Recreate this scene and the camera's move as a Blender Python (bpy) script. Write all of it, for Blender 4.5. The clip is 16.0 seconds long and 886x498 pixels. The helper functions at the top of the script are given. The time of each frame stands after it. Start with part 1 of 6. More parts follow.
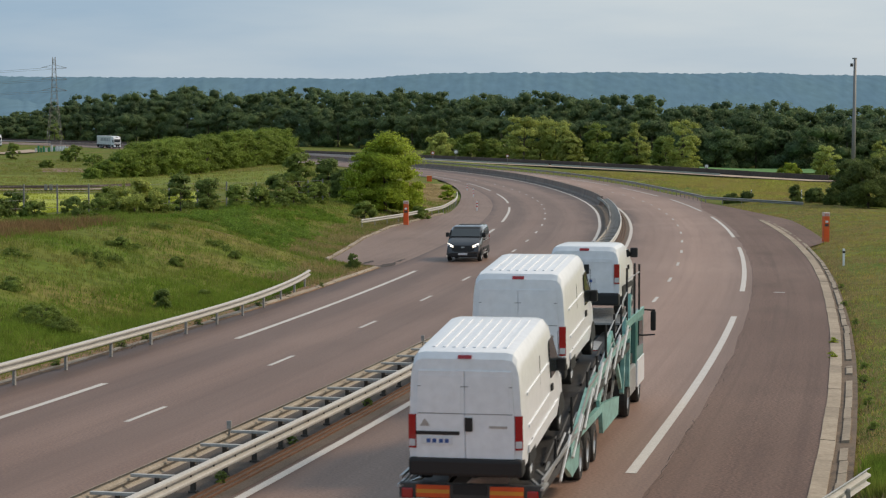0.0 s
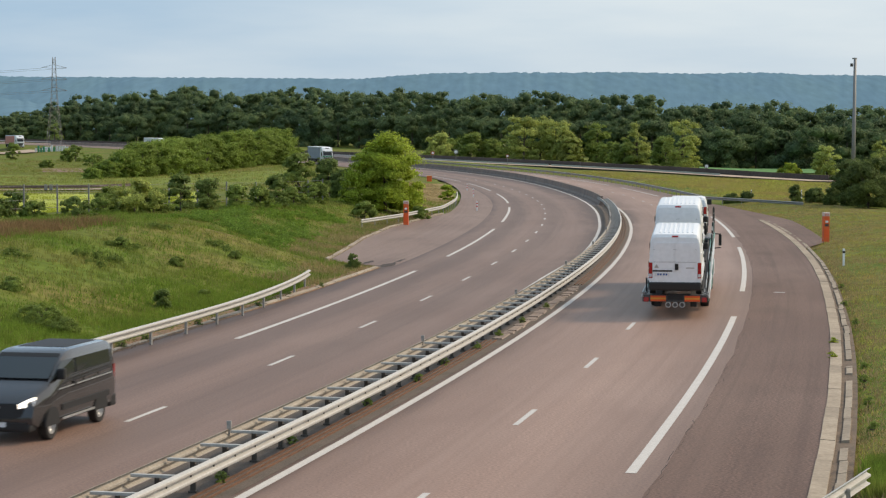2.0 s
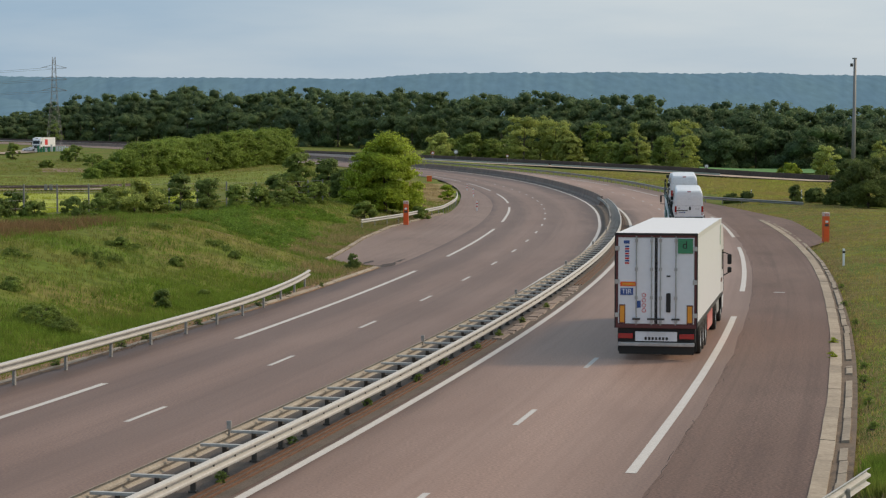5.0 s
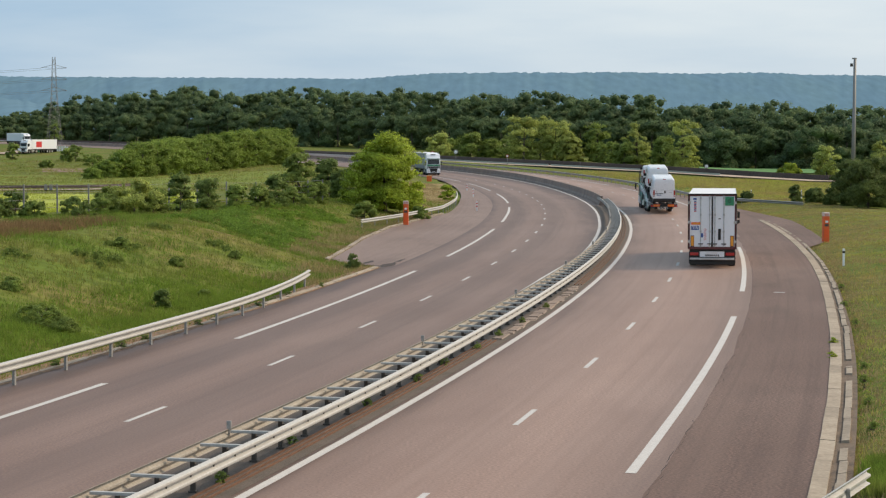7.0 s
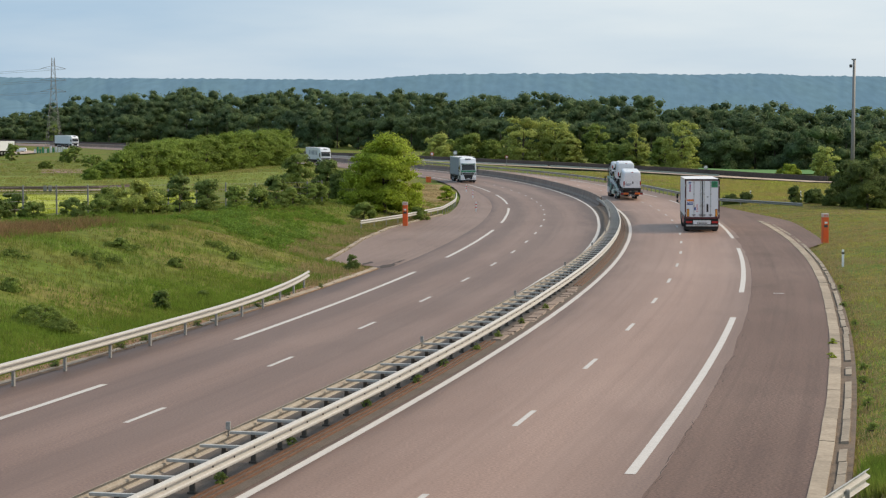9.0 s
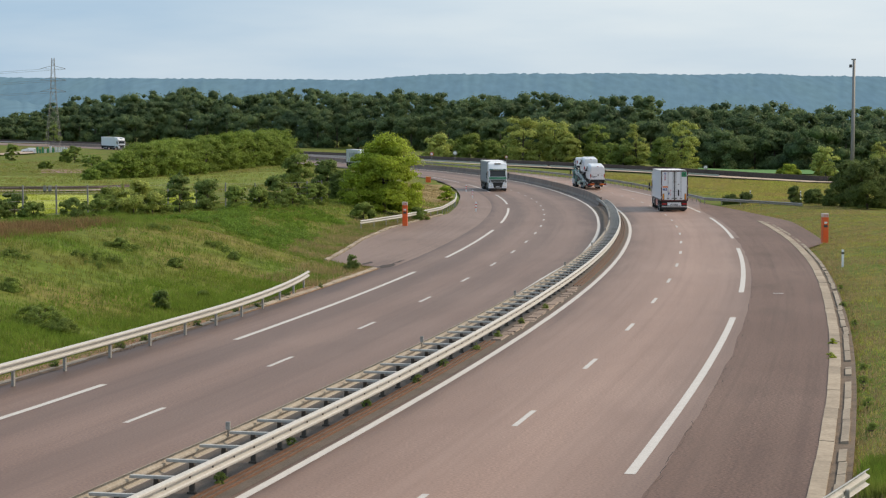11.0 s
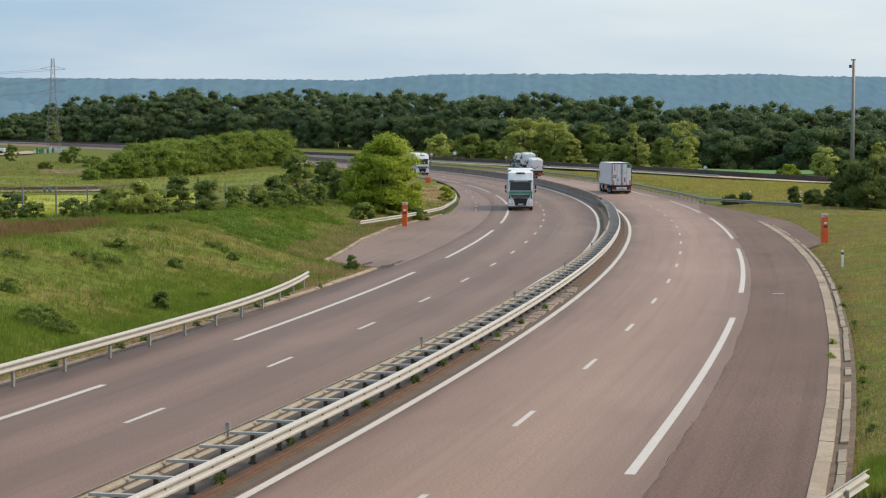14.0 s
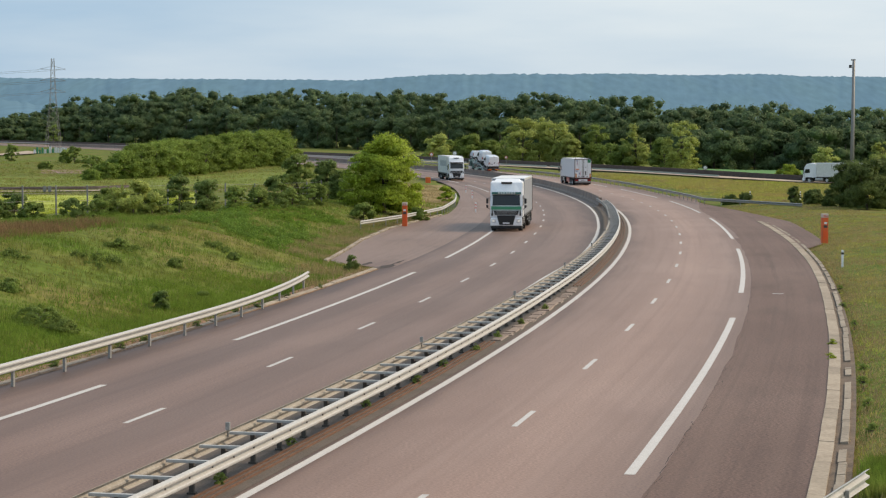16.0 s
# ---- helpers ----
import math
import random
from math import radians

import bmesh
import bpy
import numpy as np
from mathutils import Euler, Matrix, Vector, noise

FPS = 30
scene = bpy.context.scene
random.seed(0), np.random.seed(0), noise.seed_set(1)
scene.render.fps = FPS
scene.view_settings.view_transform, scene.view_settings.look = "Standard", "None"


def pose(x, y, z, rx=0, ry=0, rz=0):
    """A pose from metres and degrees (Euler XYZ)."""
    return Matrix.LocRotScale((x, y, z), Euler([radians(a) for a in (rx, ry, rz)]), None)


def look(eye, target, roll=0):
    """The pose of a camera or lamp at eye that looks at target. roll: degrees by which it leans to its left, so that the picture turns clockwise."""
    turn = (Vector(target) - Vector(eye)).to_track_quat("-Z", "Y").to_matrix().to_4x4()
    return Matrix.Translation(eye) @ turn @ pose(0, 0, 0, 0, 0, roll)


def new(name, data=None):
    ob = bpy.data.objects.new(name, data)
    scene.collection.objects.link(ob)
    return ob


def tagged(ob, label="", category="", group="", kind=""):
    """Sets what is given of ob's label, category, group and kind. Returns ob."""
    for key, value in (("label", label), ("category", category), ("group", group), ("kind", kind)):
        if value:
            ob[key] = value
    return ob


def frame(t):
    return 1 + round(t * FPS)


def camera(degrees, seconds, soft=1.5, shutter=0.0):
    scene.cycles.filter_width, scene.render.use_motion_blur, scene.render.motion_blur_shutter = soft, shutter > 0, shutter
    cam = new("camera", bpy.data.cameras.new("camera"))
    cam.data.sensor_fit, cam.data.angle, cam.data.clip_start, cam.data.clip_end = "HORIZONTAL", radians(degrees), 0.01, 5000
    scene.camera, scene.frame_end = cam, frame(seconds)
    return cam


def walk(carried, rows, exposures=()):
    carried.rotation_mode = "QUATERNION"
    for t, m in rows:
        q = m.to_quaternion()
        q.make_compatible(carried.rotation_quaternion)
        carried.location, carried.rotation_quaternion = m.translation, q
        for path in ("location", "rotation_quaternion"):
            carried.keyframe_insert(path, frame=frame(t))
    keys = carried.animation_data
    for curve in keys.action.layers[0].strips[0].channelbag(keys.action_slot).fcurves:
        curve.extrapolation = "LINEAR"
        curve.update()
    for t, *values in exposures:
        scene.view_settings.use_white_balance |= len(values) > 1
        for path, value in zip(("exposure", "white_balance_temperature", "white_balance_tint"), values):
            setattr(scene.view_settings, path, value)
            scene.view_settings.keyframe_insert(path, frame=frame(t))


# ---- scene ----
# A still camera on a bridge over the motorway; it settles by a hair.
cam = camera(23.93, 16.0, soft=1.25, shutter=0.15)
EYE = (0.0, 0.0, 7.0)


def aim(dx, dy):
    """The camera's pose, turned by a little to the side and down."""
    f = 3700.0
    pitch = math.degrees(math.atan((441 - 247.3) / f))
    return pose(*EYE, 90 - pitch + math.degrees(dy / f), 0, -math.degrees(dx / f))


walk(cam, [(0, aim(-1.8, -1.8)), (7.0, aim(-1.6, -1.8)), (8.6, aim(-0.6, -0.1)), (11.5, aim(0, 0)),
           (13.2, aim(0.3, 0.4)), (16, aim(0.4, 0.7))], exposures=[(t, v, 7550, 13) for t, v in ((0, -0.1), (0.5, -0.15), (1.5, 0.05), (2.5, 0.25), (3.0, 0.2), (3.5, -0.05), (4.0, -0.25), (6.5, 0.2), (9, 0.22), (16, 0.22))])

# ---- light ----
SUN_AZ, SUN_EL = 72.0, 42.0   # degrees from +y towards +x, degrees up
world = bpy.data.worlds.new("sky")
scene.world = world
world.use_nodes = True
wn, wl = world.node_tree.nodes, world.node_tree.links
sky = wn.new("ShaderNodeTexSky")
sky.sky_type, sky.sun_disc = "NISHITA", False
sky.sun_elevation, sky.sun_rotation = radians(SUN_EL), radians(SUN_AZ)
sky.air_density, sky.dust_density, sky.ozone_density = 1.0, 1.5, 1.2
coord = wn.new("ShaderNodeTexCoord")
stretch = wn.new("ShaderNodeMapping")
stretch.inputs["Scale"].default_value = (2.2, 2.2, 14.0)
wl.new(coord.outputs["Generated"], stretch.inputs["Vector"])
cloud = wn.new("ShaderNodeTexNoise")
cloud.inputs["Scale"].default_value, cloud.inputs["Detail"].default_value = 2.0, 5
wl.new(stretch.outputs["Vector"], cloud.inputs["Vector"])
ramp = wn.new("ShaderNodeValToRGB")
ramp.color_ramp.elements[0].position, ramp.color_ramp.elements[1].position = 0.35, 0.75
wl.new(cloud.outputs["Fac"], ramp.inputs["Fac"])
side = wn.new("ShaderNodeSeparateXYZ")
wl.new(coord.outputs["Generated"], side.inputs[0])
thick = wn.new("ShaderNodeMath")
thick.operation, thick.inputs[1].default_value, thick.use_clamp = "MULTIPLY_ADD", 1.0, True
wl.new(side.outputs["X"], thick.inputs[0])
half_cloud = wn.new("ShaderNodeMath")
half_cloud.operation, half_cloud.inputs[1].default_value, half_cloud.inputs[2].default_value = "MULTIPLY_ADD", 0.55, 0.18
wl.new(ramp.outputs["Color"], half_cloud.inputs[0])
wl.new(half_cloud.outputs[0], thick.inputs[2])
cloud_tone = wn.new("ShaderNodeMix")
cloud_tone.data_type = "RGBA"
cloud_tone.inputs["A"].default_value, cloud_tone.inputs["B"].default_value = (3.1, 5.1, 7.6, 1), (7.0, 8.3, 9.5, 1)
wl.new(thick.outputs[0], cloud_tone.inputs["Factor"])
veil = wn.new("ShaderNodeMix")
veil.data_type = "RGBA"
veil.inputs["Factor"].default_value = 0.85
wl.new(sky.outputs["Color"], veil.inputs["A"])
wl.new(cloud_tone.outputs["Result"], veil.inputs["B"])
wl.new(veil.outputs["Result"], wn["Background"].inputs["Color"])
wn["Background"].inputs["Strength"].default_value = 0.1
sun = new("sun", bpy.data.lights.new("sun", "SUN"))
sun.data.energy, sun.data.angle, sun.data.color = 2.7, radians(14), (1.0, 0.89, 0.74)
sun.matrix_world = look((0, 0, 80), (-math.sin(radians(SUN_AZ)) * math.cos(radians(SUN_EL)) * 10,
                                     -math.cos(radians(SUN_AZ)) * math.cos(radians(SUN_EL)) * 10,
                                     80 - math.sin(radians(SUN_EL)) * 10))

# ---- materials ----


def material(name, color, rough=0.6, metal=0.0, vary=0.15, scale=4.0, fine=60.0, bump=0.1, other=None, glow=0.0,
             streak=None, rnd=0.0, island=0.0, through_light=0.0, coat=0.0, spec=0.5):
    """A surface with broad stains (vary, scale per metre), fine grain and relief; other: a second colour in the stains."""
    m = bpy.data.materials.new(name)
    m.use_nodes = True
    n, l = m.node_tree.nodes, m.node_tree.links
    b = n["Principled BSDF"]
    b.inputs["Roughness"].default_value, b.inputs["Metallic"].default_value = rough, metal
    b.inputs["Specular IOR Level"].default_value = spec
    b.inputs["Coat Weight"].default_value = coat
    tc = n.new("ShaderNodeTexCoord")
    mp = n.new("ShaderNodeMapping")
    mp.inputs["Scale"].default_value = streak or (1, 1, 1)
    l.new(tc.outputs["Object"], mp.inputs["Vector"])
    big, small = n.new("ShaderNodeTexNoise"), n.new("ShaderNodeTexNoise")
    big.inputs["Scale"].default_value, big.inputs["Detail"].default_value = scale, 4
    small.inputs["Scale"].default_value, small.inputs["Detail"].default_value = fine, 3
    for k in (big, small):
        l.new(mp.outputs["Vector"], k.inputs["Vector"])
    mix = n.new("ShaderNodeMix")
    mix.data_type = "RGBA"
    o = other or tuple(c * 0.6 for c in color)
    mix.inputs["A"].default_value, mix.inputs["B"].default_value = (*color, 1), (*o, 1)
    r = n.new("ShaderNodeMapRange")
    r.inputs["From Min"].default_value, r.inputs["From Max"].default_value = 0.4, 0.7
    r.inputs["To Max"].default_value = min(1.0, vary * 2.5)
    l.new(big.outputs["Fac"], r.inputs["Value"])
    l.new(r.outputs["Result"], mix.inputs["Factor"])
    hsv = n.new("ShaderNodeHueSaturation")
    l.new(mix.outputs["Result"], hsv.inputs["Color"])
    v = n.new("ShaderNodeMapRange")
    v.inputs["From Min"].default_value, v.inputs["From Max"].default_value = 0.3, 0.7
    v.inputs["To Min"].default_value, v.inputs["To Max"].default_value = 1 - vary, 1 + vary
    l.new(small.outputs["Fac"], v.inputs["Value"])
    last = v.outputs["Result"]
    for amount, node, socket in ((rnd, "ShaderNodeObjectInfo", "Random"), (island, "ShaderNodeNewGeometry", "Random Per Island")):
        if amount:
            src, k = n.new(node), n.new("ShaderNodeMapRange")
            k.inputs["To Min"].default_value, k.inputs["To Max"].default_value = 1 - amount, 1 + amount
            l.new(src.outputs[socket], k.inputs["Value"])
            mul = n.new("ShaderNodeMath")
            mul.operation = "MULTIPLY"
            l.new(last, mul.inputs[0])
            l.new(k.outputs["Result"], mul.inputs[1])
            last = mul.outputs[0]
    l.new(last, hsv.inputs["Value"])
    l.new(hsv.outputs["Color"], b.inputs["Base Color"])
    if bump:
        bp = n.new("ShaderNodeBump")
        bp.inputs["Strength"].default_value, bp.inputs["Distance"].default_value = bump, 0.02
        l.new(small.outputs["Fac"], bp.inputs["Height"])
        l.new(bp.outputs["Normal"], b.inputs["Normal"])
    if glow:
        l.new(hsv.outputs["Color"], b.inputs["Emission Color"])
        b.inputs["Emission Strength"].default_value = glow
    if through_light:
        t = n.new("ShaderNodeBsdfTranslucent")
        l.new(hsv.outputs["Color"], t.inputs["Color"])
        ms = n.new("ShaderNodeMixShader")
        ms.inputs["Fac"].default_value = through_light
        l.new(b.outputs["BSDF"], ms.inputs[1])
        l.new(t.outputs["BSDF"], ms.inputs[2])
        l.new(ms.outputs["Shader"], n["Material Output"].inputs["Surface"])
    return m


M = {}


def asphalt(name, base, worn, dark, crack=0.0, grain=0.22, gloss=0.6, spec=0.45, tracks=()):
    """Asphalt with streaks that run along the road, by the mesh's own (offset, distance) coordinates."""
    m = material(name, base, gloss, vary=grain, scale=0.05, fine=15, bump=0.2, other=worn, spec=spec)
    n, l = m.node_tree.nodes, m.node_tree.links
    bs = n["Principled BSDF"]
    bs.inputs["Diffuse Roughness"].default_value = 0.9
    src = bs.inputs["Base Color"].links[0].from_socket
    uv = n.new("ShaderNodeUVMap")
    last = src
    for sc, lo, hi, amount, tone in (((1.1, 0.012, 1), 0.45, 0.7, 0.45, worn), ((3.5, 0.03, 1), 0.5, 0.72, 0.35, dark), ((0.5, 0.12, 1), 0.52, 0.7, 0.3, dark)):
        mp, no, r, mx = n.new("ShaderNodeMapping"), n.new("ShaderNodeTexNoise"), n.new("ShaderNodeMapRange"), n.new("ShaderNodeMix")
        mp.inputs["Scale"].default_value = sc
        l.new(uv.outputs["UV"], mp.inputs["Vector"])
        l.new(mp.outputs["Vector"], no.inputs["Vector"])
        no.inputs["Scale"].default_value, no.inputs["Detail"].default_value = 1.0, 4
        r.inputs["From Min"].default_value, r.inputs["From Max"].default_value, r.inputs["To Max"].default_value = lo, hi, amount
        l.new(no.outputs["Fac"], r.inputs["Value"])
        mx.data_type = "RGBA"
        mx.inputs["B"].default_value = (*tone, 1)
        l.new(r.outputs["Result"], mx.inputs["Factor"])
        l.new(last, mx.inputs["A"])
        last = mx.outputs["Result"]
    if tracks:
        # tyre-polished lanes and grimy edges, by the place across the road
        sep, wav, ad, rg, cr, mx = (n.new("ShaderNode" + k) for k in ("SeparateXYZ", "TexNoise", "Math", "MapRange", "ValToRGB", "Mix"))
        mp = n.new("ShaderNodeMapping")
        mp.inputs["Scale"].default_value = (0.3, 0.02, 1)
        l.new(uv.outputs["UV"], mp.inputs["Vector"])
        l.new(mp.outputs["Vector"], wav.inputs["Vector"])
        l.new(uv.outputs["UV"], sep.inputs[0])
        ad.operation, ad.inputs[1].default_value = "MULTIPLY_ADD", 1.6
        l.new(wav.outputs["Fac"], ad.inputs[0])
        l.new(sep.outputs["X"], ad.inputs[2])
        rg.inputs["From Min"].default_value, rg.inputs["From Max"].default_value = -12 + 0.8, 16 + 0.8
        l.new(ad.outputs[0], rg.inputs["Value"])
        l.new(rg.outputs["Result"], cr.inputs["Fac"])
        cr.color_ramp.interpolation = "B_SPLINE"
        for i, (u, tone) in enumerate(tracks):
            e = cr.color_ramp.elements[0] if i == 0 else cr.color_ramp.elements.new((u + 12) / 28)
            e.position = (u + 12) / 28
            grey = 0.5 + (tone - 1) * 1.2
            e.color = (grey + 0.012, grey, grey - 0.008, 1)
        cr.color_ramp.elements.remove(cr.color_ramp.elements[-1])
        mx.data_type, mx.blend_type = "RGBA", "MULTIPLY"
        mx.inputs["Factor"].default_value = 1.0
        l.new(last, mx.inputs["A"])
        l.new(cr.outputs["Color"], mx.inputs["B"])
        twice = n.new("ShaderNodeMix")
        twice.data_type, twice.blend_type = "RGBA", "ADD"
        twice.inputs["Factor"].default_value = 1.0
        l.new(mx.outputs["Result"], twice.inputs["A"])
        l.new(mx.outputs["Result"], twice.inputs["B"])
        last = twice.outputs["Result"]
    if crack:
        mp, vo, r, mx, wob = n.new("ShaderNodeMapping"), n.new("ShaderNodeTexVoronoi"), n.new("ShaderNodeMapRange"), n.new("ShaderNodeMix"), n.new("ShaderNodeTexNoise")
        mp.inputs["Scale"].default_value = (0.55, 0.16, 1)
        wob.inputs["Scale"].default_value = 1.5
        ad = n.new("ShaderNodeMix")
        ad.data_type, ad.blend_type = "RGBA", "ADD"
        ad.inputs["Factor"].default_value = 0.5
        l.new(uv.outputs["UV"], mp.inputs["Vector"])
        l.new(mp.outputs["Vector"], ad.inputs["A"])
        l.new(uv.outputs["UV"], wob.inputs["Vector"])
        l.new(wob.outputs["Color"], ad.inputs["B"])
        l.new(ad.outputs["Result"], vo.inputs["Vector"])
        vo.feature = "DISTANCE_TO_EDGE"
        r.inputs["From Min"].default_value, r.inputs["From Max"].default_value = 0.004, 0.02
        r.inputs["To Min"].default_value, r.inputs["To Max"].default_value = crack, 0.0
        l.new(vo.outputs["Distance"], r.inputs["Value"])
        mx.data_type = "RGBA"
        mx.inputs["B"].default_value = (0.05, 0.04, 0.036, 1)
        l.new(r.outputs["Result"], mx.inputs["Factor"])
        l.new(last, mx.inputs["A"])
        last = mx.outputs["Result"]
    l.new(last, bs.inputs["Base Color"])
    return m


LANES = ((-12, 0.70), (-10.2, 0.68), (-9.6, 0.76), (-9.0, 0.86), (-8.3, 0.90), (-7.2, 0.79), (-6.5, 0.81), (-5.5, 0.96), (-4.5, 0.88), (-3.4, 0.81), (-2.3, 0.95), (-1.2, 0.88),
         (-0.4, 0.72), (1.3, 0.72), (2.1, 0.92), (2.9, 1.0), (3.8, 1.02), (5.0, 1.06), (6.0, 1.13), (7.0, 1.06), (8.0, 1.04), (8.9, 0.94), (9.6, 0.90), (15.9, 0.90))
M["asphalt"] = asphalt("asphalt", (0.279, 0.171, 0.128), (0.350, 0.229, 0.179), (0.210, 0.122, 0.090), grain=0.28, spec=0.4, tracks=LANES)
M["asphalt_old"] = asphalt("asphalt_old", (0.166, 0.091, 0.065), (0.235, 0.141, 0.105), (0.085, 0.044, 0.031), 0.25, 0.55, gloss=0.7, spec=0.3)
M["asphalt_bay"] = asphalt("asphalt_bay", (0.236, 0.140, 0.102), (0.305, 0.197, 0.150), (0.120, 0.067, 0.048), 0.5, 0.35)
M["silt"] = material("channel_silt", (0.145, 0.105, 0.075), 0.95, vary=0.35, scale=1.5, fine=18, bump=0.4, other=(0.07, 0.052, 0.04))
M["paint"] = material("road_paint", (0.52, 0.50, 0.48), 0.7, vary=0.15, scale=2, fine=30, bump=0.05, other=(0.45, 0.42, 0.39))
M["concrete"] = material("concrete", (0.32, 0.265, 0.205), 0.9, vary=0.17, scale=1.3, fine=9, bump=0.3, other=(0.17, 0.135, 0.10), rnd=0.16)
M["barrier"] = material("barrier_concrete", (0.27, 0.205, 0.165), 0.9, vary=0.25, scale=0.4, fine=20, bump=0.2, other=(0.15, 0.12, 0.11))
M["steel"] = material("galvanised_steel", (0.46, 0.452, 0.43), 0.5, 0.2, vary=0.12, scale=1.2, fine=15, bump=0.03, other=(0.37, 0.35, 0.32))
# darker, browner steel for the back rail
M["steel_brown"] = material("brownish_steel", (0.36, 0.33, 0.285), 0.7, 0.1, vary=0.2, scale=1.2, fine=15, bump=0.05, other=(0.25, 0.205, 0.17))
M["steel_dull"] = material("dull_steel", (0.33, 0.32, 0.30), 0.6, 0.4, vary=0.2, scale=2, fine=20, bump=0.05)
M["post"] = material("dark_steel_post", (0.075, 0.066, 0.056), 0.8, 0.0, vary=0.2, scale=3, fine=30)
M["rust"] = material("rust", (0.16, 0.075, 0.042), 0.9, vary=0.3, scale=2, fine=30, other=(0.09, 0.05, 0.035))
M["dirt"] = material("median_dirt", (0.115, 0.088, 0.07), 0.95, vary=0.3, scale=0.8, fine=20, bump=0.4, other=(0.075, 0.06, 0.048))
M["litter"] = material("brown_litter", (0.25, 0.135, 0.07), 0.95, vary=0.4, scale=2.2, fine=8, bump=0.5, other=(0.12, 0.085, 0.055))
M["ground"] = material("meadow_ground", (0.10, 0.142, 0.024), 0.95, spec=0.1, vary=0.35, scale=0.12, fine=1.2, bump=0.4, other=(0.165, 0.135, 0.045))
M["grass"] = material("grass_blades", (0.138, 0.232, 0.036), 0.8, spec=0.1, vary=0.32, scale=0.22, fine=1.2, bump=0, other=(0.27, 0.23, 0.075), island=0.25, through_light=0.5)
M["grass_lush"] = material("lush_blades", (0.18, 0.265, 0.045), 0.8, vary=0.25, scale=0.1, fine=2, bump=0, other=(0.15, 0.21, 0.03), island=0.2, through_light=0.5, spec=0.1)
M["dry"] = material("dry_grass", (0.38, 0.285, 0.14), 0.8, vary=0.2, scale=0.3, fine=3, bump=0, other=(0.16, 0.12, 0.06), island=0.3, through_light=0.3)
M["straw_soft"] = material("faded_grass", (0.235, 0.215, 0.075), 0.8, vary=0.25, scale=0.2, fine=2, bump=0, other=(0.15, 0.16, 0.05), island=0.2, through_light=0.4, spec=0.1)
M["straw_red"] = material("reddish_stalks", (0.27, 0.165, 0.085), 0.8, vary=0.25, scale=0.3, fine=2, bump=0, other=(0.15, 0.12, 0.05), island=0.25, through_light=0.3, spec=0.1)
M["grass_pale"] = material("meadow_blades", (0.345, 0.375, 0.085), 0.8, vary=0.36, scale=0.11, fine=1.0, bump=0, other=(0.44, 0.30, 0.125), island=0.25, through_light=0.5, spec=0.1)
M["grass_hollow"] = material("hollow_blades", (0.24, 0.29, 0.075), 0.8, vary=0.36, scale=0.11, fine=1.0, bump=0, other=(0.32, 0.25, 0.10), island=0.25, through_light=0.5, spec=0.1)
M["rape"] = material("yellow_crop", (0.34, 0.38, 0.04), 0.8, vary=0.15, scale=0.1, fine=2, bump=0.3)
M["orange"] = material("orange_paint", (0.75, 0.12, 0.025), 0.5, vary=0.08, scale=3)
# far ridges: the haze of distance is put into the blue colour and a glow
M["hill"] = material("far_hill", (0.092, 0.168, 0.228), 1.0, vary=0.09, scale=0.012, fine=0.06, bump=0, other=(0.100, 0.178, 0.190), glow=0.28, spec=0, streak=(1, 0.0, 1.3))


def leaf(name, c, o, broad=0.5, vary=0.2):
    return material(name, c, 0.6, vary=vary, scale=broad, fine=3, bump=0, other=o, rnd=0.12, island=0.3, through_light=0.45, spec=0.15)


M["leaf_wood"] = leaf("wood_leaves", (0.130, 0.185, 0.078), (0.060, 0.108, 0.064), 0.05, 0.3)
M["leaf_light"] = leaf("light_leaves", (0.335, 0.42, 0.055), (0.24, 0.31, 0.048))
M["leaf_olive"] = leaf("olive_leaves", (0.40, 0.45, 0.13), (0.29, 0.345, 0.10))
M["leaf_mid"] = leaf("green_leaves", (0.23, 0.305, 0.075), (0.165, 0.23, 0.06))
M["leaf_dark"] = leaf("dark_leaves", (0.175, 0.24, 0.07), (0.125, 0.175, 0.055))
M["leaf_copse"] = leaf("copse_leaves", (0.225, 0.31, 0.062), (0.14, 0.20, 0.048), 0.12)
M["leaf_thicket"] = leaf("thicket_leaves", (0.135, 0.18, 0.055), (0.095, 0.13, 0.045))
M["bark"] = material("bark", (0.10, 0.08, 0.06), 0.9, vary=0.3, scale=4, fine=20, bump=0.5)

# ---- road plan ----
CX, CY, R0 = -915.18, 239.42, 931.0


def lerp(x, pairs):
    return float(np.interp(x, [p[0] for p in pairs], [p[1] for p in pairs]))


def z_road(s, off=0.0):
    """Height of the carriageways: level, then climbing gently far away."""
    return lerp(s, [(-900, 0), (30, 0), (150, 0.45), (230, 0.8), (300, 1.3), (400, 2.6), (500, 4.2), (700, 6.5), (1100, 9)])


def drift(s):
    """How far the right carriageway moves away from the left one."""
    return lerp(s, [(-900, 0), (-190, 0), (-100, 0.3), (-30, 1.0), (0, 1.4), (75, 2.0), (150, 3.0), (260, 4.0), (1100, 4)])


def drift_left(s):
    return lerp(s, [(-900, 0), (-190, 0), (-90, 0.75), (-50, 0.9), (1100, 0.9)])


def rd(s, off, z=0.0):
    """A place s metres along the road and off metres to the right of its middle."""
    a = s / R0
    r = R0 + off
    return Vector((CX + r * math.cos(a), CY + r * math.sin(a), z_road(s) + z))


def on_road(s, off, z=0.0, back=False):
    """Pose of a thing whose nose (+y) looks along the road, or against it."""
    m = Matrix.Translation(rd(s, off, z)) @ Matrix.Rotation(s / R0 + (math.pi if back else 0), 4, "Z")
    slope = math.atan((z_road(s + 2) - z_road(s - 2)) / 4) * (-1 if back else 1)
    return m @ Matrix.Rotation(slope, 4, "X")


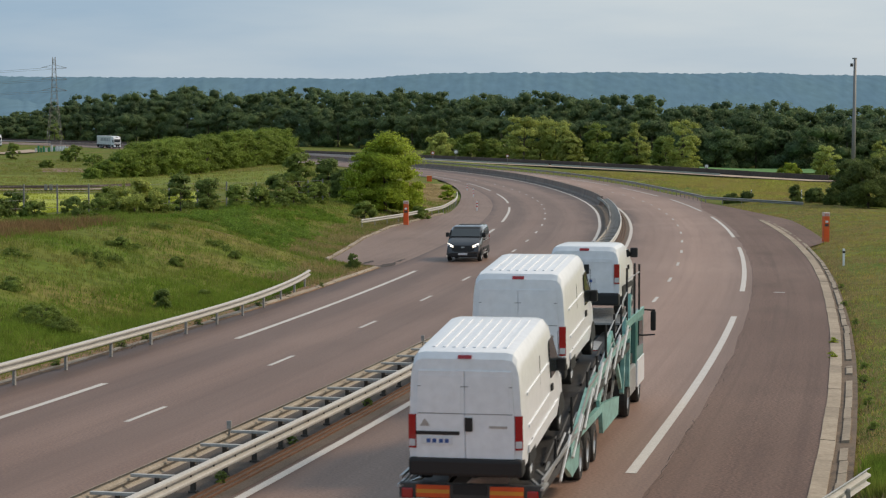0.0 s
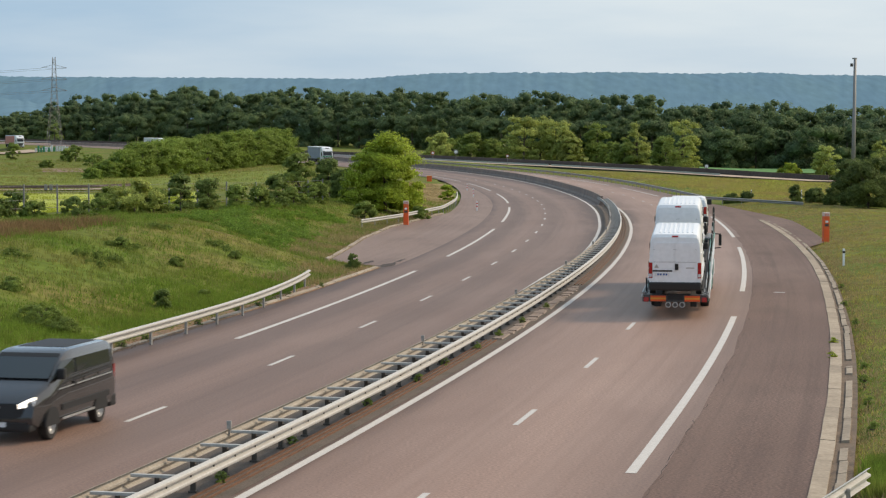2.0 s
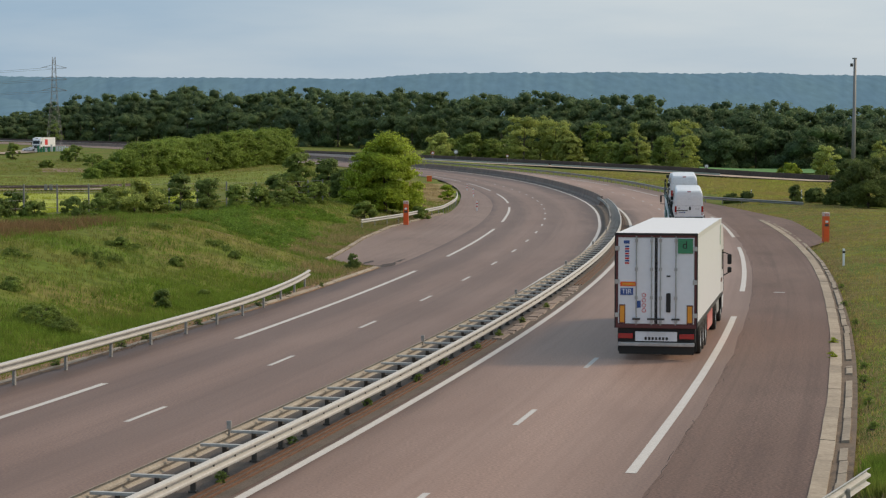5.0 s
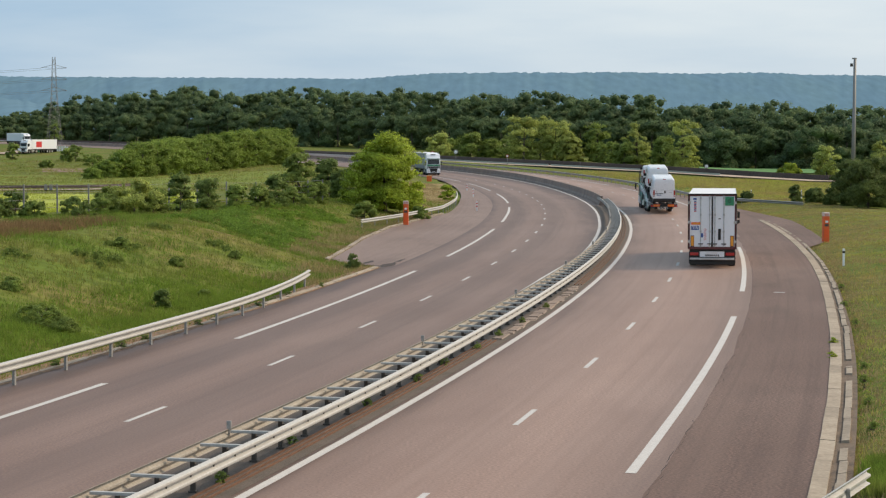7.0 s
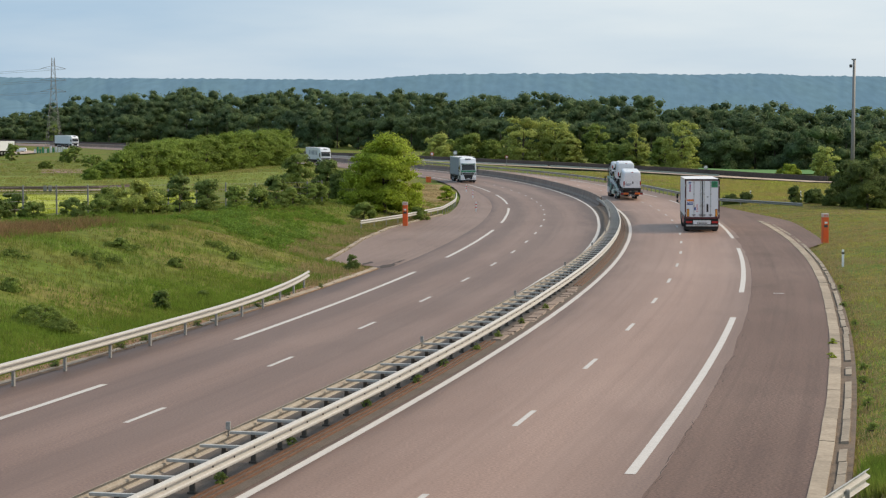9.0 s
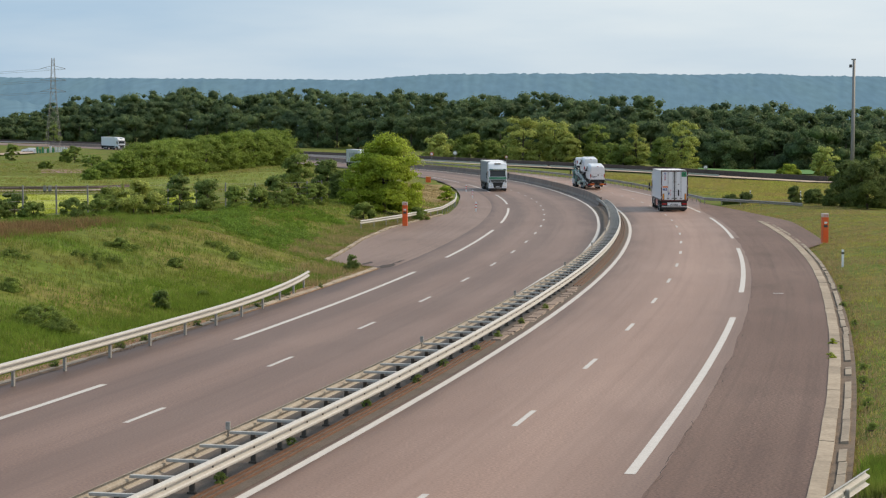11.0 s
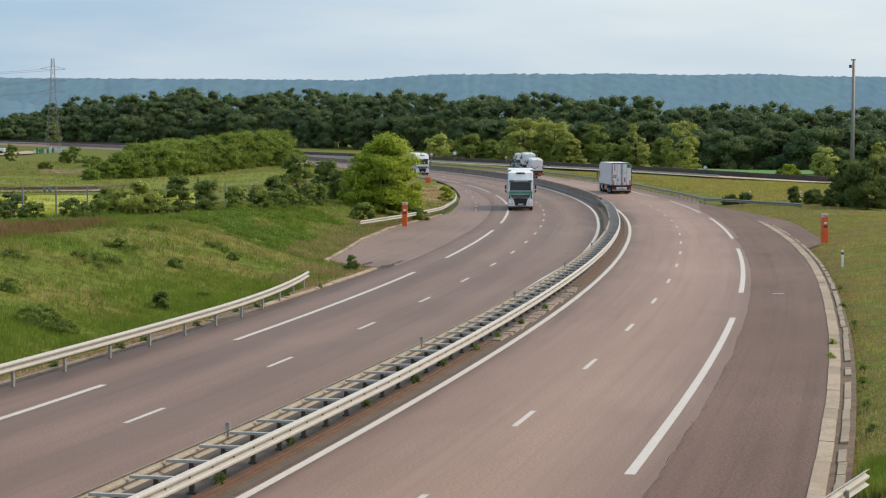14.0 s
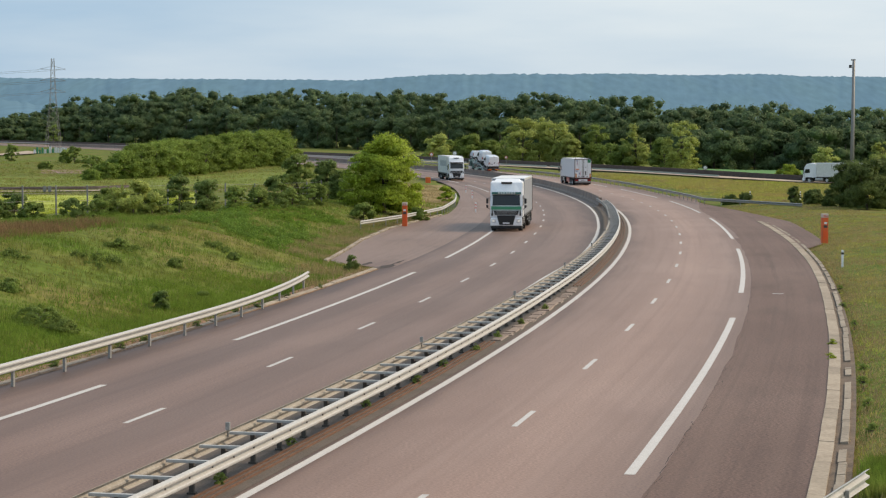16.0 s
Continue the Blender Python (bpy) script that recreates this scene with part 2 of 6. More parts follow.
def edge_left(s):
    return lerp(s, [(-900, -10.45), (-127, -10.6), (-122, -14.6), (-95, -16.6), (-76, -16.9), (-58, -15.8), (-42, -14.4), (0, -14.0),
                    (40, -13.0), (80, -11.8), (110, -10.8), (1100, -10.8)])


def edge_right(s):
    return lerp(s, [(-900, 12.45), (-130, 12.65), (-106, 13.0), (-96, 15.2), (-59, 15.9), (-40, 14.6), (-13, 13.0), (20, 13.0), (75, 13.6),
                    (150, 14.4), (260, 15.4), (1100, 15.4)])


# ---- building blocks ----


def mesh_ob(name, verts, faces, mat, parent=None, label="", smooth=False, uv=None):
    me = bpy.data.meshes.new(name)
    me.from_pydata([tuple(v) for v in verts], [], faces)
    me.materials.append(mat)
    if uv:
        layer = me.uv_layers.new(name="UVMap")
        layer.data.foreach_set("uv", [q for lo in me.loops for q in uv[lo.vertex_index]])
    if smooth:
        me.polygons.foreach_set("use_smooth", [True] * len(me.polygons))
    me.update()
    ob = new(name, me)
    ob.parent = parent
    if label:
        ob["label"] = label
    return ob


def part(name, bm, mat, parent, label="", smooth=False):
    """Links a bmesh as one mesh object under a thing or a part."""
    me = bpy.data.meshes.new(name)
    bmesh.ops.recalc_face_normals(bm, faces=bm.faces)
    bm.to_mesh(me)
    bm.free()
    me.materials.append(mat)
    if smooth:
        me.polygons.foreach_set("use_smooth", [True] * len(me.polygons))
    ob = new(name, me)
    ob.parent = parent
    if label:
        ob["label"] = label
    return ob


def again(ob, m, parent=None):
    """The same mesh once more, as an object of its own."""
    o = new(ob.name.split(".")[0], ob.data)
    o.parent = parent if parent else ob.parent
    o.matrix_basis = m
    if "label" in ob:
        o["label"] = ob["label"]
    return o


def box(bm, x0, x1, y0, y1, z0, z1, bevel=0.0, m=None):
    """A box, with rounded edges if bevel is given, into bm."""
    b = bmesh.new()
    bmesh.ops.create_cube(b, size=1, matrix=Matrix.Translation(((x0 + x1) / 2, (y0 + y1) / 2, (z0 + z1) / 2))
                          @ Matrix.Diagonal((x1 - x0, y1 - y0, z1 - z0, 1)))
    if bevel:
        bmesh.ops.bevel(b, geom=b.edges[:], offset=bevel, segments=2, affect="EDGES", profile=0.6)
    add(bm, b, m)


def add(bm, b, m=None):
    if m is not None:
        b.transform(m)
    me = bpy.data.meshes.new("t")
    b.to_mesh(me)
    b.free()
    bm.from_mesh(me)
    bpy.data.meshes.remove(me)


def loft(bm, rings, closed=True, cap=True):
    """Skins a list of rings of places, all with the same count."""
    vs = [[bm.verts.new(p) for p in r] for r in rings]
    n = len(vs[0])
    for a, b in zip(vs, vs[1:]):
        for i in range(n if closed else n - 1):
            j = (i + 1) % n
            bm.faces.new((a[i], a[j], b[j], b[i]))
    if cap and closed:
        bm.faces.new(vs[0])
        bm.faces.new(list(reversed(vs[-1])))


def bar(bm, a, b, r, n=6, r2=None):
    """A round bar from a to b."""
    a, b = Vector(a), Vector(b)
    q = (b - a).to_track_quat("Z", "Y").to_matrix()
    rings = []
    for p, rr in ((a, r), (b, r if r2 is None else r2)):
        rings.append([p + q @ Vector((rr * math.cos(2 * math.pi * i / n), rr * math.sin(2 * math.pi * i / n), 0)) for i in range(n)])
    loft(bm, rings)


def beam(bm, a, b, w, h):
    """A square bar from a to b, w wide and h high."""
    a, b = Vector(a), Vector(b)
    d = (b - a).normalized()
    side = d.cross(Vector((0, 0, 1)))
    side = side.normalized() if side.length > 1e-3 else Vector((1, 0, 0))
    up = side.cross(d)
    loft(bm, [[p + side * (i * w / 2) + up * (j * h / 2) for i, j in ((-1, -1), (1, -1), (1, 1), (-1, 1))] for p in (a, b)])


def sweep(name, profile, s0, s1, ds, mat, parent=None, label="", offset=None, closed=True, smooth=False):
    """Runs a profile of (off, z) along the road; offset(s) shifts it sideways."""
    n = max(2, int(round((s1 - s0) / ds)) + 1)
    ss = [s0 + (s1 - s0) * i / (n - 1) for i in range(n)]
    bm = bmesh.new()
    loft(bm, [[rd(s, o + (offset(s) if offset else 0), z) for o, z in profile] for s in ss], closed=closed, cap=closed)
    return part(name, bm, mat, parent, label, smooth)


def road_uv(verts):
    """(offset, distance) along the road of each place."""
    out = []
    for p in verts:
        o, s = math.hypot(p[0] - CX, p[1] - CY) - R0, R0 * math.atan2(p[1] - CY, p[0] - CX)
        out.append((o - drift(s) if o > 2 else o + drift_left(s) if o < -1.5 else o, s))
    return out


def strip(s0, s1, ds, left, right, z, verts, faces, cols=1):
    """Adds a flat strip between two offset functions to verts and faces."""
    n = max(2, int(math.ceil((s1 - s0) / ds)) + 1)
    base = len(verts)
    for i in range(n):
        s = s0 + (s1 - s0) * i / (n - 1)
        a, b = left(s), right(s)
        for j in range(cols + 1):
            verts.append(rd(s, a + (b - a) * j / cols, z))
    w = cols + 1
    for i in range(n - 1):
        for j in range(cols):
            p = base + i * w + j
            faces.append((p, p + 1, p + w + 1, p + w))


# ---- ground: one sheet to the horizon ----


def smooth01(x):
    x = min(1.0, max(0.0, x))
    return x * x * (3 - 2 * x)


def far_z(x, y):
    """The lie of the land away from the road."""
    d = math.hypot(x, y)
    base = lerp(y, [(0, 0), (250, -0.2), (350, 0.0), (480, 0.2), (600, 1.8), (800, 4.2), (1000, 5), (2500, 12), (9000, 30)])
    right = smooth01((x - 25) / 60) * smooth01((y - 200) / 200)
    base = base * (1 - right) + right * lerp(y, [(0, 0), (300, -0.7), (420, -2.0), (520, -1.4), (650, -1), (900, 2), (2500, 10)])
    return base + 0.35 * noise.noise((x * 0.02, y * 0.02, 0)) * smooth01((d - 60) / 100)


def ground_z(s, off, x, y):
    l, r = edge_left(s), edge_right(s)
    road = z_road(s)
    if l <= off <= r:
        return road - 0.3
    land = far_z(x, y)
    if off < l:
        d = l - off
        crest = lerp(s, [(-400, 2.9), (-150, 2.7), (-100, 2.0), (-60, 1.5), (-20, 1.0), (40, 0.9), (100, 0.5), (1100, 0.4)])
        if d < 0.5:
            return road - 0.06 - 0.02 * d
        up = crest * smooth01((d - 0.5) / lerp(s, [(-150, 15), (-115, 10), (-60, 8), (-30, 10), (0, 15)])) + 0.12 * noise.noise((x * 0.15, y * 0.15, 3)) * smooth01(d / 4)
        out = smooth01((d - 19) / 22)
        return (road - 0.07 + up) * (1 - out) + land * out
    d = off - r
    if s < -106 and d < 1.0:
        return road - 0.25 if d < 0.8 else road - 0.1
    up = 0.5 * smooth01(d / 6) - 0.03 + 0.1 * noise.noise((x * 0.15, y * 0.15, 5)) * smooth01(d / 4)
    out = smooth01((d - 5) / 20)
    return (road + up) * (1 - out) + land * out


def build_ground():
    ang = [s / R0 for s in np.arange(-300, 640, 2.5)]
    a = ang[-1]
    step = 3.0 / R0
    while a < math.pi * 1.72:
        step *= 1.25
        a += min(step, 0.12)
        ang.append(a)
    ang = [t for t in ang if t < ang[0] + 2 * math.pi - 0.02]
    offs = list(np.arange(-46, 46, 1.0)) + [-10.55, -10.95, 12.5, 13.35]
    w, o = 1.0, 46.0
    up = []
    while o < 5200:
        w *= 1.16
        o += w
        up.append(o)
    down, w, o = [], 1.0, -46.0
    while o > -900:
        w *= 1.14
        o -= w
        down.append(o)
    offs = sorted([d for d in down if d > -925] + offs + up)
    verts, faces = [], []
    for t in ang:
        for off in offs:
            x, y = CX + (R0 + off) * math.cos(t), CY + (R0 + off) * math.sin(t)
            s = t * R0
            verts.append((x, y, ground_z(s, off, x, y) if s < 1100 else far_z(x, y)))
    n, k = len(ang), len(offs)
    for i in range(n):
        for j in range(k - 1):
            a, b = i * k + j, ((i + 1) % n) * k + j
            faces.append((a, a + 1, b + 1, b))
    g = mesh_ob("ground", verts, faces, M["ground"], smooth=True)
    tagged(g, "rolling green meadow with yellowed grass beside the motorway", "ground", kind="structure")


build_ground()


def height(x, y):
    """Height of the land at a place."""
    dx, dy = x - CX, y - CY
    return ground_z(R0 * math.atan2(dy, dx), math.hypot(dx, dy) - R0, x, y)


# ---- road surface and paint ----
def build_road():
    v, f = [], []
    strip(-300, 1000, 3, edge_left, edge_right, 0.0, v, f, cols=14)
    road = mesh_ob("road", v, f, M["asphalt"], uv=road_uv(v))
    tagged(road, "reddish-grey worn asphalt motorway curving to one side", "road", kind="structure")
    v, f = [], []
    strip(-300, -90, 3, lambda s: 9.35 + 0.12 * noise.noise((s * 0.3, 0, 0)), edge_right, 0.004, v, f, cols=2)
    strip(-90, 20, 3, lambda s: 9.35 + drift(s) * 0.8 + 4.0 * smooth01((s + 40) / 60) + 0.12 * noise.noise((s * 0.3, 0, 0)), lambda s: edge_right(s) - 0.02, 0.004, v, f, cols=2)
    sh = mesh_ob("road_shoulder", v, f, M["asphalt_old"], uv=road_uv(v))
    tagged(sh, "dark coarse old asphalt hard shoulder with cracked edge", "hard shoulder", kind="structure")
    v, f = [], []
    strip(-126, 90, 3, lambda s: edge_left(s) + 0.02, lambda s: -9.6 - drift_left(s), 0.004, v, f, cols=2)
    sh = mesh_ob("road_layby", v, f, M["asphalt_bay"], uv=road_uv(v))
    tagged(sh, "brownish old asphalt emergency lay-by", "lay-by", kind="structure")
    v, f = [], []
    strip(-300, -128, 1.5, lambda s: edge_left(s) - 0.95 + 0.15 * noise.noise((s * 0.5, 1, 0)), lambda s: edge_left(s) + 0.05 + 0.06 * noise.noise((s * 0.7, 4, 0)), 0.012, v, f, cols=3)
    tagged(mesh_ob("verge_soil", v, f, M["litter"]), "rusty brown soil and litter under the guard rail", "soil", kind="structure")
    v, f = [], []
    strip(-300, -21, 3, lambda s: -0.8 + 0.45 * smooth01((s + 140) / 30), lambda s: 1.45 + drift(s) * 0.6, 0.006, v, f, cols=2)
    md = mesh_ob("median_strip", v, f, M["dirt"])
    tagged(md, "brown dirt strip under the median crash barrier", "median strip", kind="structure")


def build_paint():
    def mark(s0, s1, off, w, label, name):
        v, f = [], []
        strip(s0, s1, 3, lambda s: off(s) - w / 2, lambda s: off(s) + w / 2, 0.010, v, f)
        ob = mesh_ob(name, v, f, M["paint"])
        tagged(ob, label, "road marking", group=name.replace("_", " ") + "s", kind="structure")

    right_lane = lambda s: 5.12 + drift(s)
    left_lane = lambda s: -4.4 - drift_left(s)
    for k in range(-6, 40):
        s = -187.4 + 12.96 * k
        mark(s - 1.5, s + 1.5, right_lane, 0.15, "short white dash between two lanes", "lane_dash")
        s = -188.75 + 13.12 * k
        mark(s - 1.5, s + 1.5, left_lane, 0.15, "short white dash between two lanes", "lane_dash")
    for k in range(-1, 9):
        s = -195.6 + 52.5 * k
        mark(s, s + 39, lambda q: 8.75 + drift(q) * 1.05, 0.24, "long white dash along the hard shoulder", "edge_dash")
        s = -168.9 + 52.1 * k
        mark(s, s + 38.4, lambda q: -7.75 - drift_left(q) * 1.15, 0.22, "long white dash along the hard shoulder", "edge_dash")
    mark(-300, 640, lambda q: 1.68 + drift(q) * 0.45 if q < 0 else 1.68 + drift(q) * 0.9 - 0.63, 0.22, "continuous white line beside the median", "edge_line")
    mark(-300, 640, lambda q: -0.55 - 0.5 * smooth01((-112 - q) / 25) + lerp(q, [(-60, 0), (0, 0.4), (70, 1.2), (150, 2.0), (260, 3.0)]), 0.22, "continuous white line beside the median", "edge_line")


build_road()
build_paint()

# ---- barriers along the road ----
W_BEAM = [(0.0, 0.0), (0.07, 0.03), (0.083, 0.05), (0.083, 0.085), (0.07, 0.105), (0.0, 0.14), (0.0, 0.17), (0.07, 0.205), (0.083, 0.225), (0.083, 0.26), (0.07, 0.28), (0.0, 0.31),
          (-0.006, 0.306), (0.064, 0.276), (0.077, 0.257), (0.077, 0.228), (0.064, 0.21), (-0.006, 0.175), (-0.006, 0.135), (0.064, 0.10), (0.077, 0.082), (0.077, 0.053), (0.064, 0.034), (-0.006, 0.004)]


def thing(name, label, category, group=""):
    return tagged(new(name), label, category, group)


def guard_rail(label, s0, s1, off, face=1, step=4.0, dip=0.0, mat=None, post=0.66):
    """A corrugated rail on posts; face: the side of its ridges."""
    g = thing("guard_rail", label, "guard rail", "crash barriers")
    o = off if callable(off) else (lambda s: off)
    prof = [(face * a, 0.44 + z) for a, z in W_BEAM]
    sweep("rail", prof, s0, s1, 2.0, mat or M["steel"], g, offset=o, smooth=False)
    bm = bmesh.new()
    box(bm, -0.04, 0.04, -0.06, 0.06, -0.3, post, 0.008)
    first = part("post", bm, M["steel_dull"], g)
    s, k = s0 + 0.5, 0
    while s < s1:
        m = on_road(s, o(s) - face * 0.05)
        if k == 0:
            first.matrix_basis = m
        else:
            again(first, m)
        s, k = s + step, k + 1
    return g


def median_barrier():
    g = thing("median_guard_rail", "weathered double-sided steel guard rail with ladder-like spacers", "guard rail", "crash barriers")
    front = lambda s: 0.95 + lerp(s, [(-230, 0), (-185, 0.2), (-150, 0.1), (-60, 0.15), (-20, 0.6)])
    back = lambda s: 0.08 + lerp(s, [(-230, 0), (-150, 0.05), (-60, 0.3), (-20, 0.8)])
    sweep("front_rail", [(a, 0.44 + z) for a, z in W_BEAM], -300, -18, 2.0, M["steel"], g, offset=front)
    sweep("back_rail", [(-a, 0.44 + z) for a, z in W_BEAM], -300, -14, 2.0, M["steel_brown"], g, offset=back)
    bm = bmesh.new()
    box(bm, -0.4, 0.4, -0.05, 0.05, 0.66, 0.72, 0.008)
    spacer = part("spacer", bm, M["steel"], g)
    bm = bmesh.new()
    box(bm, -0.05, 0.05, -0.04, 0.04, -0.1, 0.68, 0.006)
    box(bm, -0.09, 0.09, -0.06, 0.06, -0.02, 0.05, 0.01)
    box(bm, 0.03, 0.40, -0.03, 0.03, 0.50, 0.58, 0.006)
    post = part("post", bm, M["post"], g)
    bm = bmesh.new()
    box(bm, -0.05, 0.05, -0.035, 0.035, 0.75, 0.92, 0.01)
    box(bm, -0.015, 0.015, -0.015, 0.015, 0.60, 0.76)
    refl = part("reflector", bm, M["steel_dull"], g, "small grey reflector on the rail")
    bm = bmesh.new()
    bar(bm, (-0.01, 0, 0.595), (0.022, 0, 0.595), 0.022, 8)
    bolt = part("bolt", bm, M["post"], g, "dark bolt head")
    bolt.matrix_basis = on_road(-237, front(-237))
    for i in range(80):
        s = -236.0 + i * 1.333
        again(bolt, on_road(s, front(s)))
    k, s = 0, -236.0
    while s < -20:
        mid, wide = (front(s) + back(s)) / 2, (front(s) - back(s)) / 0.87
        m = on_road(s, mid) @ Matrix.Diagonal((max(0.5, wide), 1, 1, 1))
        p = on_road(s + 0.2, mid)
        if k == 0:
            spacer.matrix_basis, post.matrix_basis, refl.matrix_basis = m, p, on_road(s, back(s))
        else:
            again(spacer, m)
            again(post, p)
            if k % 10 == 0:
                again(refl, on_road(s, back(s)))
        s, k = s + 2.0, k + 1
    c = thing("concrete_barrier", "stained brown-grey concrete safety barrier between the carriageways", "barrier", "crash barriers")
    prof = [(-0.32, -0.05), (0.32, -0.05), (0.30, 0.10), (0.16, 0.30), (0.10, 0.95), (-0.10, 0.95), (-0.16, 0.30), (-0.30, 0.10)]
    mid = lambda s: lerp(s, [(-30, 0.9), (0, 1.2), (60, 1.6), (120, 2.6), (180, 3.4), (260, 4.0), (1100, 4)])
    s = -19.0
    while s < 560:
        e = min(s + 12, 560)
        sweep("barrier_segment", prof, s, e - 0.04, 3.0, M["barrier"], c, offset=mid)
        s = e
    # rust-brown drain bars along the foot of the barrier
    r = thing("rusty_drain", "three rusty parallel bars along the barrier's foot", "drain")
    for a in (0.78, 0.95, 1.12):
        sweep("bar", [(a - 0.016, 0.0), (a + 0.016, 0.0), (a + 0.014, 0.05), (a - 0.014, 0.05)], -230, -168, 3, M["rust"], r)
        sweep("bar", [(a + .06, 0.0), (a + 0.10, 0.0), (a + 0.095, 0.05), (a + 0.065, 0.05)], -140, -30, 3, M["rust"], r, offset=lambda s: drift(s) * 0.55)
    ch = thing("concrete_gutter", "broken pale concrete gutter beside the median", "gutter")
    rnd, s = random.Random(9), -167.5
    while s < -141:
        n, a, b = rnd.uniform(0.5, 1.6), rnd.uniform(0.82, 0.95), rnd.uniform(1.25, 1.42)
        h = rnd.uniform(0.015, 0.05)
        sweep("slab", [(a, 0.0), (b, 0.0), (b - 0.04, h), (a + 0.05, h)], s, s + n - rnd.uniform(0.03, 0.2), 1, M["barrier"], ch)
        s += n


def right_gutter():
    """Slabs and channel stones along the shoulder, in a bed of silt."""
    g = thing("drain_channel", "cracked pale concrete drain channel beside the shoulder", "gutter")
    rnd = random.Random(4)
    inner = lambda s: lerp(s, [(-230, 12.46), (-150, 12.5), (-119, 12.7), (-63, 13.0)])
    wide = lambda s: lerp(s, [(-200, 0.36), (-150, 0.40), (-110, 0.45), (-63, 0.5)])
    sweep("silt_bed", [(-0.02, -0.25), (0.82, -0.25), (0.82, -0.035), (-0.02, -0.045)], -230, -62, 3, M["silt"], g, "brown silt in the channel", offset=inner)
    s = -224.0
    while s < -62:
        n = rnd.choice((2.0, 2.0, 3.0, 4.0))
        o, w = rnd.uniform(-0.012, 0.012), wide(s)
        h = rnd.uniform(0.012, 0.03)
        sweep("kerb_stone", [(o, -0.2), (o + w, -0.2), (o + w - 0.01, -0.005 + h), (o + 0.01, 0.012 + h)], s, s + n - 0.018, 1, M["concrete"], g, offset=inner)
        a, q = o + w + rnd.uniform(0.09, 0.14), s
        while q < s + n - 0.3:
            m = rnd.uniform(0.8, 2.4)
            if rnd.random() < 0.85:
                z = rnd.uniform(-0.005, 0.02)
                sweep("channel_stone", [(a + rnd.uniform(-0.02, 0.02), -0.2), (a + 0.22 + rnd.uniform(-0.04, 0.04), -0.2), (a + 0.20, 0.02 + z), (a + 0.02, 0.0 + z)], q, min(q + m, s + n) - 0.04, 1, M["concrete"], g, offset=inner)
            q += m
        s += n


def left_kerbs():
    g = thing("concrete_kerb", "low crumbling concrete kerb at the asphalt's edge", "kerb")
    rnd = random.Random(6)
    for s0, s1 in ((-214, -128), (-121, -45)):
        s = s0
        while s < s1:
            o = lambda q: edge_left(q) - 0.2
            lift = rnd.uniform(-0.02, 0.012) - (0.05 if s < -163 else 0)
            sweep("kerb_stone", [(-0.13, -0.2), (0.11, -0.2), (0.10, 0.05 + lift), (-0.11, 0.09 + lift)], s, s + 1.97, 1.0, M["concrete"], g, offset=o)
            s += 2.0


median_barrier()
right_gutter()
left_kerbs()
guard_rail("long galvanised guard rail at the foot of the grass bank", -260, -142,
           lambda s: -10.15 - 1.45 * max(0.0, (s + 166) / 24) ** 2, 1)
guard_rail("curved galvanised guard rail behind the lay-by", -79.5, 8,
           lambda s: lerp(s, [(-80, -19.0), (-65, -16.9), (-45, -14.9), (-20, -14.4), (8, -14.3)]), 1)
guard_rail("grey guard rail along the far shoulder", -13, 420, lambda s: edge_right(s) - 0.4, -1, mat=M["steel_dull"])
guard_rail("grey guard rail leading off to the verge", -33, -13, lambda s: lerp(s, [(-33, 20.2), (-24, 16.8), (-13, 12.6)]), -1, mat=M["steel_dull"])
guard_rail("short galvanised guard rail with a bent end", -225, -198.5, lambda s: lerp(s, [(-225, 12.6), (-203, 12.75), (-198, 13.8)]), -1)

# ---- plants ----


def leaves(clumps, size, per, rng, flat=0.75, loose=0.24):
    """Many small leaf pieces scattered over the shells of the clumps (x, y, z, r); arrays of verts and faces."""
    cl = np.array(clumps, float)
    area = cl[:, 3] ** 2
    pick = rng.choice(len(cl), size=per, p=area / area.sum())
    d = rng.normal(size=(per, 3))
    d /= np.linalg.norm(d, axis=1)[:, None]
    d[:, 2] = np.where(d[:, 2] < -0.35, -d[:, 2] * 0.6, d[:, 2])
    rr = cl[pick, 3] * np.clip(rng.normal(0.95, loose, per), 0.4, 1.9)
    pos = cl[pick, :3] + d * rr[:, None] * np.array([1, 1, flat])
    out = pos - cl[:, :3].mean(0)
    out /= np.linalg.norm(out, axis=1)[:, None] + 1e-9
    a = rng.normal(size=(per, 3)) * 0.5 + d * 0.45 + out * 0.9
    a /= np.linalg.norm(a, axis=1)[:, None]
    u = np.cross(a, d + rng.normal(scale=0.5, size=(per, 3)))
    u /= np.linalg.norm(u, axis=1)[:, None] + 1e-9
    v = np.cross(a, u)
    sz = size * rng.uniform(0.6, 1.4, per)
    quad = np.stack([pos + (u * sx + v * sy * 0.6) * sz[:, None] for sx, sy in ((-1, 0), (0, -1), (1, 0), (0, 1))], 1)
    return quad.reshape(-1, 3), np.arange(per * 4).reshape(-1, 4)


def quads_ob(name, verts, faces, mat, parent=None):
    me = bpy.data.meshes.new(name)
    me.vertices.add(len(verts))
    me.vertices.foreach_set("co", np.asarray(verts, np.float32).ravel())
    k = faces.shape[1]
    me.loops.add(faces.size)
    me.loops.foreach_set("vertex_index", faces.ravel().astype(np.int32))
    me.polygons.add(len(faces))
    me.polygons.foreach_set("loop_start", np.arange(0, faces.size, k, dtype=np.int32))
    me.polygons.foreach_set("loop_total", np.full(len(faces), k, np.int32))
    me.materials.append(mat)
    me.update()
    me.validate()
    ob = new(name, me)
    ob.parent = parent
    return ob


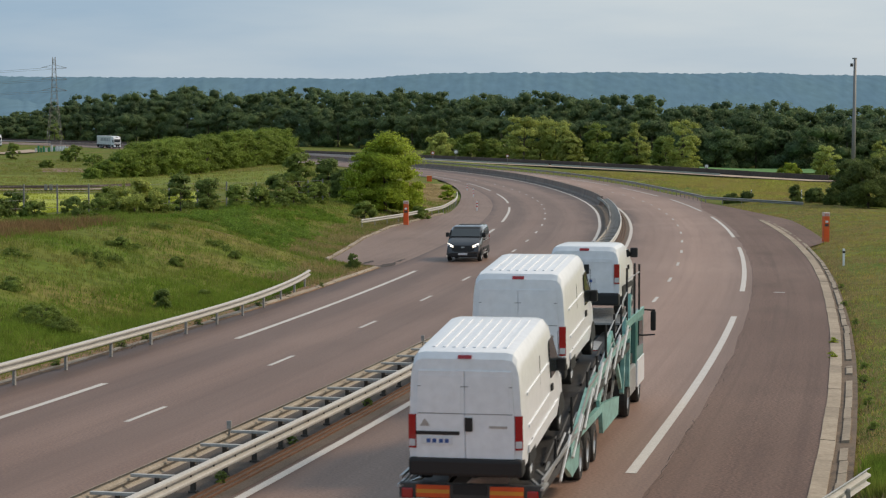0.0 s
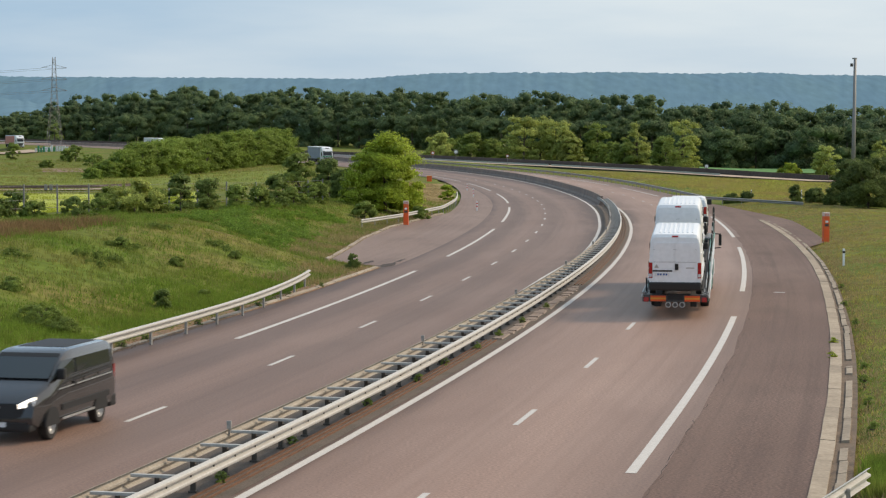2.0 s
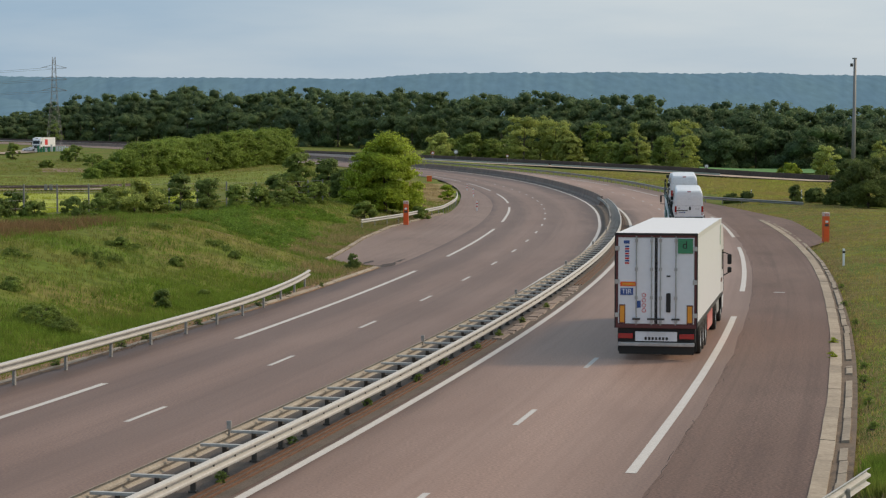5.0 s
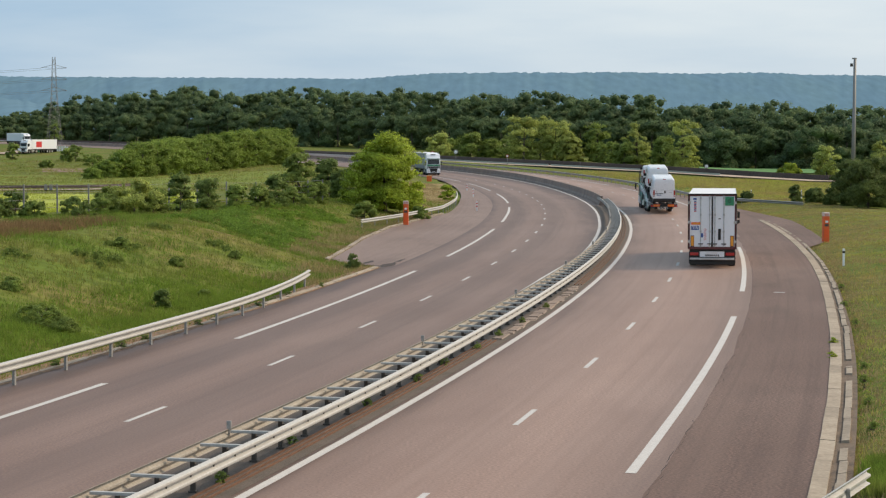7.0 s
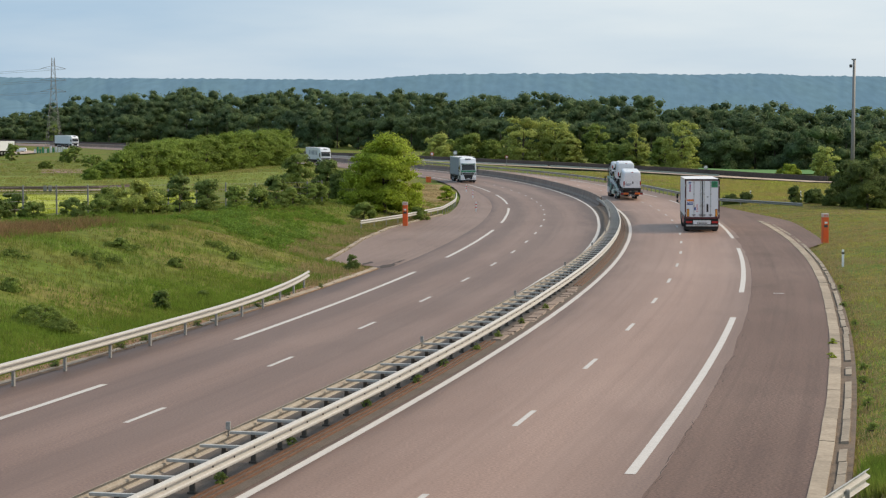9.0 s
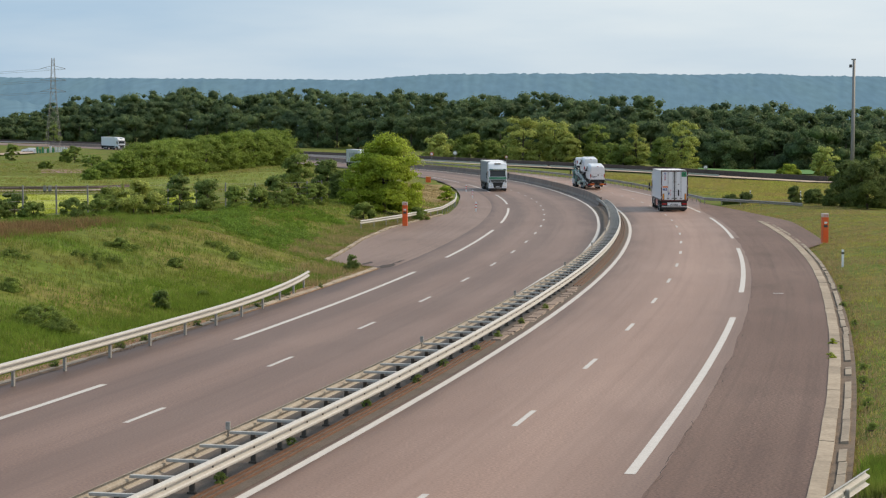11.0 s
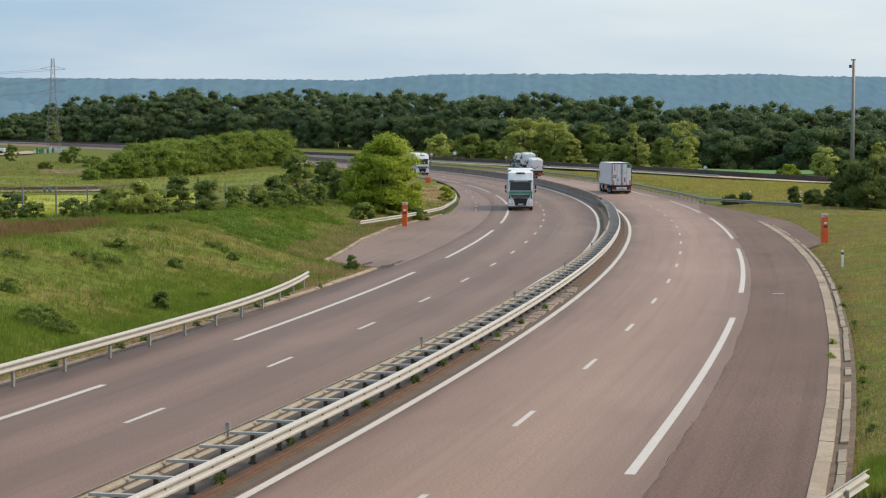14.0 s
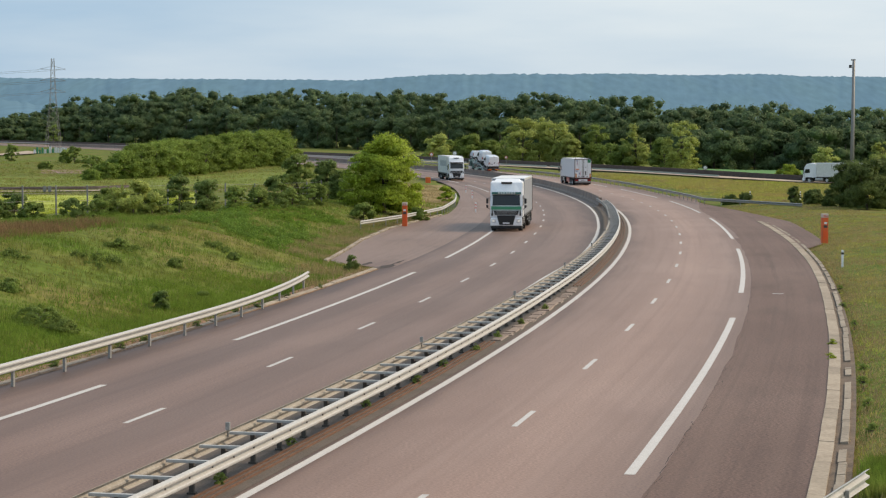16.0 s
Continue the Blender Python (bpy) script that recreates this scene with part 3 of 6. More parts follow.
def cores(clumps, rng, f=0.72, flat=0.75):
    """Rough dark lumps that fill the clumps behind their leaves."""
    cl = np.array(clumps, float)
    nu, nv = 7, 4
    vs, fs = [], []
    for k, (x, y, z, r) in enumerate(cl):
        u, v = np.meshgrid(np.linspace(0, 2 * np.pi, nu, endpoint=False), np.linspace(0.12, np.pi - 0.12, nv))
        q = r * f * rng.uniform(0.8, 1.15, u.shape)
        vs.append(np.stack([x + q * np.sin(v) * np.cos(u), y + q * np.sin(v) * np.sin(u), z + flat * q * np.cos(v)], -1).reshape(-1, 3))
        i, j = np.meshgrid(np.arange(nv - 1), np.arange(nu), indexing="ij")
        a = i * nu + j
        b = i * nu + (j + 1) % nu
        fs.append(np.stack([a, b, b + nu, a + nu], -1).reshape(-1, 4) + k * nu * nv)
    return np.concatenate(vs), np.concatenate(fs)


def foliage(clumps, size, per, rng, f=0.72, loose=0.24):
    v, q = leaves(clumps, size, per, rng, 0.75, loose)
    cv, cq = cores(clumps, rng, f)
    return np.concatenate([v, cv]), np.concatenate([q, cq + len(v)])


def bush_clumps(rng, h, r, n):
    """Clumps of a crown that is full down to the ground."""
    out = []
    for _ in range(n):
        z = rng.uniform(0.04, 0.95)
        w = min(1.0, 0.78 + 0.7 * z) * math.sqrt(max(0.02, 1 - z ** 2.6))
        a, q = rng.uniform(0, 2 * math.pi), r * w * math.sqrt(rng.uniform(0.1, 1)) * 0.86
        out.append((q * math.cos(a), q * math.sin(a), z * h, min(r, h * 0.7) * rng.uniform(*((0.10, 0.27) if h < 5 else (0.11, 0.28)))))
    if 0.9 < h < 5:
        for _ in range(5):
            a, q, top = rng.uniform(0, 2 * math.pi), r * rng.uniform(0, 0.6), rng.uniform(0.88, 1.06)
            for k in range(4):
                out.append((q * math.cos(a), q * math.sin(a), h * (top - 0.09 * k), 0.05 * h * (0.6 + 0.25 * k)))
    return out


def crown_clumps(rng, h, r, n, low=0.25, top=0.6):
    """Clump centres that fill a rounded crown of height h and radius r."""
    out = []
    for _ in range(n):
        z = rng.uniform(low, 0.95)
        w = math.sin(math.pi * min(1, max(0.08, (z - low * 0.6) / (1.02 - low * 0.6))) ** top)
        a, q = rng.uniform(0, 2 * math.pi), r * w * math.sqrt(rng.uniform(0.15, 1)) * 0.8
        out.append((q * math.cos(a), q * math.sin(a), z * h, r * rng.uniform(0.22, 0.42)))
    return out


def tree(name, label, x, y, h, r, mat, seed, n=26, count=5200, leaf_size=0.16, low=0.22, trunk=True, sink=0.0, category="tree", group="", z=None, full=False):
    rng = np.random.default_rng(seed)
    t = thing(name, label, category, group)
    t.location = (x, y, (height(x, y) if z is None else z) - sink)
    cl = bush_clumps(rng, h, r, int(n * (2.6 if h < 5 else 2.8))) if low < 0.05 or full else crown_clumps(rng, h, r, n, low)
    if h > 5 and (low < 0.05 or full):
        cl = [q for q in cl if rng.random() < 0.5]
        for _ in range(4):
            a, k = rng.uniform(0, 2 * math.pi), rng.uniform(0.55, 0.97)
            dx, dy = 0.55 * r * math.cos(a), 0.55 * r * math.sin(a)
            cl += [(x0 + dx, y0 + dy, z0, r0 * 0.9) for x0, y0, z0, r0 in bush_clumps(rng, h * k, r * 0.6, int(n * 0.8))]
    bm = bmesh.new()
    tr = max(0.05, h * 0.022)
    lean = rng.uniform(-0.03, 0.03, 2) * h
    rings = []
    for k in range(5):
        f = k / 4
        rr = tr * (1.25 - f)
        rings.append([Vector((lean[0] * f + rr * math.cos(i), lean[1] * f + rr * math.sin(i), -0.2 + (h * 0.8) * f)) for i in np.arange(0, 6.28, 1.05)])
    loft(bm, rings)
    for c in cl[:10]:
        f = rng.uniform(0.25, 0.6)
        bar(bm, (lean[0] * f, lean[1] * f, h * 0.8 * f), c[:3], tr * 0.4, 5, tr * 0.1)
    part("trunk", bm, M["bark"], t)
    if h < 1.0:
        v, f = leaves(cl, leaf_size * 0.6, count * 2, rng, 0.9, 0.55)
    else:
        v, f = foliage(cl, leaf_size * 0.62, int(count * 2.5), rng, 0.5)
    quads_ob("crown", v, f, mat, t)
    return t


def place(px, d):
    """A spot d metres ahead of the bridge, px thousandths of d to the right."""
    return px * d / 1000.0, d


def dome_clumps(rng, h, r, n, low=0.1):
    """Clump centres over a broad, domed crown of height h and radius r."""
    out = []
    for _ in range(n):
        z = low + (0.93 - low) * rng.uniform(0, 1) ** 0.75
        w = math.sqrt(max(0.03, 1 - (max(0.0, z - 0.45) / 0.55) ** 2.2))
        a, q = rng.uniform(0, 2 * math.pi), r * w * math.sqrt(rng.uniform(0.3, 1)) * 0.85
        k = r * rng.uniform(0.16, 0.34)
        out.append((q * math.cos(a), q * math.sin(a), z * h - k * 0.4, k))
    return out


def woods():
    """The far wood as one body of many crowns."""
    rng = np.random.default_rng(11)
    vs, fs, base = [], [], 0
    bm = bmesh.new()
    top = [(-225, 13), (-212, 15), (-202, 17), (-190, 20), (-170, 23.5), (-140, 27.0), (-110, 26), (-70, 25.5), (-20, 23.5), (20, 22), (45, 22), (70, 23.5), (100, 22.5), (130, 21.8), (180, 21.5), (225, 19.5)]
    for row in range(5):
        k = -228.0 + row * 3
        while k < 235:
            f = (k + 225) / 450
            d = 900 - 330 * smooth01(f * 1.1) + row * 16 + rng.uniform(-6, 6)
            x, y = k * d / 1000.0, d
            tall = lerp(k, top) * rng.uniform(0.84, 1.04) * (0.62, 0.84, 0.95, 0.99, 1.0)[row]
            r = lerp(k, top) * rng.uniform(0.22, 0.40)
            z = height(x, y) - 0.5
            cl = []
            for a, b, c, q in dome_clumps(rng, tall, r, 34, 0.03):
                cl.append((x + a, y + b, z + c, q))
            v, q = foliage(cl, 0.31 if row < 3 else 0.4, 3300 if row < 3 else 1300, rng, 0.72, 0.13)
            vs.append(v)
            fs.append(q + base)
            base += len(v)
            if row == 0:
                bar(bm, (x, y, z - 0.5), (x, y, z + tall * 0.6), 0.3, 5, 0.15)
            k += r / d * 1000 * (0.9 if row == 0 else 1.25)
    w = quads_ob("woodland", np.concatenate(vs), np.concatenate(fs), M["leaf_wood"])
    tagged(w, "dense dark green deciduous wood across the fields", "woods", kind="stuff")
    part("trunks", bm, M["bark"], w)


def hills():
    rng = np.random.default_rng(5)
    for name, d, top, amp in (("far_hill", 4300, 128, 10), ("near_ridge", 3000, 60, 9)):
        v, f = [], []
        n = 700
        for i in range(n):
            k = -420 + 840 * i / (n - 1)
            x = k * d / 1000
            h = 7 + d * lerp(k, [(-420, .026), (-212, .0296), (-100, .029), (-40, .0285), (5, .0315), (80, .0315), (150, .031), (212, .030), (420, .027)])
            if name == "near_ridge":
                h = lerp(k, [(-420, 70), (-212, 66), (-195, 58), (-170, 48), (-100, 30), (420, 30)])
            h += amp * 0.35 * noise.noise((k * 0.03, d, 0)) + amp * 0.12 * noise.noise((k * 0.3, d, 0))
            fuzz = 2.0 * noise.noise((k * 1.3, d, 4)) + rng.uniform(-0.9, 0.9)
            for j, (dy, q) in enumerate(((-900, 0.0), (-500, 0.45), (-200, 0.85), (0, 1.0), (400, 0.9))):
                v.append((x * (d + dy) / d, d + dy, -5 + (h + 5) * q + (fuzz if q == 1 else 0) + (8 * noise.noise((k * 0.05, j, d)) if 0 < j < 3 else 0)))
        for i in range(n - 1):
            for j in range(4):
                a = i * 5 + j
                f.append((a, a + 1, a + 6, a + 5))
        tagged(mesh_ob(name, v, f, M["hill"], smooth=True), "long low wooded ridge, distance haze put into its blue colour", "hill", kind="structure")


woods()
hills()


def plants():
    g = "trees by the road"
    x, y = place(-28, 186)
    tree("tree", "bushy young tree with bright yellow-green leaves behind the rail", x, y, 7.0, 3.9, M["leaf_light"], 1, 44, 19000, 0.16, 0.03, group=g)
    x, y = place(-70, 182)
    tree("tree", "shaggy green young tree in the hedge", x, y, 4.4, 1.9, M["leaf_mid"], 2, 26, 6000, 0.15, 0.03, group=g)
    x, y = place(-55, 200)
    tree("tree", "dark shaded young tree in the hedge", x, y, 3.7, 1.8, M["leaf_dark"], 3, 26, 6000, 0.15, 0.03, group=g)
    x, y = place(-48, 195)
    tree("tree", "dark shaded young tree in the hedge", x, y, 3.0, 1.6, M["leaf_dark"], 13, 26, 6000, 0.15, 0.03, group=g)
    hedge = [(-205, 132, 1.7, 1.3, "leaf_dark"), (-196, 126, 1.1, 0.8, "leaf_mid"), (-175, 132, 1.2, 1.2, "leaf_dark"), (-163, 136, 1.3, 0.8, "leaf_mid"),
             (-148, 138, 2.3, 1.7, "leaf_olive"), (-160, 140, 1.9, 1.0, "leaf_mid"), (-139, 140, 1.8, 1.1, "leaf_mid"), (-126, 146, 2.9, 0.9, "leaf_dark"), (-113, 150, 2.5, 1.1, "leaf_dark"),
             (-99, 154, 1.9, 0.9, "leaf_mid"), (-88, 158, 1.8, 0.9, "leaf_mid"), (-80, 162, 2.6, 1.1, "leaf_dark"), (-72, 165, 1.8, 0.9, "leaf_mid"), (-38, 172, 1.5, 0.9, "leaf_mid"),
             (-12, 182, 1.2, 0.9, "leaf_mid"), (-213, 128, 1.2, 0.9, "leaf_dark"), (-62, 176, 1.9, 1.3, "leaf_mid")]
    for i, (k, d, h, r, m) in enumerate(hedge):
        x, y = place(k, d)
        tree("bush", "leafy shrub in the hedge on top of the bank", x, y, h, r * 1.25, M[m], 30 + i, 16, 3800, 0.11, 0.02, sink=0.1, category="bush", group="hedge shrubs")
    for i, (k, d, h, r) in enumerate(((-135, 84, 0.75, 0.38), (-44, 112, 0.85, 0.42), (-193, 74, 0.75, 1.3), (-185, 73, 0.55, 0.9), (-128, 98, 0.45, 0.4), (-207, 80, 0.5, 0.5),
                                      (-155, 100, 0.5, 0.6), (-115, 90, .35, .3), (-100, 106, .4, .4))):
        x, y = place(k, d)
        tree("bush", "small dark green shrub in the grass", x, y, h, r, M["leaf_dark" if i < 2 else "leaf_mid"], 60 + i, 18, 6500, 0.045, 0.02, sink=0.05, category="bush", group="shrubs in the grass")
    x, y = place(1.5, 238)
    tree("bush", "feathery green shrub at the end of the guard rail", x, y, 1.8, 1.1, M["leaf_light"], 71, 12, 2400, 0.13, 0.02, sink=0.1, category="bush")
    # long clump of trees in the left field
    for i in range(36):
        k = -168 + i * 2.6
        d = lerp(k, [(-168, 362), (-140, 385), (-110, 420), (-75, 470)]) + (i % 3) * 6
        x, y = place(k, d)
        h = lerp(k, [(-168, 2.2), (-160, 3.4), (-147, 6.2), (-130, 7.2), (-105, 7.8), (-78, 8.1)]) * (1.0 + 0.035 * math.sin(i * 2.4))
        tree("tree", "rounded tree of a long field copse, sunlit on top", x, y, h, min(4.6, 1.2 + h * 0.48), M["leaf_copse"], 90 + i, 26, 3000, 0.24, 0.03, sink=0.3, group="field copse")
    # shrubs and trees behind the slip road
    for i, (k, d, h, r, m) in enumerate(((-2, 560, 7, 5, "leaf_olive"), (4, 575, 6, 4, "leaf_mid"), (13, 560, 7.5, 5, "leaf_mid"), (22, 560, 6, 4, "leaf_mid"),
                                         (38, 540, 12, 6, "leaf_olive"), (46, 545, 12.5, 6.5, "leaf_olive"), (54, 540, 10.5, 6, "leaf_olive"), (60, 535, 8, 4, "leaf_olive"),
                                         (73, 540, 11, 4.5, "leaf_mid"), (80, 530, 6, 5, "leaf_mid"), (92, 520, 11.5, 4.2, "leaf_olive"), (86, 520, 7, 4, "leaf_mid"),
                                         (114, 500, 13, 5.2, "leaf_olive"), (106, 505, 8, 4, "leaf_mid"), (165, 470, 3.2, 3.2, "leaf_light"), (183, 475, 7.2, 3.6, "leaf_olive"),
                                         (30, 565, 6.5, 4, "leaf_mid"), (210, 440, 9, 3.5, "leaf_olive"))):
        x, y = place(k, d)
        tree("tree", "roadside tree with pale olive foliage" if m == "leaf_olive" else "green roadside tree before the wood", x, y, h, r, M[m], 140 + i, 24, 3600, 0.34, 0.045,
             sink=0.3, group="trees behind the slip road")
    for i, (k, d, h, r) in enumerate(((195, 205, 4.6, 2.4), (203, 200, 4.95, 2.8), (212, 206, 4.98, 2.8), (185, 208, 1.9, 1.0), (168, 212, 2.0, 0.9), (177, 214, 1.7, 1.2), (190, 210, 3.4, 1.4), (138, 224, 1.2, 1.2), (145, 222, 1.3, 0.9))):
        x, y = place(k, d)
        tree("bush", "thick dark green thicket on the verge", x, y, h, r, M["leaf_thicket"], 180 + i, 30, 6500 if h > 3 else 2000, 0.15, 0.02, sink=0.2, category="bush", group="verge thicket")
    for i, (k, d, h, r) in enumerate(((-206, 560, 4.5, 2.2), (-176, 540, 4.5, 2.8), (-180, 548, 3.5, 2.2), (-190, 480, 2.0, 2.4), (-168, 500, 3, 3), (-186, 860, 9, 4))):
        x, y = place(k, d)
        tree("bush", "loose shrub standing in the far field", x, y, h, r, M["leaf_mid"], 200 + i, 14, 1400, 0.3, 0.04, sink=0.2, category="bush", group="field shrubs")


plants()


def grass(name, label, count, region, hgt, mat, seed):
    """Tufts of thin blades; region(rng) gives s and off."""
    rng = np.random.default_rng(seed)
    vs = np.empty((count, 3, 3), np.float32)
    i = 0
    while i < count:
        s, off = region(rng)
        a = s / R0
        x, y = CX + (R0 + off) * math.cos(a), CY + (R0 + off) * math.sin(a)
        z = ground_z(s, off, x, y) - 0.02
        patch = 0.75 + 0.7 * noise.noise((x * 0.25, y * 0.25, seed))
        for _ in range(5):
            if i >= count:
                break
            px, py = x + rng.normal(0, 0.12), y + rng.normal(0, 0.12)
            t, w, h = rng.uniform(0, 6.28), rng.uniform(0.008, 0.02), hgt * patch * rng.uniform(0.5, 1.3)
            cx, cy = math.cos(t) * w, math.sin(t) * w
            vs[i] = ((px - cx, py - cy, z), (px + cx, py + cy, z), (px + rng.normal(0, 0.35) * h, py + rng.normal(0, 0.35) * h, z + h))
            i += 1
    ob = quads_ob(name, vs.reshape(-1, 3), np.arange(count * 3).reshape(-1, 3), mat)
    tagged(ob, label, "grass", kind="stuff")


grass("bank_grass", "tall green grass on the roadside bank", 190000,
      lambda r: (lambda s: (s, edge_left(s) - 0.5 - 19 * r.random()))(-200 + 190 * r.random() ** 1.3), 0.30, M["grass"], 1)
grass("verge_grass", "green and yellowed grass on the verge", 60000,
      lambda r: (lambda s: (s, edge_right(s) + (0.75 if s < -106 else 0.1) + 9 * r.random()))(-205 + 185 * r.random()), 0.15, M["grass_pale"], 2)
grass("dry_grass", "dry brown grass stalks on top of the bank", 15000,
      lambda r: (-164 + 33 * r.random(), -10.6 - 13.5 - 5 * r.random()), 0.55, M["straw_red"], 3)
grass("verge_straw", "yellowed dry grass on the verge", 76000,
      lambda r: (lambda s: (s, edge_right(s) + (0.75 if s < -106 else 0.1) + 9 * r.random()))(-205 + 185 * r.random()), 0.16, M["dry"], 7)
grass("bank_straw", "yellowed dry grass among the green of the bank", 24000,
      lambda r: (lambda s: (s, edge_left(s) - 5.5 - 13 * r.random()))(-200 + 190 * r.random()), 0.28, M["straw_soft"], 8)


grass("foot_grass", "lush bright green grass at the bank's foot", 60000,
      lambda r: (lambda s: (s, edge_left(s) - 1.2 - 5.0 * r.random() ** 1.6))(-200 + 58 * r.random()), 0.26, M["grass_lush"], 9)
grass("bay_straw", "sandy dry grass along the edge of the lay-by", 42000,
      lambda r: (lambda s: (s, edge_left(s) - 0.3 - 3.4 * r.random() ** 1.5))(-142 + 96 * r.random()), 0.25, M["dry"], 10)
grass("channel_straw", "dry grass hanging over the drain channel", 16000,
      lambda r: (lambda s: (s, edge_right(s) + 0.66 + 1.1 * r.random() ** 1.5))(-206 + 130 * r.random()), 0.10, M["dry"], 12)


def tufts(name, label, count, spot, hgt, mat, seed, wide=0.03):
    """Thin blades over a rough meadow; spot(rng) gives x and y."""
    rng = np.random.default_rng(seed)
    vs = np.empty((count, 3, 3), np.float32)
    i = 0
    while i < count:
        x, y = spot(rng)
        z, q = height(x, y), 0.7 + 0.9 * noise.noise((x * 0.08, y * 0.08, seed))
        for _ in range(min(14, count - i)):
            px, py = x + rng.normal(0, 0.35), y + rng.normal(0, 0.35)
            t, w, h = rng.uniform(0, 6.28), rng.uniform(0.5, 1.2) * wide, hgt * max(0.2, q) * rng.uniform(0.5, 1.3)
            cx, cy = math.cos(t) * w, math.sin(t) * w
            vs[i] = ((px - cx, py - cy, z - 0.05), (px + cx, py + cy, z - 0.05), (px + rng.normal(0, 0.3) * h, py + rng.normal(0, 0.3) * h, z + h))
            i += 1
    tagged(quads_ob(name, vs.reshape(-1, 3), np.arange(count * 3).reshape(-1, 3), mat), label, "grass", kind="stuff")


def clear_of_road(k0, k1, d0, d1, off_min=24):
    def spot(r):
        while True:
            x, y = place(r.uniform(k0, k1), r.uniform(d0, d1))
            if math.hypot(x - CX, y - CY) - R0 > off_min:
                return x, y
    return spot


tufts("meadow_grass", "rough yellow-green grass over the meadow", 110000, clear_of_road(50, 215, 215, 385, 16.5), 0.36, M["grass_pale"], 21)
tufts("meadow_straw", "pale straw over the meadow", 16000, clear_of_road(50, 215, 215, 385, 16.5), 0.4, M["dry"], 24)
tufts("hollow_grass", "rough green grass over the hollow", 60000, lambda r: place(r.uniform(-215, -60), r.uniform(262, 560)), 0.5, M["grass_hollow"], 22, 0.04)
tufts("crop_plants", "dense yellow-flowering crop", 40000, lambda r: place(r.uniform(-225, -120), r.uniform(180, 266)), 0.45, M["rape"], 25)
tufts("layby_straw", "pale straw behind the lay-by rail", 22000, lambda r: (lambda p: (p.x, p.y))(rd(r.uniform(-35, 75), r.uniform(-24, -15.0))), 0.3, M["dry"], 26, 0.02)

# ---- vehicles ----
def paint(name, c, rough=0.3, metal=0.0, vary=0.05, coat=0.3, other=None):
    return material(name, c, rough, metal, vary, 0.7, 6, 0.0, other=other, coat=coat)


M["white"] = paint("white_paint", (0.77, 0.80, 0.84), other=(0.70, 0.72, 0.74))
M["panel"] = paint("white_panel", (0.72, 0.75, 0.79), 0.4, coat=0.1, vary=0.025, other=(0.66, 0.68, 0.70))
M["roof"] = paint("dusty_white_roof", (0.66, 0.68, 0.71), 0.6, coat=0.0, vary=0.04, other=(0.68, 0.69, 0.70))
M["grey_paint"] = paint("dark_grey_paint", (0.045, 0.042, 0.044), 0.25, 0.6, coat=1.0)
M["teal"] = paint("teal_paint", (0.19, 0.43, 0.40), 0.45, vary=0.25, other=(0.10, 0.27, 0.25))
M["teal_dark"] = paint("dark_teal_paint", (0.03, 0.15, 0.14), 0.4)
M["green"] = paint("green_paint", (0.014, 0.23, 0.11), 0.4)
M["curtain"] = paint("grey_curtain", (0.25, 0.27, 0.30), 0.6, coat=0, vary=0.12)
M["curtain_white"] = paint("white_curtain", (0.66, 0.66, 0.64), 0.6, coat=0, vary=0.12, other=(0.55, 0.55, 0.52))
M["red_panel"] = paint("faded_red_panel", (0.55, 0.13, 0.11), 0.5)
M["frame_red"] = paint("dark_red_frame", (0.10, 0.02, 0.022), 0.5)
M["black"] = paint("black_plastic", (0.012, 0.012, 0.013), 0.6, coat=0)
M["dark_metal"] = paint("dark_metal", (0.07, 0.07, 0.07), 0.5, 0.5, vary=0.2, coat=0)
# near-black steel for the runways and inner rods
M["oily"] = paint("blackish_steel", (0.03, 0.03, 0.032), 0.6, 0.3, vary=0.3, coat=0, other=(0.06, 0.055, 0.05))
M["alloy"] = paint("bright_alloy", (0.62, 0.62, 0.62), 0.3, 0.6, coat=0)
M["silver"] = paint("silver_metal", (0.42, 0.43, 0.43), 0.4, 0.6, vary=0.15, coat=0)
M["rubber"] = paint("tyre_rubber", (0.025, 0.024, 0.023), 0.85, coat=0)
M["glass"] = paint("tinted_glass", (0.016, 0.022, 0.025), 0.06, coat=0, vary=0.02)
M["lamp_red"] = paint("red_lens", (0.38, 0.012, 0.014), 0.2, coat=0.5)
M["lamp_orange"] = paint("orange_board", (0.80, 0.10, 0.015), 0.5, coat=0)
M["lamp_amber"] = paint("amber_reflector", (0.75, 0.30, 0.03), 0.4, coat=0)
M["blue"] = paint("blue_plate", (0.02, 0.08, 0.28), 0.5, coat=0)
M["light"] = material("headlight_glow", (1.0, 0.97, 0.9), 0.2, vary=0.0, bump=0, glow=1.6)
M["light_dim"] = material("lamp_glow", (0.8, 0.78, 0.74), 0.2, vary=0.0, bump=0, glow=0.2)
M["sign_red"] = paint("sign_red", (0.6, 0.03, 0.03), 0.5, coat=0)
M["clear"] = paint("clear_lens", (0.55, 0.57, 0.6), 0.1, coat=0.5)


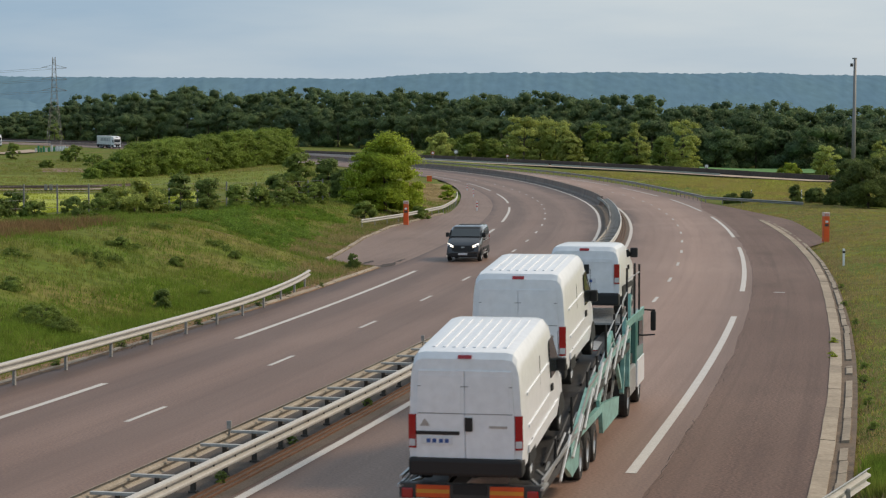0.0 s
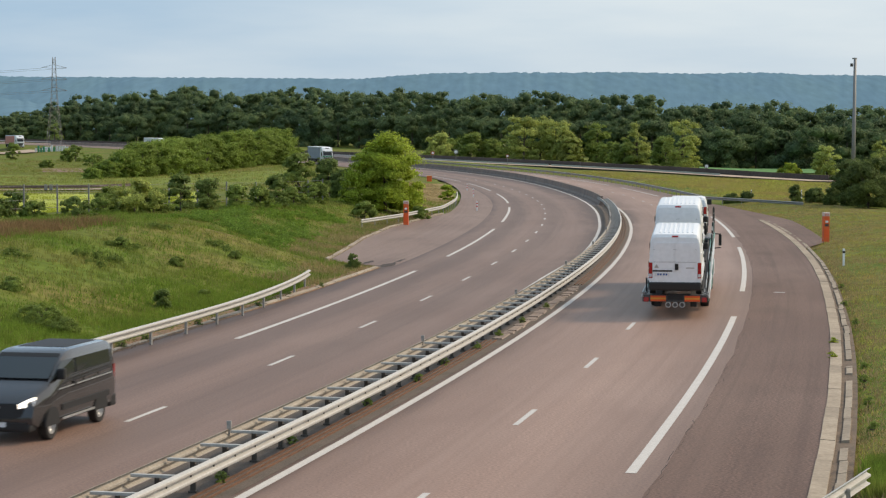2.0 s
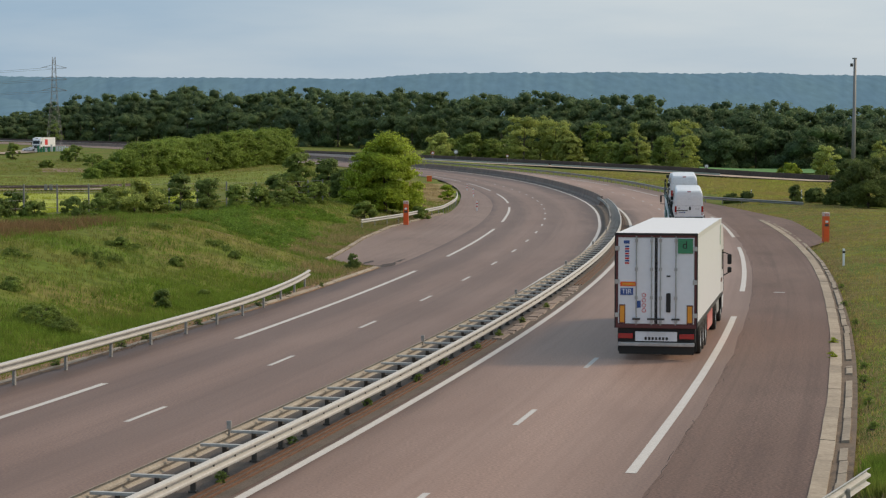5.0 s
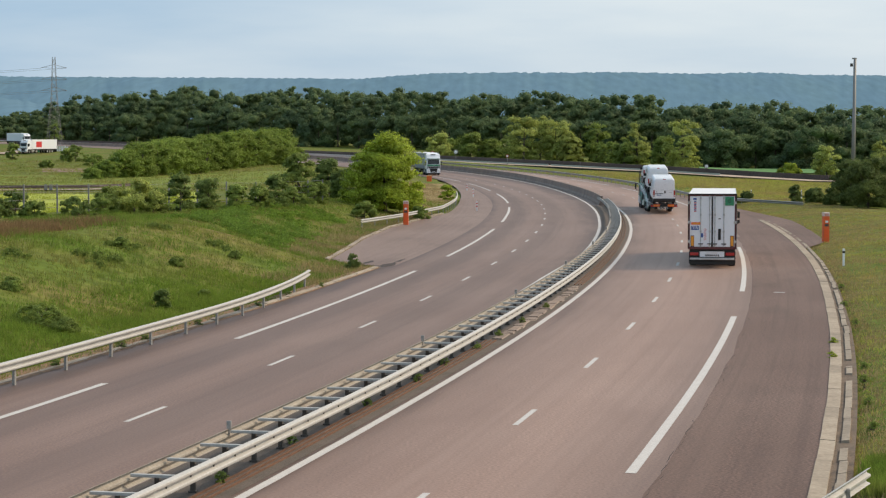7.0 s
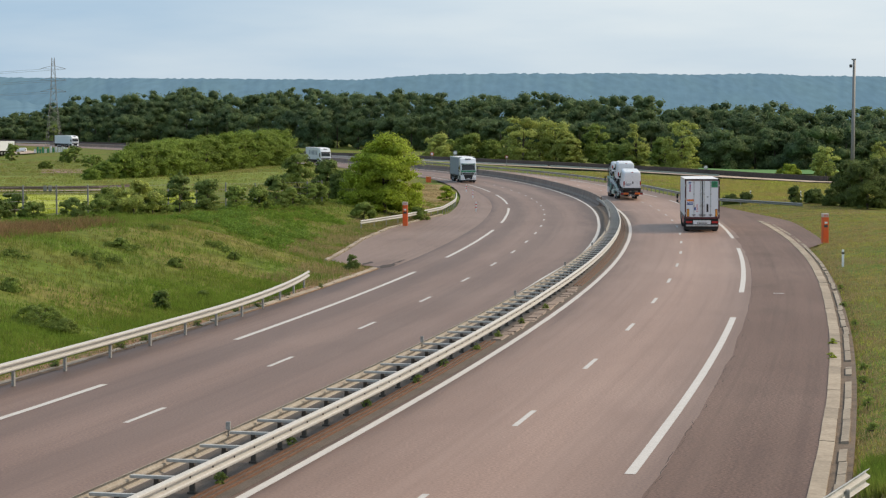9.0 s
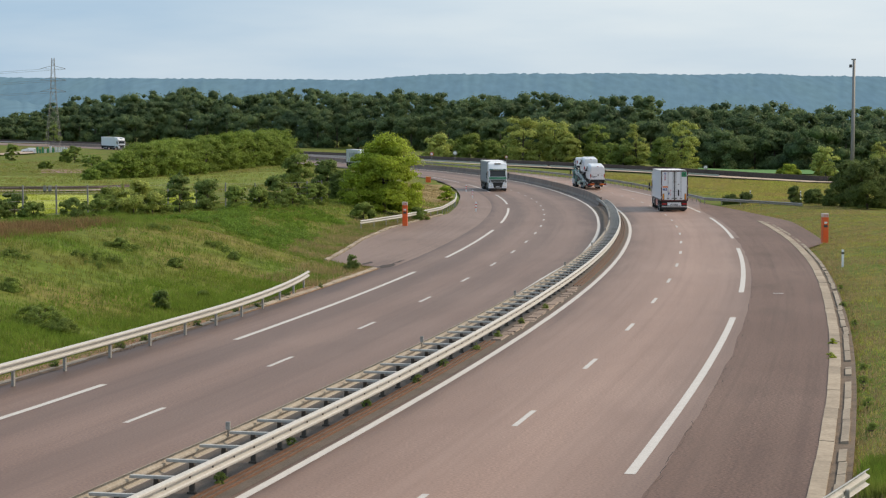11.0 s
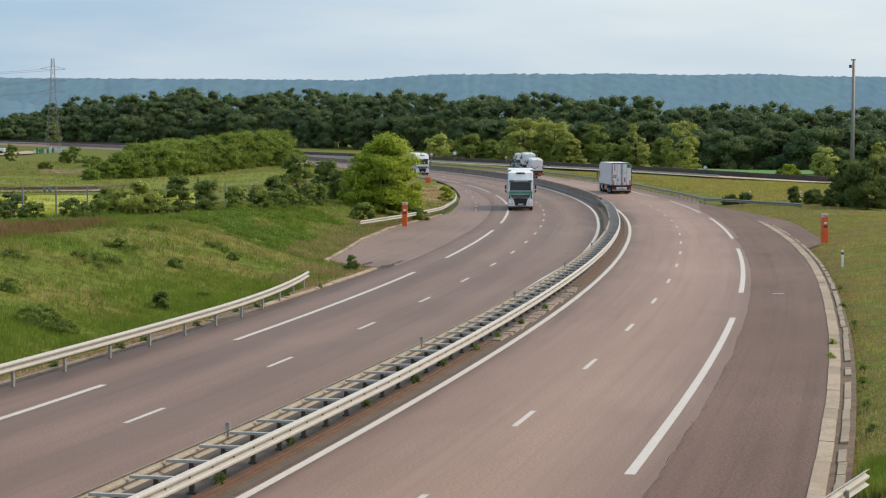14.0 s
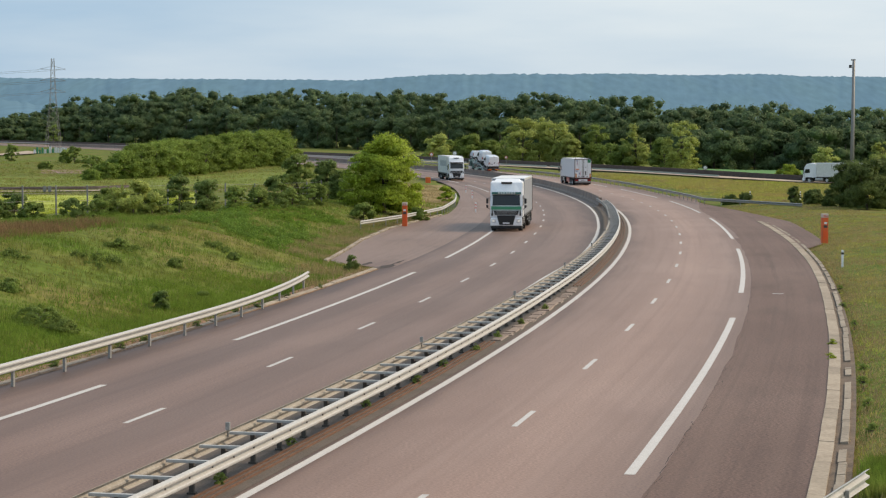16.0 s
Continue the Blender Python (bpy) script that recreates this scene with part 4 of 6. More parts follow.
def wheel_mesh(r, w):
    """Tyre and rim of one wheel, lying along x, as two meshes."""
    out = []
    for prof, n in (([(r * 0.62, -w / 2), (r * 0.94, -w / 2), (r, -w * 0.36), (r, w * 0.36), (r * 0.94, w / 2), (r * 0.62, w / 2)], 22),
                    ([(0.0, w * 0.30), (r * 0.18, w * 0.32), (r * 0.20, w * 0.18), (r * 0.5, w * 0.16), (r * 0.58, w * 0.46), (r * 0.64, w * 0.46),
                      (r * 0.64, -w * 0.46), (0.0, -w * 0.46)], 18)):
        bm = bmesh.new()
        rings = [[Vector((x, q * math.cos(2 * math.pi * i / n), q * math.sin(2 * math.pi * i / n))) for i in range(n)] for q, x in prof]
        loft(bm, rings, cap=False)
        bmesh.ops.remove_doubles(bm, verts=bm.verts, dist=0.0005)
        bmesh.ops.recalc_face_normals(bm, faces=bm.faces)
        me = bpy.data.meshes.new("wheel")
        bm.to_mesh(me)
        bm.free()
        out.append(me)
    out[0].materials.append(M["rubber"])
    out[1].materials.append(M["alloy"])
    return out


WHEELS = {}


def wheel(parent, x, y, r=0.5, w=0.3, z=0.0):
    if (r, w) not in WHEELS:
        WHEELS[r, w] = wheel_mesh(r, w)
    a = new("wheel", WHEELS[r, w][0])
    b = new("rim", WHEELS[r, w][1])
    a.parent, b.parent = parent, a
    a.matrix_basis = pose(x, y, z + r, 0, 0, 0 if x > 0 else 180)
    return a


def one(name, mat, parent, label="", *boxes, bevel=0.01, m=None):
    """A part made of a few boxes (x0, x1, y0, y1, z0, z1)."""
    bm = bmesh.new()
    for b in boxes:
        box(bm, *b, bevel=min(bevel, 0.45 * min(abs(b[1] - b[0]), abs(b[3] - b[2]), abs(b[5] - b[4]))))
    if m is not None:
        bm.transform(m)
    return part(name, bm, mat, parent, label)


def poly(name, mat, parent, pts, out, thick=0.012, label=""):
    """A thin plate on the polygon pts, pushed out along out."""
    bm = bmesh.new()
    out = Vector(out).normalized() * thick
    loft(bm, [[Vector(p) - out * 0.4 for p in pts], [Vector(p) + out for p in pts]])
    return part(name, bm, mat, parent, label)


def letters(text, mat, parent, size, m, label=""):
    """Raised letters as a part."""
    c = bpy.data.curves.new("letters", "FONT")
    c.body, c.size, c.extrude, c.align_x, c.align_y = text, size, 0.004, "CENTER", "CENTER"
    t = new("letters", c)
    me = bpy.data.meshes.new_from_object(t)
    bpy.data.objects.remove(t)
    me.materials.clear()
    me.materials.append(mat)
    ob = new("letters", me)
    ob.parent = parent
    ob.matrix_basis = m
    if label:
        ob["label"] = label
    return ob


def van(parent, L, W, H, mat, base=0.0, y0=0.0, slant=0.0, ribs=True, lights_on=False, high=True, glazed=False):
    """A panel van under parent, its tail at y0 and its wheels at height base."""
    P0 = pose(0, y0, base, slant, 0, 0)
    hood = 0.92 if high else 1.0

    def hw(z):
        return W / 2 - max(0.0, z - 1.0) * (0.055 if high else 0.09) - max(0.0, 0.5 - z) * 0.05

    top = [(0.0, H - 0.30), (0.02, H - 0.14), (0.10, H - 0.03), (0.3, H), (L - 2.5, H), (L - 2.15, H - 0.04), (L - 1.95, H - 0.12),
           (L - 1.0, hood + 0.36), (L - 0.85, hood + 0.27), (L - 0.30, hood + 0.12), (L - 0.08, hood - 0.06), (L, hood - 0.35)]
    low = lambda y: 0.34 + (0.10 if y < 0.25 or y > L - 0.3 else 0)

    def taper(y):
        return 1 - 0.10 * smooth01((y - L + 1.1) / 1.1) - 0.02 * smooth01((0.2 - y) / 0.2)

    bm = bmesh.new()
    rings = []
    for y, zt in top:
        zb = low(y)
        side = []
        for f, cut in ((0, 0.10), (0.05, 0.02), (0.25, 0), (0.45, 0), (0.65, 0), (0.84, 0.0), (0.94, 0.035), (0.985, 0.10), (1.0, 0.22)):
            z = zb + (zt - zb) * f
            side.append((hw(z) * taper(y) - cut, z))
        rings.append([Vector((x, y, z)) for x, z in side] + [Vector((-x, y, z)) for x, z in reversed(side)])
    loft(bm, rings)
    bm.transform(P0)
    body = part("body", bm, mat, parent, smooth=True)
    body.data.set_sharp_from_angle(angle=radians(28))

    def p(name, m, pts, out, thick=0.012, label=""):
        return poly(name, m, body, [P0 @ Vector(q) for q in pts], out, thick, label)

    # tail: doors, lamps, handle, plate, bumper
    hi = H - 0.34
    for sx in (-1, 1):
        w = hw(1.4) - 0.14
        p("rear_door", mat, [(sx * 0.012, 0, 0.62), (sx * w, 0, 0.62), (sx * w, 0, 1.35), (sx * (w - 0.05), 0, hi), (sx * 0.012, 0, hi)], (0, -1, 0), 0.03)
        p("door_panel", mat, [(sx * 0.07, -0.028, 1.42), (sx * (w - 0.07), -0.028, 1.42), (sx * (w - 0.10), -0.028, hi - 0.08), (sx * 0.07, -0.028, hi - 0.08)], (0, -1, 0), 0.010)
        x = hw(1.1) * 0.98
        z0, z1 = (0.78, 1.38) if high else (0.85, 1.35)
        p("tail_lamp", M["lamp_red"], [(sx * (x - 0.13), -0.01, z0), (sx * x, 0.03, z0), (sx * x, 0.03, z1), (sx * (x - 0.13), -0.01, z1)], (sx * 0.3, -1, 0), 0.03, "red tail lamp")
        p("lamp_strip", M["clear"], [(sx * (x - 0.12), -0.025, z0 + 0.04), (sx * (x - 0.01), 0.0, z0 + 0.04), (sx * (x - 0.01), 0.0, z0 + 0.16), (sx * (x - 0.12), -0.025, z0 + 0.16)], (sx * 0.3, -1, 0), 0.03)
        # cab window, door seams, handle, mirror, side moulding
        a, b = L - 2.35, L - 1.25
        zs = (hood + 0.42, H - 0.45 if high else H - 0.22)
        p("side_window", M["glass"], [(sx * (hw(zs[0]) + 0.004), a, zs[0]), (sx * (hw(zs[0]) - 0.01), b + 0.28, zs[0] - 0.02), (sx * (hw(zs[1]) - 0.03), b - 0.45, zs[1]), (sx * (hw(zs[1]) + 0.002), a, zs[1])], (sx, 0, 0), 0.02, "dark side window")
        if glazed:
            p("side_window", M["glass"], [(sx * (hw(zs[0]) + 0.004), a - 2.35, zs[0] + .02), (sx * (hw(zs[0]) + 0.004), a - 0.12, zs[0]), (sx * (hw(zs[1]) + 0.002), a - 0.12, zs[1]), (sx * (hw(zs[1]) + 0.002), a - 2.3, zs[1])], (sx, 0, 0), 0.02, "dark side window")
        p("side_moulding", mat if high else M["black"], [(sx * (hw(0.7) + 0.006), 0.5, 0.62), (sx * (hw(0.7) + 0.006), L - 1.5, 0.62), (sx * (hw(0.7) + 0.006), L - 1.5, 0.76), (sx * (hw(0.7) + 0.006), 0.5, 0.76)], (sx, 0, 0), 0.02)
        for y in (a - 0.1, b + 0.18, a - 1.25):
            p("door_seam", M["black"], [(sx * (hw(1.2) + 0.003), y, 0.65), (sx * (hw(1.2) + 0.003), y + 0.015, 0.65), (sx * (hw(1.9) + 0.004), y + 0.015, H - 0.5), (sx * (hw(1.9) + 0.004), y, H - 0.5)], (sx, 0, 0), 0.006)
        p("door_handle", M["black"], [(sx * (hw(1.1) + 0.01), a - 0.05, 1.1), (sx * (hw(1.1) + 0.01), a + 0.12, 1.1), (sx * (hw(1.1) + 0.01), a + 0.12, 1.22), (sx * (hw(1.1) + 0.01), a - 0.05, 1.22)], (sx, 0, 0), 0.025, "black door handle")
        bm = bmesh.new()
        box(bm, sx * (W / 2 + 0.06) - 0.1, sx * (W / 2 + 0.06) + 0.1, L - 1.42, L - 1.28, hood + 0.36, hood + 0.62, 0.04)
        box(bm, sx * (W / 2 - 0.02) - 0.06, sx * (W / 2 - 0.02) + 0.06, L - 1.4, L - 1.32, hood + 0.40, hood + 0.46, 0.01)
        bm.transform(P0)
        part("mirror", bm, M["black"], body, "black door mirror")
        # wheel arches as black half-discs: shade of the wheel gaps put into colour
        for yw in (1.0, L - 0.95):
            bm = bmesh.new()
            n = 12
            arc = [(0.43 * math.cos(math.pi * i / n), 0.34 + 0.43 * math.sin(math.pi * i / n)) for i in range(n + 1)]
            loft(bm, [[Vector((sx * (hw(0.5) + k), yw + q, z)) for q, z in arc] for k in (-0.05, 0.008)])
            bm.transform(P0)
            part("wheel_arch", bm, M["black"], body)
        # nose: headlights
        x = hw(0.8) * 0.9
        lamp = [(sx * (x - 0.36), L - 0.05, hood - 0.20), (sx * (x - 0.01), L - 0.16, hood - 0.12), (sx * (x - 0.01), L - 0.26, hood + 0.05), (sx * (x - 0.10), L - 0.19, hood + 0.04), (sx * (x - 0.36), L - 0.03, hood - 0.09)]
        p("headlight", M["clear"], lamp, (sx * 0.3, 1, 0.3), 0.06, "clear headlight")
        if lights_on:
            lit = [tuple(Vector(q).lerp(Vector(lamp[0]), 0.5)) for q in lamp]
            p("day_lamp", M["light"], lit, (sx * 0.3, 1, 0.3), 0.085, "bright lit lamp")
            edge_p = [lamp[4], lamp[3], lamp[2], tuple(Vector(lamp[2]).lerp(Vector(lamp[1]), 0.25)), tuple(Vector(lamp[4]).lerp(Vector(lamp[0]), 0.3))]
            p("light_strip", M["light"], edge_p, (sx * 0.3, 1, 0.3), 0.075, "bright light strip")
        p("fog_lamp", M["clear"], [(sx * 0.66, L - 0.05, 0.50), (sx * 0.80, L - 0.09, 0.50), (sx * 0.80, L - 0.09, 0.60), (sx * 0.66, L - 0.05, 0.60)], (sx * .2, 1, 0), 0.05)
    p("door_handle", M["black"], [(0.0, -0.03, 1.10), (0.13, -0.03, 1.10), (0.13, -0.03, 1.34), (0.0, -0.03, 1.34)], (0, -1, 0), 0.03, "black handle on the rear door")
    plate = p("number_plate", M["roof"], [(-0.78 if high else -0.3, -0.03, 0.86), (-0.22 if high else 0.3, -0.03, 0.86), (-0.22 if high else 0.3, -0.03, 0.99), (-0.78 if high else -0.3, -0.03, 0.99)], (0, -1, 0), 0.02, "white number plate with blue ends")
    for a in (-0.68, -0.58, -0.46, -0.36):
        q = a if high else a + 0.5
        poly("bar", M["blue"], plate, [P0 @ Vector(v) for v in ((q, -0.05, 0.89), (q + 0.07, -0.05, 0.89), (q + 0.07, -0.05, 0.96), (q, -0.05, 0.96))], (0, -1, 0), 0.004)
    if high:
        for zz in (1.40, H - 0.62):
            p("door_crease", M["curtain"], [(-hw(1.4) + 0.17, -0.03, zz), (hw(1.4) - 0.17, -0.03, zz), (hw(1.4) - 0.17, -0.03, zz + 0.012), (-hw(1.4) + 0.17, -0.03, zz + 0.012)], (0, -1, 0), 0.006)
        for zz in (1.05, 1.62):
            for sx in (-1, 1):
                p("side_crease", mat, [(sx * (hw(zz) + 0.003), 0.6, zz), (sx * (hw(zz) + 0.003), L - 2.5, zz), (sx * (hw(zz) + 0.003), L - 2.5, zz + 0.05), (sx * (hw(zz) + 0.003), 0.6, zz + 0.05)], (sx, 0, 0), 0.018)
        p("door_name", M["silver"], [(0.42, -0.03, 1.16), (0.74, -0.03, 1.16), (0.74, -0.03, 1.20), (0.42, -0.03, 1.20)], (0, -1, 0), 0.008)
        p("plate_strip", M["black"], [(-0.86, -0.03, 1.03), (-0.10, -0.03, 1.03), (-0.10, -0.03, 1.09), (-0.86, -0.03, 1.09)], (0, -1, 0), 0.02)
        p("badge", M["silver"], [(-0.80, -0.03, 1.18), (-0.62, -0.03, 1.18), (-0.71, -0.03, 1.32)], (0, -1, 0), 0.01, "small chrome chevron badge")
    p("brake_lamp", M["lamp_red"], [(-0.12, 0.03, H - 0.14), (0.12, 0.03, H - 0.14), (0.12, 0.06, H - 0.08), (-0.12, 0.06, H - 0.08)], (0, -1, 0.4), 0.03, "red high brake lamp")
    bm = bmesh.new()
    box(bm, -W / 2 + 0.02, W / 2 - 0.02, -0.10, 0.30, 0.30, 0.62, 0.06)
    bm.transform(P0)
    part("rear_bumper", bm, M["black"], body, "black plastic rear bumper")
    # nose: windscreen, grille, bumper, plate
    x0, x1 = hw(hood + 0.4) - 0.10, hw(H - 0.2) - 0.16
    p("windscreen", M["glass"], [(-x0, L - 1.03, hood + 0.40), (x0, L - 1.03, hood + 0.40), (x1, L - 1.88, H - 0.17), (-x1, L - 1.88, H - 0.17)], (0, 1, 0.8), 0.02, "dark windscreen")
    p("grille", M["black"], [(-0.48, L - 0.01, hood - 0.42), (0.48, L - 0.01, hood - 0.42), (0.52, L - 0.05, hood - 0.10), (-0.52, L - 0.05, hood - 0.10)], (0, 1, 0.2), 0.05, "black front grille")
    p("badge", M["silver"], [(-0.09, L + 0.02, hood - 0.20), (0.09, L + 0.02, hood - 0.20), (0.09, L + 0.01, hood - 0.13), (-0.09, L + 0.01, hood - 0.13)], (0, 1, 0.2), 0.03)
    if glazed:
        p("windscreen_band", M["black"], [(-x1, L - 1.89, H - 0.17), (x1, L - 1.89, H - 0.17), (x1 - 0.02, L - 2.02, H - 0.09), (-x1 + 0.02, L - 2.02, H - 0.09)], (0, 1, 0.9), 0.02)
        p("grille_frame", M["black"], [(-0.60, L - 0.03, hood - 0.38), (0.60, L - 0.03, hood - 0.38), (0.66, L - 0.06, hood - 0.16), (0.5, L - 0.07, hood - 0.08), (-0.5, L - 0.07, hood - 0.08), (-0.66, L - 0.06, hood - 0.16)], (0, 1, 0.2), 0.06, "wide black grille")
        p("air_intake", M["black"], [(-0.82, L - 0.0, 0.36), (0.82, L - 0.0, 0.36), (0.72, L + 0.0, 0.50), (-0.72, L + 0.0, 0.50)], (0, 1, 0), 0.065, "black air intake")
        for sx in (-1, 1):
            p("waist_trim", M["silver"], [(sx * (hw(1.05) + 0.012), 0.3, 1.16), (sx * (hw(1.05) + 0.012), L - 1.3, 1.12), (sx * (hw(1.05) + 0.012), L - 1.3, 1.15), (sx * (hw(1.05) + 0.012), 0.3, 1.19)], (sx, 0, 0), 0.012)
            p("sill_trim", M["silver"], [(sx * (hw(0.5) + 0.012), 1.5, 0.40), (sx * (hw(0.5) + 0.012), L - 1.5, 0.40), (sx * (hw(0.5) + 0.012), L - 1.5, 0.45), (sx * (hw(0.5) + 0.012), 1.5, 0.45)], (sx, 0, 0), 0.02)
    bm = bmesh.new()
    box(bm, -W / 2 + 0.14, W / 2 - 0.14, L - 0.35, L + 0.05, 0.28, 0.47, 0.06)
    bm.transform(P0)
    part("front_bumper", bm, M["black"], body)
    p("number_plate", M["roof"], [(-0.26, L + 0.06, 0.40), (0.26, L + 0.06, 0.40), (0.26, L + 0.06, 0.51), (-0.26, L + 0.06, 0.51)], (0, 1, 0), 0.02)
    if ribs:
        for i in range(8):
            x = -0.63 + i * 0.18
            p("roof_rib", mat, [(x, 0.35, H), (x + 0.06, 0.35, H), (x + 0.06, L - 2.7, H), (x, L - 2.7, H)], (0, 0, 1), 0.018)
    elif glazed:
        p("roof_panel", M["black"], [(-0.62, 0.4, H - 0.01), (0.62, 0.4, H - 0.01), (0.62, L - 2.7, H - 0.01), (-0.62, L - 2.7, H - 0.01)], (0, 0, 1), 0.018)
        for sx in (-1, 1):
            p("roof_edge", M["silver"], [(sx * 0.66, 0.3, H - 0.02), (sx * 0.76, 0.3, H - 0.04), (sx * 0.74, L - 2.4, H - 0.04), (sx * 0.64, L - 2.4, H - 0.02)], (0, 0, 1), 0.02)
    for sx in (-1, 1):
        for yw in (1.0, L - 0.95):
            q = P0 @ Vector((sx * (W / 2 - 0.13), yw, 0))
            wheel(body, q.x, q.y, 0.34, 0.22, q.z)
    return body


def cab(parent, y, body_mat, stripe=None, tall=3.75, lights_on=False, dark_grille=True):
    """A lorry's tractor whose nose is at y and which looks along +y."""
    c = bmesh.new()
    W = 1.24
    side = [(y - 2.3, 1.0), (y - 0.05, 1.0), (y, 1.35), (y - 0.04, 1.95), (y - 0.28, 2.95), (y - 0.75, tall - 0.12), (y - 1.1, tall), (y - 2.3, tall)]
    loft(c, [[Vector((x, yy - (abs(x) - 0.9) * (0.25 if yy > y - 0.6 else 0) if abs(x) > 0.9 else yy, z)) for yy, z in side] for x in (-W, -W + 0.08, -0.6, 0.6, W - 0.08, W)])
    bmesh.ops.bevel(c, geom=[e for e in c.edges if abs(e.verts[0].co.x - e.verts[1].co.x) < 1e-4 and abs(e.verts[0].co.x) > W - 0.01], offset=0.07, segments=2, affect="EDGES")
    body = part("cab", c, body_mat, parent, "lorry cab")
    q = lambda name, m, pts, out, t=0.02, l="": poly(name, m, body, pts, out, t, l)
    q("windscreen", M["glass"], [(-1.06, y - 0.05, 1.98), (1.06, y - 0.05, 1.98), (1.02, y - 0.26, 2.78), (-1.02, y - 0.26, 2.78)], (0, 1, 0.25), 0.03, "dark windscreen")
    one("sun_visor", M["teal_dark"] if stripe else M["black"], body, "visor over the windscreen", (-1.12, 1.12, y - 0.30, y - 0.02, 2.84, 3.02), bevel=0.03)
    c = bmesh.new()
    loft(c, [[Vector((x, yy, z)) for yy, z in ((y - 2.3, tall - 0.02), (y - 2.3, tall + 0.16 - k), (y - 1.5, tall + 0.10 - k), (y - 0.95, tall - 0.08))] for x, k in ((-1.05, 0.14), (-0.9, 0.02), (0, 0.0), (0.9, 0.02), (1.05, 0.14))])
    part("deflector", c, body_mat, body, "sloping roof deflector", smooth=False)
    one("roof_lamps", M["black"], body, "", (-0.42, 0.42, y - 0.80, y - 0.62, tall - 0.22, tall - 0.08))
    if stripe:
        q("stripe", stripe, [(-1.16, y - 0.02, 1.66), (1.16, y - 0.02, 1.66), (1.16, y - 0.03, 1.92), (-1.16, y - 0.03, 1.92)], (0, 1, 0.05), 0.03, "green band under the windscreen")
        for i in range(7):
            q("bar", M["white"], [(-0.7 + i * 0.2, y - 0.01, 2.90), (-0.57 + i * 0.2, y - 0.01, 2.90), (-0.57 + i * 0.2, y - 0.01, 2.99), (-0.7 + i * 0.2, y - 0.01, 2.99)], (0, 1, 0), 0.012)
    q("upper_grille", M["black"], [(-0.86, y, 1.26), (0.86, y, 1.26), (0.98, y - 0.02, 1.60), (-0.98, y - 0.02, 1.60)], (0, 1, 0.05), 0.04, "black grille")
    for k in range(3):
        q("grille_bar", M["silver"], [(-0.8, y + 0.035, 1.31 + k * 0.1), (0.8, y + 0.035, 1.31 + k * 0.1), (0.8, y + 0.035, 1.335 + k * 0.1), (-0.8, y + 0.035, 1.335 + k * 0.1)], (0, 1, 0), 0.012)
    one("bumper", body_mat, body, "", (-1.22, 1.22, y - 0.5, y + 0.06, 0.42, 1.02), bevel=0.08)
    q("lower_grille", M["black"], [(-0.52, y + 0.06, 0.50), (0.52, y + 0.06, 0.50), (0.72, y + 0.06, 1.22), (-0.72, y + 0.06, 1.22)], (0, 1, 0), 0.03, "black lower grille")
    q("number_plate", M["roof"], [(-0.26, y + 0.09, 0.58), (0.26, y + 0.09, 0.58), (0.26, y + 0.09, 0.69), (-0.26, y + 0.09, 0.69)], (0, 1, 0), 0.012)
    one("underrun", M["black"], body, "", (-1.18, 1.18, y - 0.4, y + 0.02, 0.22, 0.44), bevel=0.04)
    one("chassis", M["black"], body, "", (-0.45, 0.45, y - 6.3, y - 0.3, 0.55, 1.0))
    one("fuel_tank", M["silver"], body, "", (-1.2, -0.55, y - 4.2, y - 2.6, 0.45, 1.0), (0.55, 1.2, y - 4.2, y - 2.6, 0.45, 1.0), bevel=0.1)
    for sx in (-1, 1):
        q("headlight", M["clear"], [(sx * 0.78, y + 0.05, 0.66), (sx * 1.15, y + 0.02, 0.68), (sx * 1.17, y, 0.96), (sx * 0.82, y + 0.05, 0.92)], (0, 1, 0), 0.04, "headlight")
        q("lamp", M["light_dim"] if lights_on else M["clear"], [(sx * 0.88, y + 0.09, 0.72), (sx * 1.06, y + 0.07, 0.72), (sx * 1.06, y + 0.07, 0.88), (sx * 0.88, y + 0.09, 0.88)], (0, 1, 0), 0.02, "lit lamp")
        q("side_window", M["glass"], [(sx * 1.245, y - 1.5, 2.0), (sx * 1.245, y - 0.42, 1.95), (sx * 1.245, y - 0.62, 2.72), (sx * 1.245, y - 1.5, 2.76)], (sx, 0, 0), 0.02, "dark side window")
        q("side_intake", M["black"], [(sx * 1.02, y - 0.0, 1.20), (sx * 1.16, y - 0.02, 1.2), (sx * 1.1, y - 0.04, 1.62), (sx * 1.03, y - 0.03, 1.62)], (0, 1, 0), 0.03)
        bm = bmesh.new()
        box(bm, sx * 1.47 - 0.08, sx * 1.47 + 0.08, y - 0.35, y - 0.18, 2.12, 2.52, 0.05)
        box(bm, sx * 1.47 - 0.08, sx * 1.47 + 0.08, y - 0.34, y - 0.2, 1.80, 2.02, 0.05)
        bar(bm, (sx * 1.22, y - 0.3, 2.6), (sx * 1.47, y - 0.27, 2.5), 0.02)
        bar(bm, (sx * 1.22, y - 0.3, 1.68), (sx * 1.47, y - 0.27, 1.82), 0.025)
        part("mirror", bm, M["black"], body, "black door mirrors on arms")
        one("door_step", M["black"], body, "", (sx * 1.23 - 0.02, sx * 1.23 + 0.02, y - 1.9, y - 1.5, 0.5, 0.95), bevel=0.005)
        one("grab_bar", M["black"], body, "", (sx * 1.24 - 0.012, sx * 1.24 + 0.012, y - 0.38, y - 0.36, 1.1, 2.7), bevel=0.005)
        one("side_fairing", body_mat, body, "", (sx * 1.2 - 0.03, sx * 1.2 + 0.03, y - 2.75, y - 2.3, 1.1, tall - 0.1), bevel=0.02)
